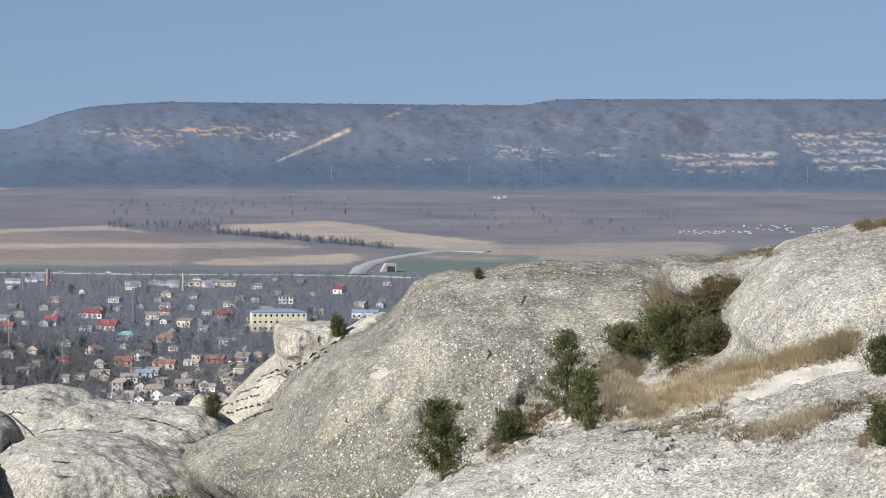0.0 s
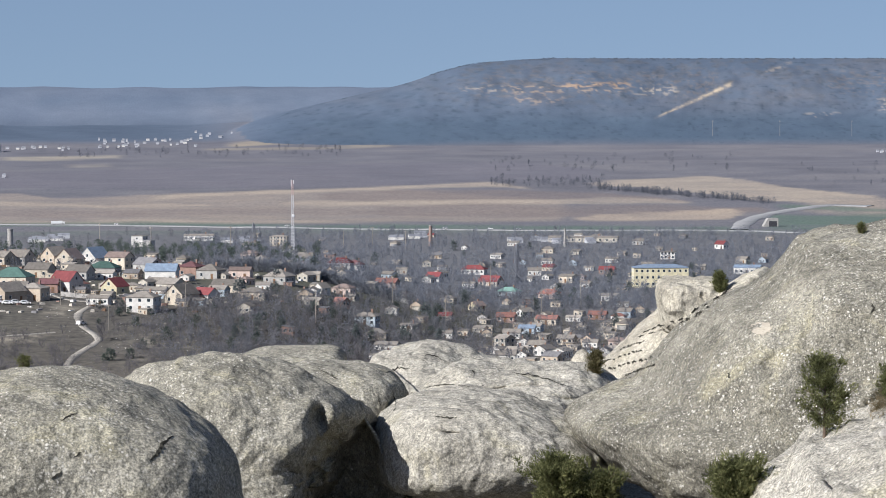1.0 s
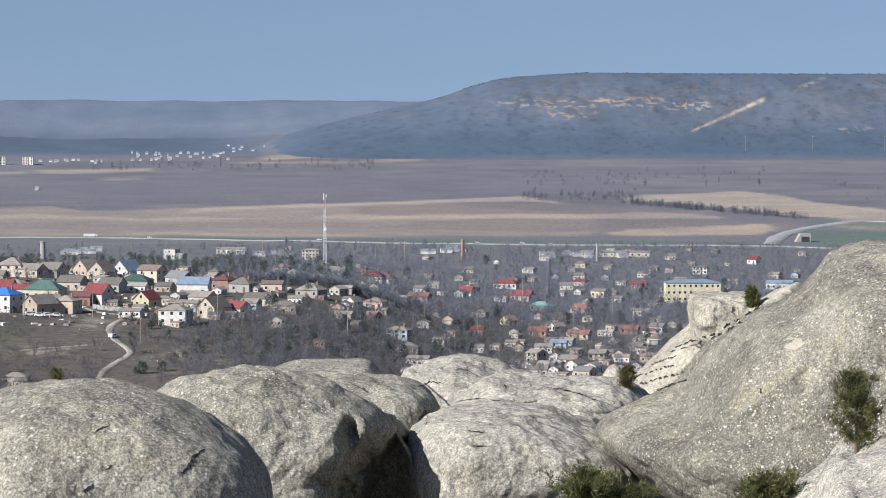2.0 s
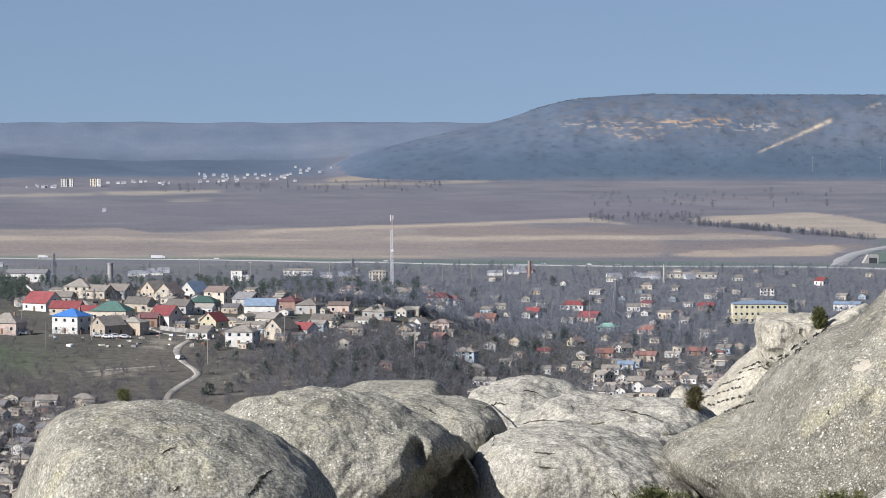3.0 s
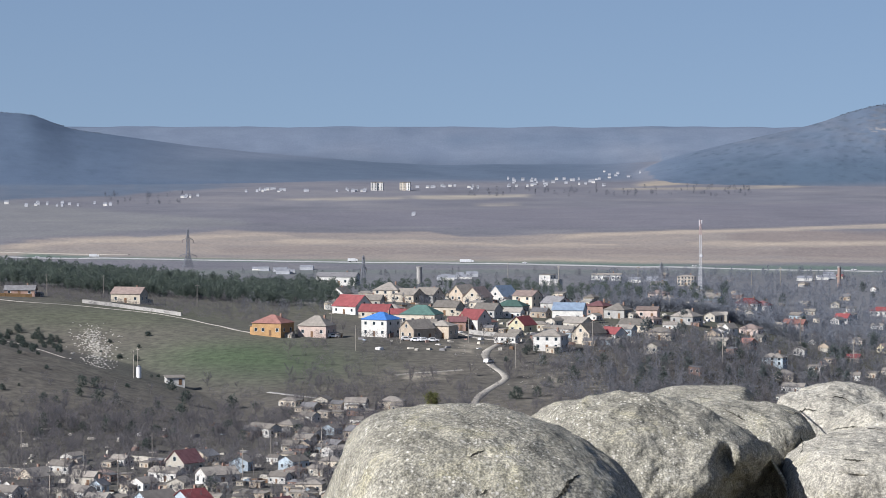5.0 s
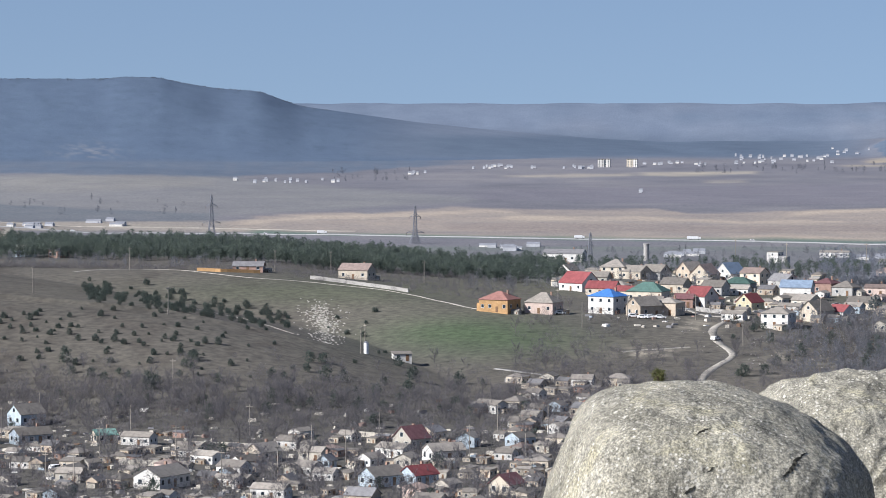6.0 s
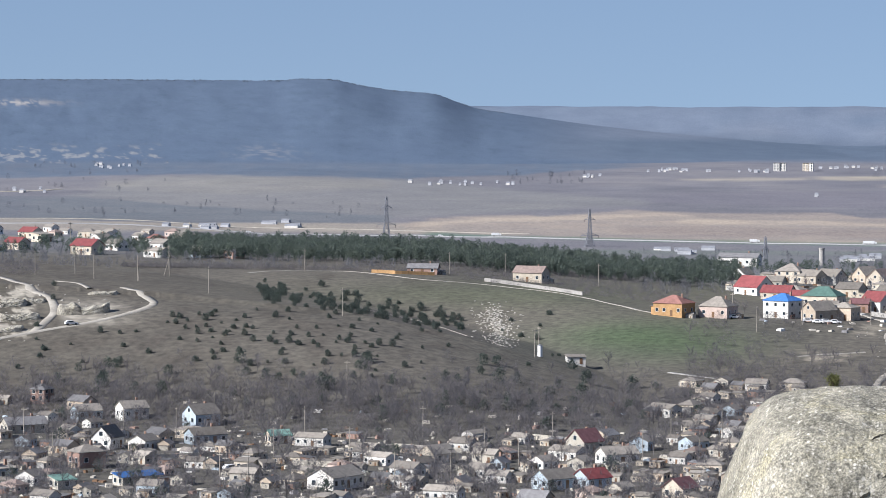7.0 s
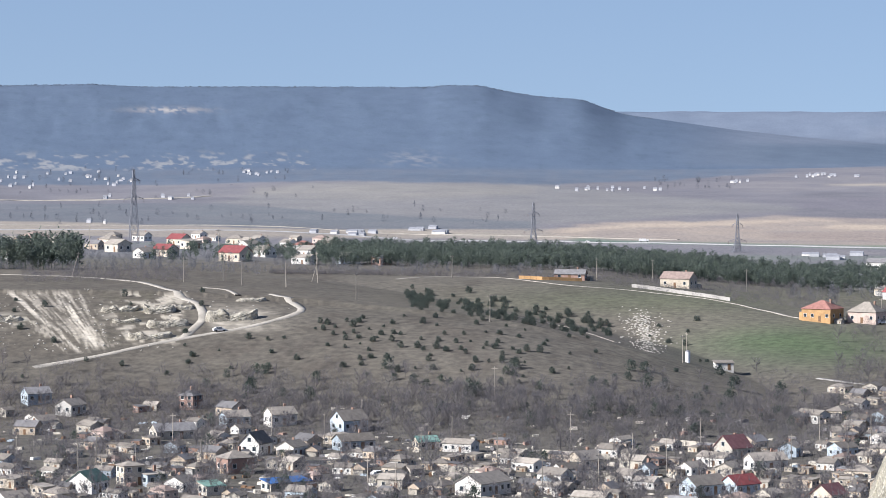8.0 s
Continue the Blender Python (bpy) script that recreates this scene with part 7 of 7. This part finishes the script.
# trees in rows and clumps on the plain
p = []
for k in range(260):
    t = g.random()
    w, d = 2740 + 320 * t + g.normal() * 6, 193 + 26 * t + g.normal() * 1.2
    p.append(tuple(spot(w - 1967, d, 2700, 4600)))
for w0, w1, d0, d1, n in ((2560, 2760, 176, 190, 90), (2560, 3000, 135, 165, 60), (-100, 900, 178, 210, 70), (-100, 560, 112, 165, 80), (1150, 1300, 130, 150, 30), (1800, 2300, 118, 135, 90), (3100, 3600, 150, 190, 50)):
    for k in range(n):
        p.append(tuple(spot(g.uniform(w0, w1) - 1967, g.uniform(d0, d1), 2700, 4600)))
spread_copies("plain_trees", LIGHT, p, g.uniform(0.4, 0.9, len(p)), HAZY_WOOD_M, "leafless trees and scrub on the plain", "trees")
# low woods along the brows of the table hills, which roughen the skyline
p = []
for k in range(2600):
    w = g.uniform(-300, 1150) if k % 2 else g.uniform(2450, 4100)
    r = g.uniform(4395, 4450)
    p.append((*xy(w - 1967, r), float(land(w - 1967, r)) - 0.5))
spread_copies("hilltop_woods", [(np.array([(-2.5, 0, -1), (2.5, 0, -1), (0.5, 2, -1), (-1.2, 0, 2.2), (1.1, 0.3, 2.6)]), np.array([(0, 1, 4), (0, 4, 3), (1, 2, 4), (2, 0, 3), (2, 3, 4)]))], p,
              g.uniform(0.25, 0.65, len(p)), HAZY_PINE_M, "low dark woods along the hilltops", "trees")


# ---- plants on the near rocks ----
bpy.context.view_layer.update()
DEPS = bpy.context.evaluated_depsgraph_get()


def on_rock(w, d):
    """Where the line of sight at that bearing and drop first meets the rocks."""
    b = (w - 1967) / UNIT
    way = Vector((math.sin(b), math.cos(b), -d / UNIT)).normalized()
    hit, place, normal, _, ob, _ = scene.ray_cast(DEPS, Vector(EYE), way)
    return (place, (place - Vector(EYE)).length) if hit else (Vector(EYE) + way * 90, 90)


def near_juniper(w, d, tall, wide, label, seed, shape="cone", leaf=0.055, clumps=420, base=0.1, name="juniper", needles=None):
    """tall, wide: in bearing units at its range."""
    p, r = on_rock(w, d)
    r = min(r, 140)
    h, wd = tall * r / UNIT, wide * r / UNIT
    ob = tagged(new(name), label, "shrub")
    if shape == "cone":
        leaves, wood = limb_crown(seed, h, wd * 1.3, 22, clumps // 12, leaf * 0.85, 0.06, 8)
    else:
        leaves, wood = limb_crown(seed, h, wd * 1.2, 50, clumps // 18, leaf * 0.95, -0.1, 8, 0.4)
    part("foliage", tri_mesh("foliage", *leaves, needles or JUNIPER_M), None, ob)
    part("trunk", tri_mesh("trunk", *wood[0], BARK_M), None, ob)
    tagged(part("branches", tri_mesh("branches", *pile(wood[1:]), BARK_M), None, ob), kind="stuff")
    ob.location = p
    return ob


near_juniper(3150, 632, 150, 92, "young green juniper on the bare rock", 101, leaf=0.05, clumps=430)
near_juniper(3372, 520, 165, 92, "ragged green juniper growing from the gully", 102, leaf=0.055, clumps=380)
near_juniper(3405, 540, 110, 74, "ragged green juniper beside another one", 103, leaf=0.05, clumps=260)
near_juniper(3480, 404, 46, 84, "low olive green juniper bush", 104, "round", 0.05, 300, 0.02)
near_juniper(3566, 420, 92, 130, "large dark green juniper bush in the gully", 105, "round", 0.06, 620, 0.02)
near_juniper(3626, 404, 52, 88, "browned juniper bush by the slope", 106, "round", 0.05, 300, 0.02, needles=BROWN_JUNIPER_M)
near_juniper(3270, 562, 52, 56, "small green juniper shrub in dry grass", 107, "round", 0.045, 170, 0.02)
near_juniper(3925, 432, 62, 60, "sparse green juniper on the slope", 108, "round", 0.045, 170, 0.02)
near_juniper(3930, 555, 66, 60, "sparse green juniper low on the slope", 109, "round", 0.045, 170, 0.02)
near_juniper(3214, 272, 18, 22, "tiny dark shrub on the rock crest", 110, "round", 0.03, 60, 0.02)
near_juniper(1737, 502, 16, 26, "tiny dark shrub on the boulder top", 111, "round", 0.03, 60, 0.02)
near_juniper(2678, 757, 84, 124, "dense green juniper bush between rocks", 112, "round", 0.06, 620, 0.02)
near_juniper(2755, 757, 50, 100, "low green juniper bush between rocks", 113, "round", 0.06, 360, 0.02)
near_juniper(2998, 757, 72, 134, "spreading green juniper bush on the rock", 114, "round", 0.06, 560, 0.02)
near_juniper(2966, 376, 36, 30, "dark shrub behind the rock outcrop", 115, "round", 0.08, 120, 0.02)
near_juniper(2746, 520, 40, 26, "brown shrub at the cliff edge", 116, "round", 0.06, 90, 0.02, needles=BROWN_JUNIPER_M)

# bare shrub with yellowish stems
p, r = on_rock(3555, 345)
shrub = tagged(new("bare_shrub"), "leafless yellowish shrub spreading its stems", "shrub")
g = np.random.default_rng(120)
stems, twigs = [], []
for _ in range(64):
    a, lean = g.uniform(0, 6.28), g.uniform(0.15, 1.15)
    h = g.uniform(0.6, 1.5) * (1.1 - 0.35 * lean)
    tip = np.array([math.cos(a) * lean, math.sin(a) * lean, h])
    stems.append(prism((0, 0, -0.2), tip, 0.01, 0.004))
    for _ in range(12):
        q = tip * g.uniform(0.45, 1.0)
        twigs.append(prism(q, q + g.normal(size=3) * 0.17 + np.array([0, 0, 0.12]), 0.006, 0.003))
STEM_M = leafy("yellow_stems", (0.25, 0.2, 0.11), (0.42, 0.34, 0.2))
for s in stems:
    part("stem", tri_mesh("stem", *s, STEM_M), None, shrub)
tagged(part("twigs", tri_mesh("twigs", *pile(twigs), STEM_M), None, shrub), kind="stuff")
shrub.location = p


def blades(seed, n=26, h=0.22, fan=0.3, wide=0.006):
    g = np.random.default_rng(seed)
    a = g.uniform(0, 6.28, n)
    o = np.stack([g.normal(size=n) * 0.06, g.normal(size=n) * 0.06, np.full(n, -0.05)], 1)
    tip = o + np.stack([np.cos(a) * fan * g.random(n) + 0.06, np.sin(a) * fan * g.random(n), h * g.uniform(0.5, 1.1, n)], 1)
    s = np.stack([-np.sin(a), np.cos(a), np.zeros(n)], 1) * wide
    v = np.stack([o - s, o + s, tip], 1).reshape(-1, 3)
    return v, np.arange(3 * n).reshape(-1, 3)


def rock_scatter(count, seed, *zones):
    g = np.random.default_rng(seed)
    out = []
    weight = np.array([z[-1] for z in zones], float)
    for _ in range(count):
        w0, d0, w1, d1, half, _ = zones[int(g.choice(len(zones), p=weight / weight.sum()))]
        t = g.random()
        place, r = on_rock(w0 + (w1 - w0) * t + g.normal() * half * 0.3, d0 + (d1 - d0) * t + g.normal() * half * 0.6)
        if r < 150:
            out.append(tuple(place))
    return out


g = np.random.default_rng(130)
p = rock_scatter(3400, 131, (3410, 470, 3500, 415, 34, 3), (3400, 500, 3500, 470, 26, 2), (3490, 505, 3700, 432, 26, 6), (3560, 470, 3690, 425, 14, 2), (3690, 432, 3880, 372, 15, 4), (3710, 545, 3830, 505, 12, 1))
spread_copies("dry_grass", [blades(s) for s in (1, 2, 3, 4)], p, g.uniform(0.6, 1.2, len(p)), STRAW_M, "tall bleached dry grass in the gully", "grass")
p = rock_scatter(1900, 132, (3470, 516, 3700, 448, 9, 1.2), (3700, 448, 3880, 388, 9, 0.8), (3630, 545, 3800, 528, 18, 1.5), (3240, 572, 3370, 500, 22, 4), (3420, 510, 3470, 500, 16, 1), (3540, 428, 3610, 408, 10, 1.5),
                 (3600, 312, 3662, 280, 26, 4), (3610, 240, 3735, 216, 7, 2), (3560, 440, 3620, 410, 10, 1), (3820, 500, 3940, 470, 12, 1.5), (3890, 560, 3935, 530, 12, 1), (3540, 540, 3660, 500, 18, 1.5))
spread_copies("dry_heath", [blades(s, 30, 0.11, 0.2, 0.007) for s in (5, 6, 7)], p, g.uniform(0.6, 1.5, len(p)), HEATH_M, "low brown heath and dead weeds", "weeds")
p = rock_scatter(40, 133, (3880, 178, 3960, 168, 6, 1))
spread_copies("brown_shrubs", [blades(s, 70, 0.3, 0.3, 0.007) for s in (8, 9)], p, g.uniform(0.6, 1.2, len(p)), HEATH_M, "brown dead shrubs on the rock crest", "weeds")
p = rock_scatter(1300, 134, (3480, 600, 3900, 520, 40, 2), (3300, 600, 3500, 600, 30, 1), (3750, 470, 3940, 430, 20, 1))
stones("pebbles", "small pale stones lying on the slope", p, g.uniform(0.012, 0.05, len(p)) , 9, STONE_M)


# ---- cracks and scars in the rocks ----
# dark colour that stands for the shade inside cracks, and for moss
CRACK_M = surface("crack_shade_moss", (0.06, 0.056, 0.045), 0.3, 6.0, 0.95)


def crack(line, width, parent):
    """A dark strip on the rock's face, painted for a crack's shade and moss; width in metres at its middle."""
    pts = np.array(line, float)
    s = np.linspace(0, len(pts) - 1, 9 * (len(pts) - 1) + 1)
    g = np.random.default_rng(len(line) * 7 + int(line[0][0]))
    w = np.interp(s, np.arange(len(pts)), pts[:, 0]) + g.normal(size=len(s)) * 0.8
    d = np.interp(s, np.arange(len(pts)), pts[:, 1]) + g.normal(size=len(s)) * 0.8
    c = []
    for a, b in zip(w, d):
        p, r = on_rock(a, b)
        c.append(np.array(p) * (1 - 0.02 / r) + np.array(EYE) * 0.02 / r)
    c = np.array(c)
    tan = np.gradient(c, axis=0)
    side = np.cross(tan, np.array([0, 1.0, 0]))
    side /= np.linalg.norm(side, axis=1)[:, None] + 1e-9
    half = (width / 2 * np.sin(np.linspace(0.05, 1, len(s)) * math.pi * 0.98) * g.uniform(0.6, 1.3, len(s)))[:, None]
    back = np.array([0, 0.12, 0])
    v = np.concatenate([c - side * half, c + side * half, c - side * half + back, c + side * half + back])
    n = len(s)
    f = [(i, i + 1, n + i + 1, n + i) for i in range(n - 1)] + [(i + 1, i, 2 * n + i, 2 * n + i + 1) for i in range(n - 1)] + [(n + i, n + i + 1, 3 * n + i + 1, 3 * n + i) for i in range(n - 1)]
    o = part("crack", mesh_of("crack", v - np.array(parent.location), f, CRACK_M), None, parent, "dark strip for a shaded, mossy crack")
    return o


A, B, LEDGE, MASS = ROCKS[0], ROCKS[1], ROCKS[6], [o for o in ROCKS if o.name == "rock_mass"][0]
crack([(1994, 629), (1978, 644), (1970, 658), (1955, 672)], 0.1, A)
crack([(1826, 586), (1812, 592), (1800, 598)], 0.05, A)
crack([(1834, 655), (1822, 664)], 0.04, A)
crack([(1800, 690), (1780, 702)], 0.06, A)
crack([(2462, 597), (2480, 600), (2500, 599)], 0.06, LEDGE)
crack([(3232, 395), (3236, 406), (3230, 414)], 0.06, MASS)
crack([(2980, 520), (2984, 530)], 0.06, MASS)
crack([(3300, 300), (3290, 320)], 0.05, MASS)
CLIFF = [o for o in ROCKS if o.name == "cliff"][0]
gs = np.random.default_rng(17)
for a, b, c, wide in (((2830, 449), (2912, 417), (2985, 372), 0.1), ((2822, 458), (2900, 430), (2960, 396), 0.08), ((2762, 500), (2796, 489), (2828, 480), 0.08),
                      ((2768, 513), (2810, 502), (2852, 492), 0.1), ((2798, 524), (2826, 514), (2852, 506), 0.08), ((2790, 478), (2812, 470), (2836, 462), 0.06)):
    t = 0.0
    while t < 1.9:
        ends = []
        for u in (t, min(2.0, t + gs.uniform(0.08, 0.2))):
            p0, p1, k = (a, b, u) if u < 1 else (b, c, u - 1)
            ends.append((p0[0] + (p1[0] - p0[0]) * k, p0[1] + (p1[1] - p0[1]) * k + gs.normal() * 1.2))
        crack(ends, wide * gs.uniform(0.6, 1.4), CLIFF)
        t += gs.uniform(0.14, 0.3)


def scar(w, d, hw, hd, parent, label, material):
    """A shallow flake where the crust has broken away; its ragged plate stands 2 cm proud of the face."""
    g = np.random.default_rng(int(w))
    n = 22
    v = [np.array(on_rock(w, d)[0])]
    for i in range(n):
        a = 2 * math.pi * i / n
        k = g.uniform(0.7, 1.15)
        v.append(np.array(on_rock(w + math.cos(a) * hw * k, d + math.sin(a) * hd * k)[0]))
    v = np.array(v)
    way = np.array(EYE) - v
    v = v + way / np.linalg.norm(way, axis=1)[:, None] * 0.03
    f = [(0, 1 + i, 1 + (i + 1) % n) for i in range(n)]
    part("flaked_scar", mesh_of("flaked_scar", v - np.array(parent.location), f, material, True), None, parent, label)


SCAR_M = surface("fresh_limestone", (0.47, 0.42, 0.34), 0.12, 1.5, 0.95, 0.4)
scar(3038, 440, 20, 13, MASS, "pale fresh flaked scar", SCAR_M)

# ---- stones that sit in the crumbling slope ----
def stone_mesh(seed):
    """A worn, flattish block of limestone."""
    g = np.random.default_rng(seed)
    bm = bmesh.new()
    bmesh.ops.create_cube(bm, size=1.0)
    for v in bm.verts:
        v.co = Vector((v.co.x * g.uniform(0.8, 1.5), v.co.y * g.uniform(0.7, 1.1), v.co.z * g.uniform(0.4, 0.7)))
    bmesh.ops.bevel(bm, geom=bm.edges[:], offset=0.12, segments=1, affect="EDGES")
    me = bpy.data.meshes.new("stone")
    bm.to_mesh(me)
    bm.free()
    me.materials.append(STONE_M)
    return me


SLOPES = [o for o in ROCKS if o.name.startswith("rock_slope")]
STONES = [stone_mesh(k) for k in range(5)]
gs = np.random.default_rng(141)
for ob, zones, count in ((SLOPES[1], ((3500, 3930, 500, 590), (3250, 3700, 560, 650)), 150), (SLOPES[0], ((3720, 3940, 250, 400),), 14)):
    for k in range(count):
        w0, w1, d0, d1 = zones[k % len(zones)]
        w = gs.uniform(w0, w1)
        place, r = on_rock(w, gs.uniform(d0, d1) - 0.12 * (w - w0))
        if r > 140:
            continue
        o = part("stone", STONES[k % 5], None, ob)
        size = gs.uniform(0.05, 0.16) * (1.7 if k % 11 == 0 else 1.0)
        o.matrix_basis = Matrix.Translation(place - ob.location) @ Matrix.Rotation(gs.uniform(0, 6.28), 4, "Z") @ Matrix.Rotation(gs.normal() * 0.25, 4, "X") @ Matrix.Diagonal((size, size, size, 1))
for ob, lines in ((ROCKS[4], ([(2372, 520), (2396, 510), (2420, 512)], [(2440, 486), (2462, 490), (2480, 500)])),
                  (ROCKS[5], ([(2440, 546), (2480, 540), (2530, 545)], [(2600, 520), (2650, 528), (2700, 545)], [(2528, 514), (2531, 522)])),
                  (ROCKS[3], ([(2255, 512), (2275, 522), (2290, 530)], [(2386, 556), (2392, 572), (2388, 588)], [(2360, 560), (2364, 580)]))):
    for line in lines:
        crack(line, 0.05, ob)
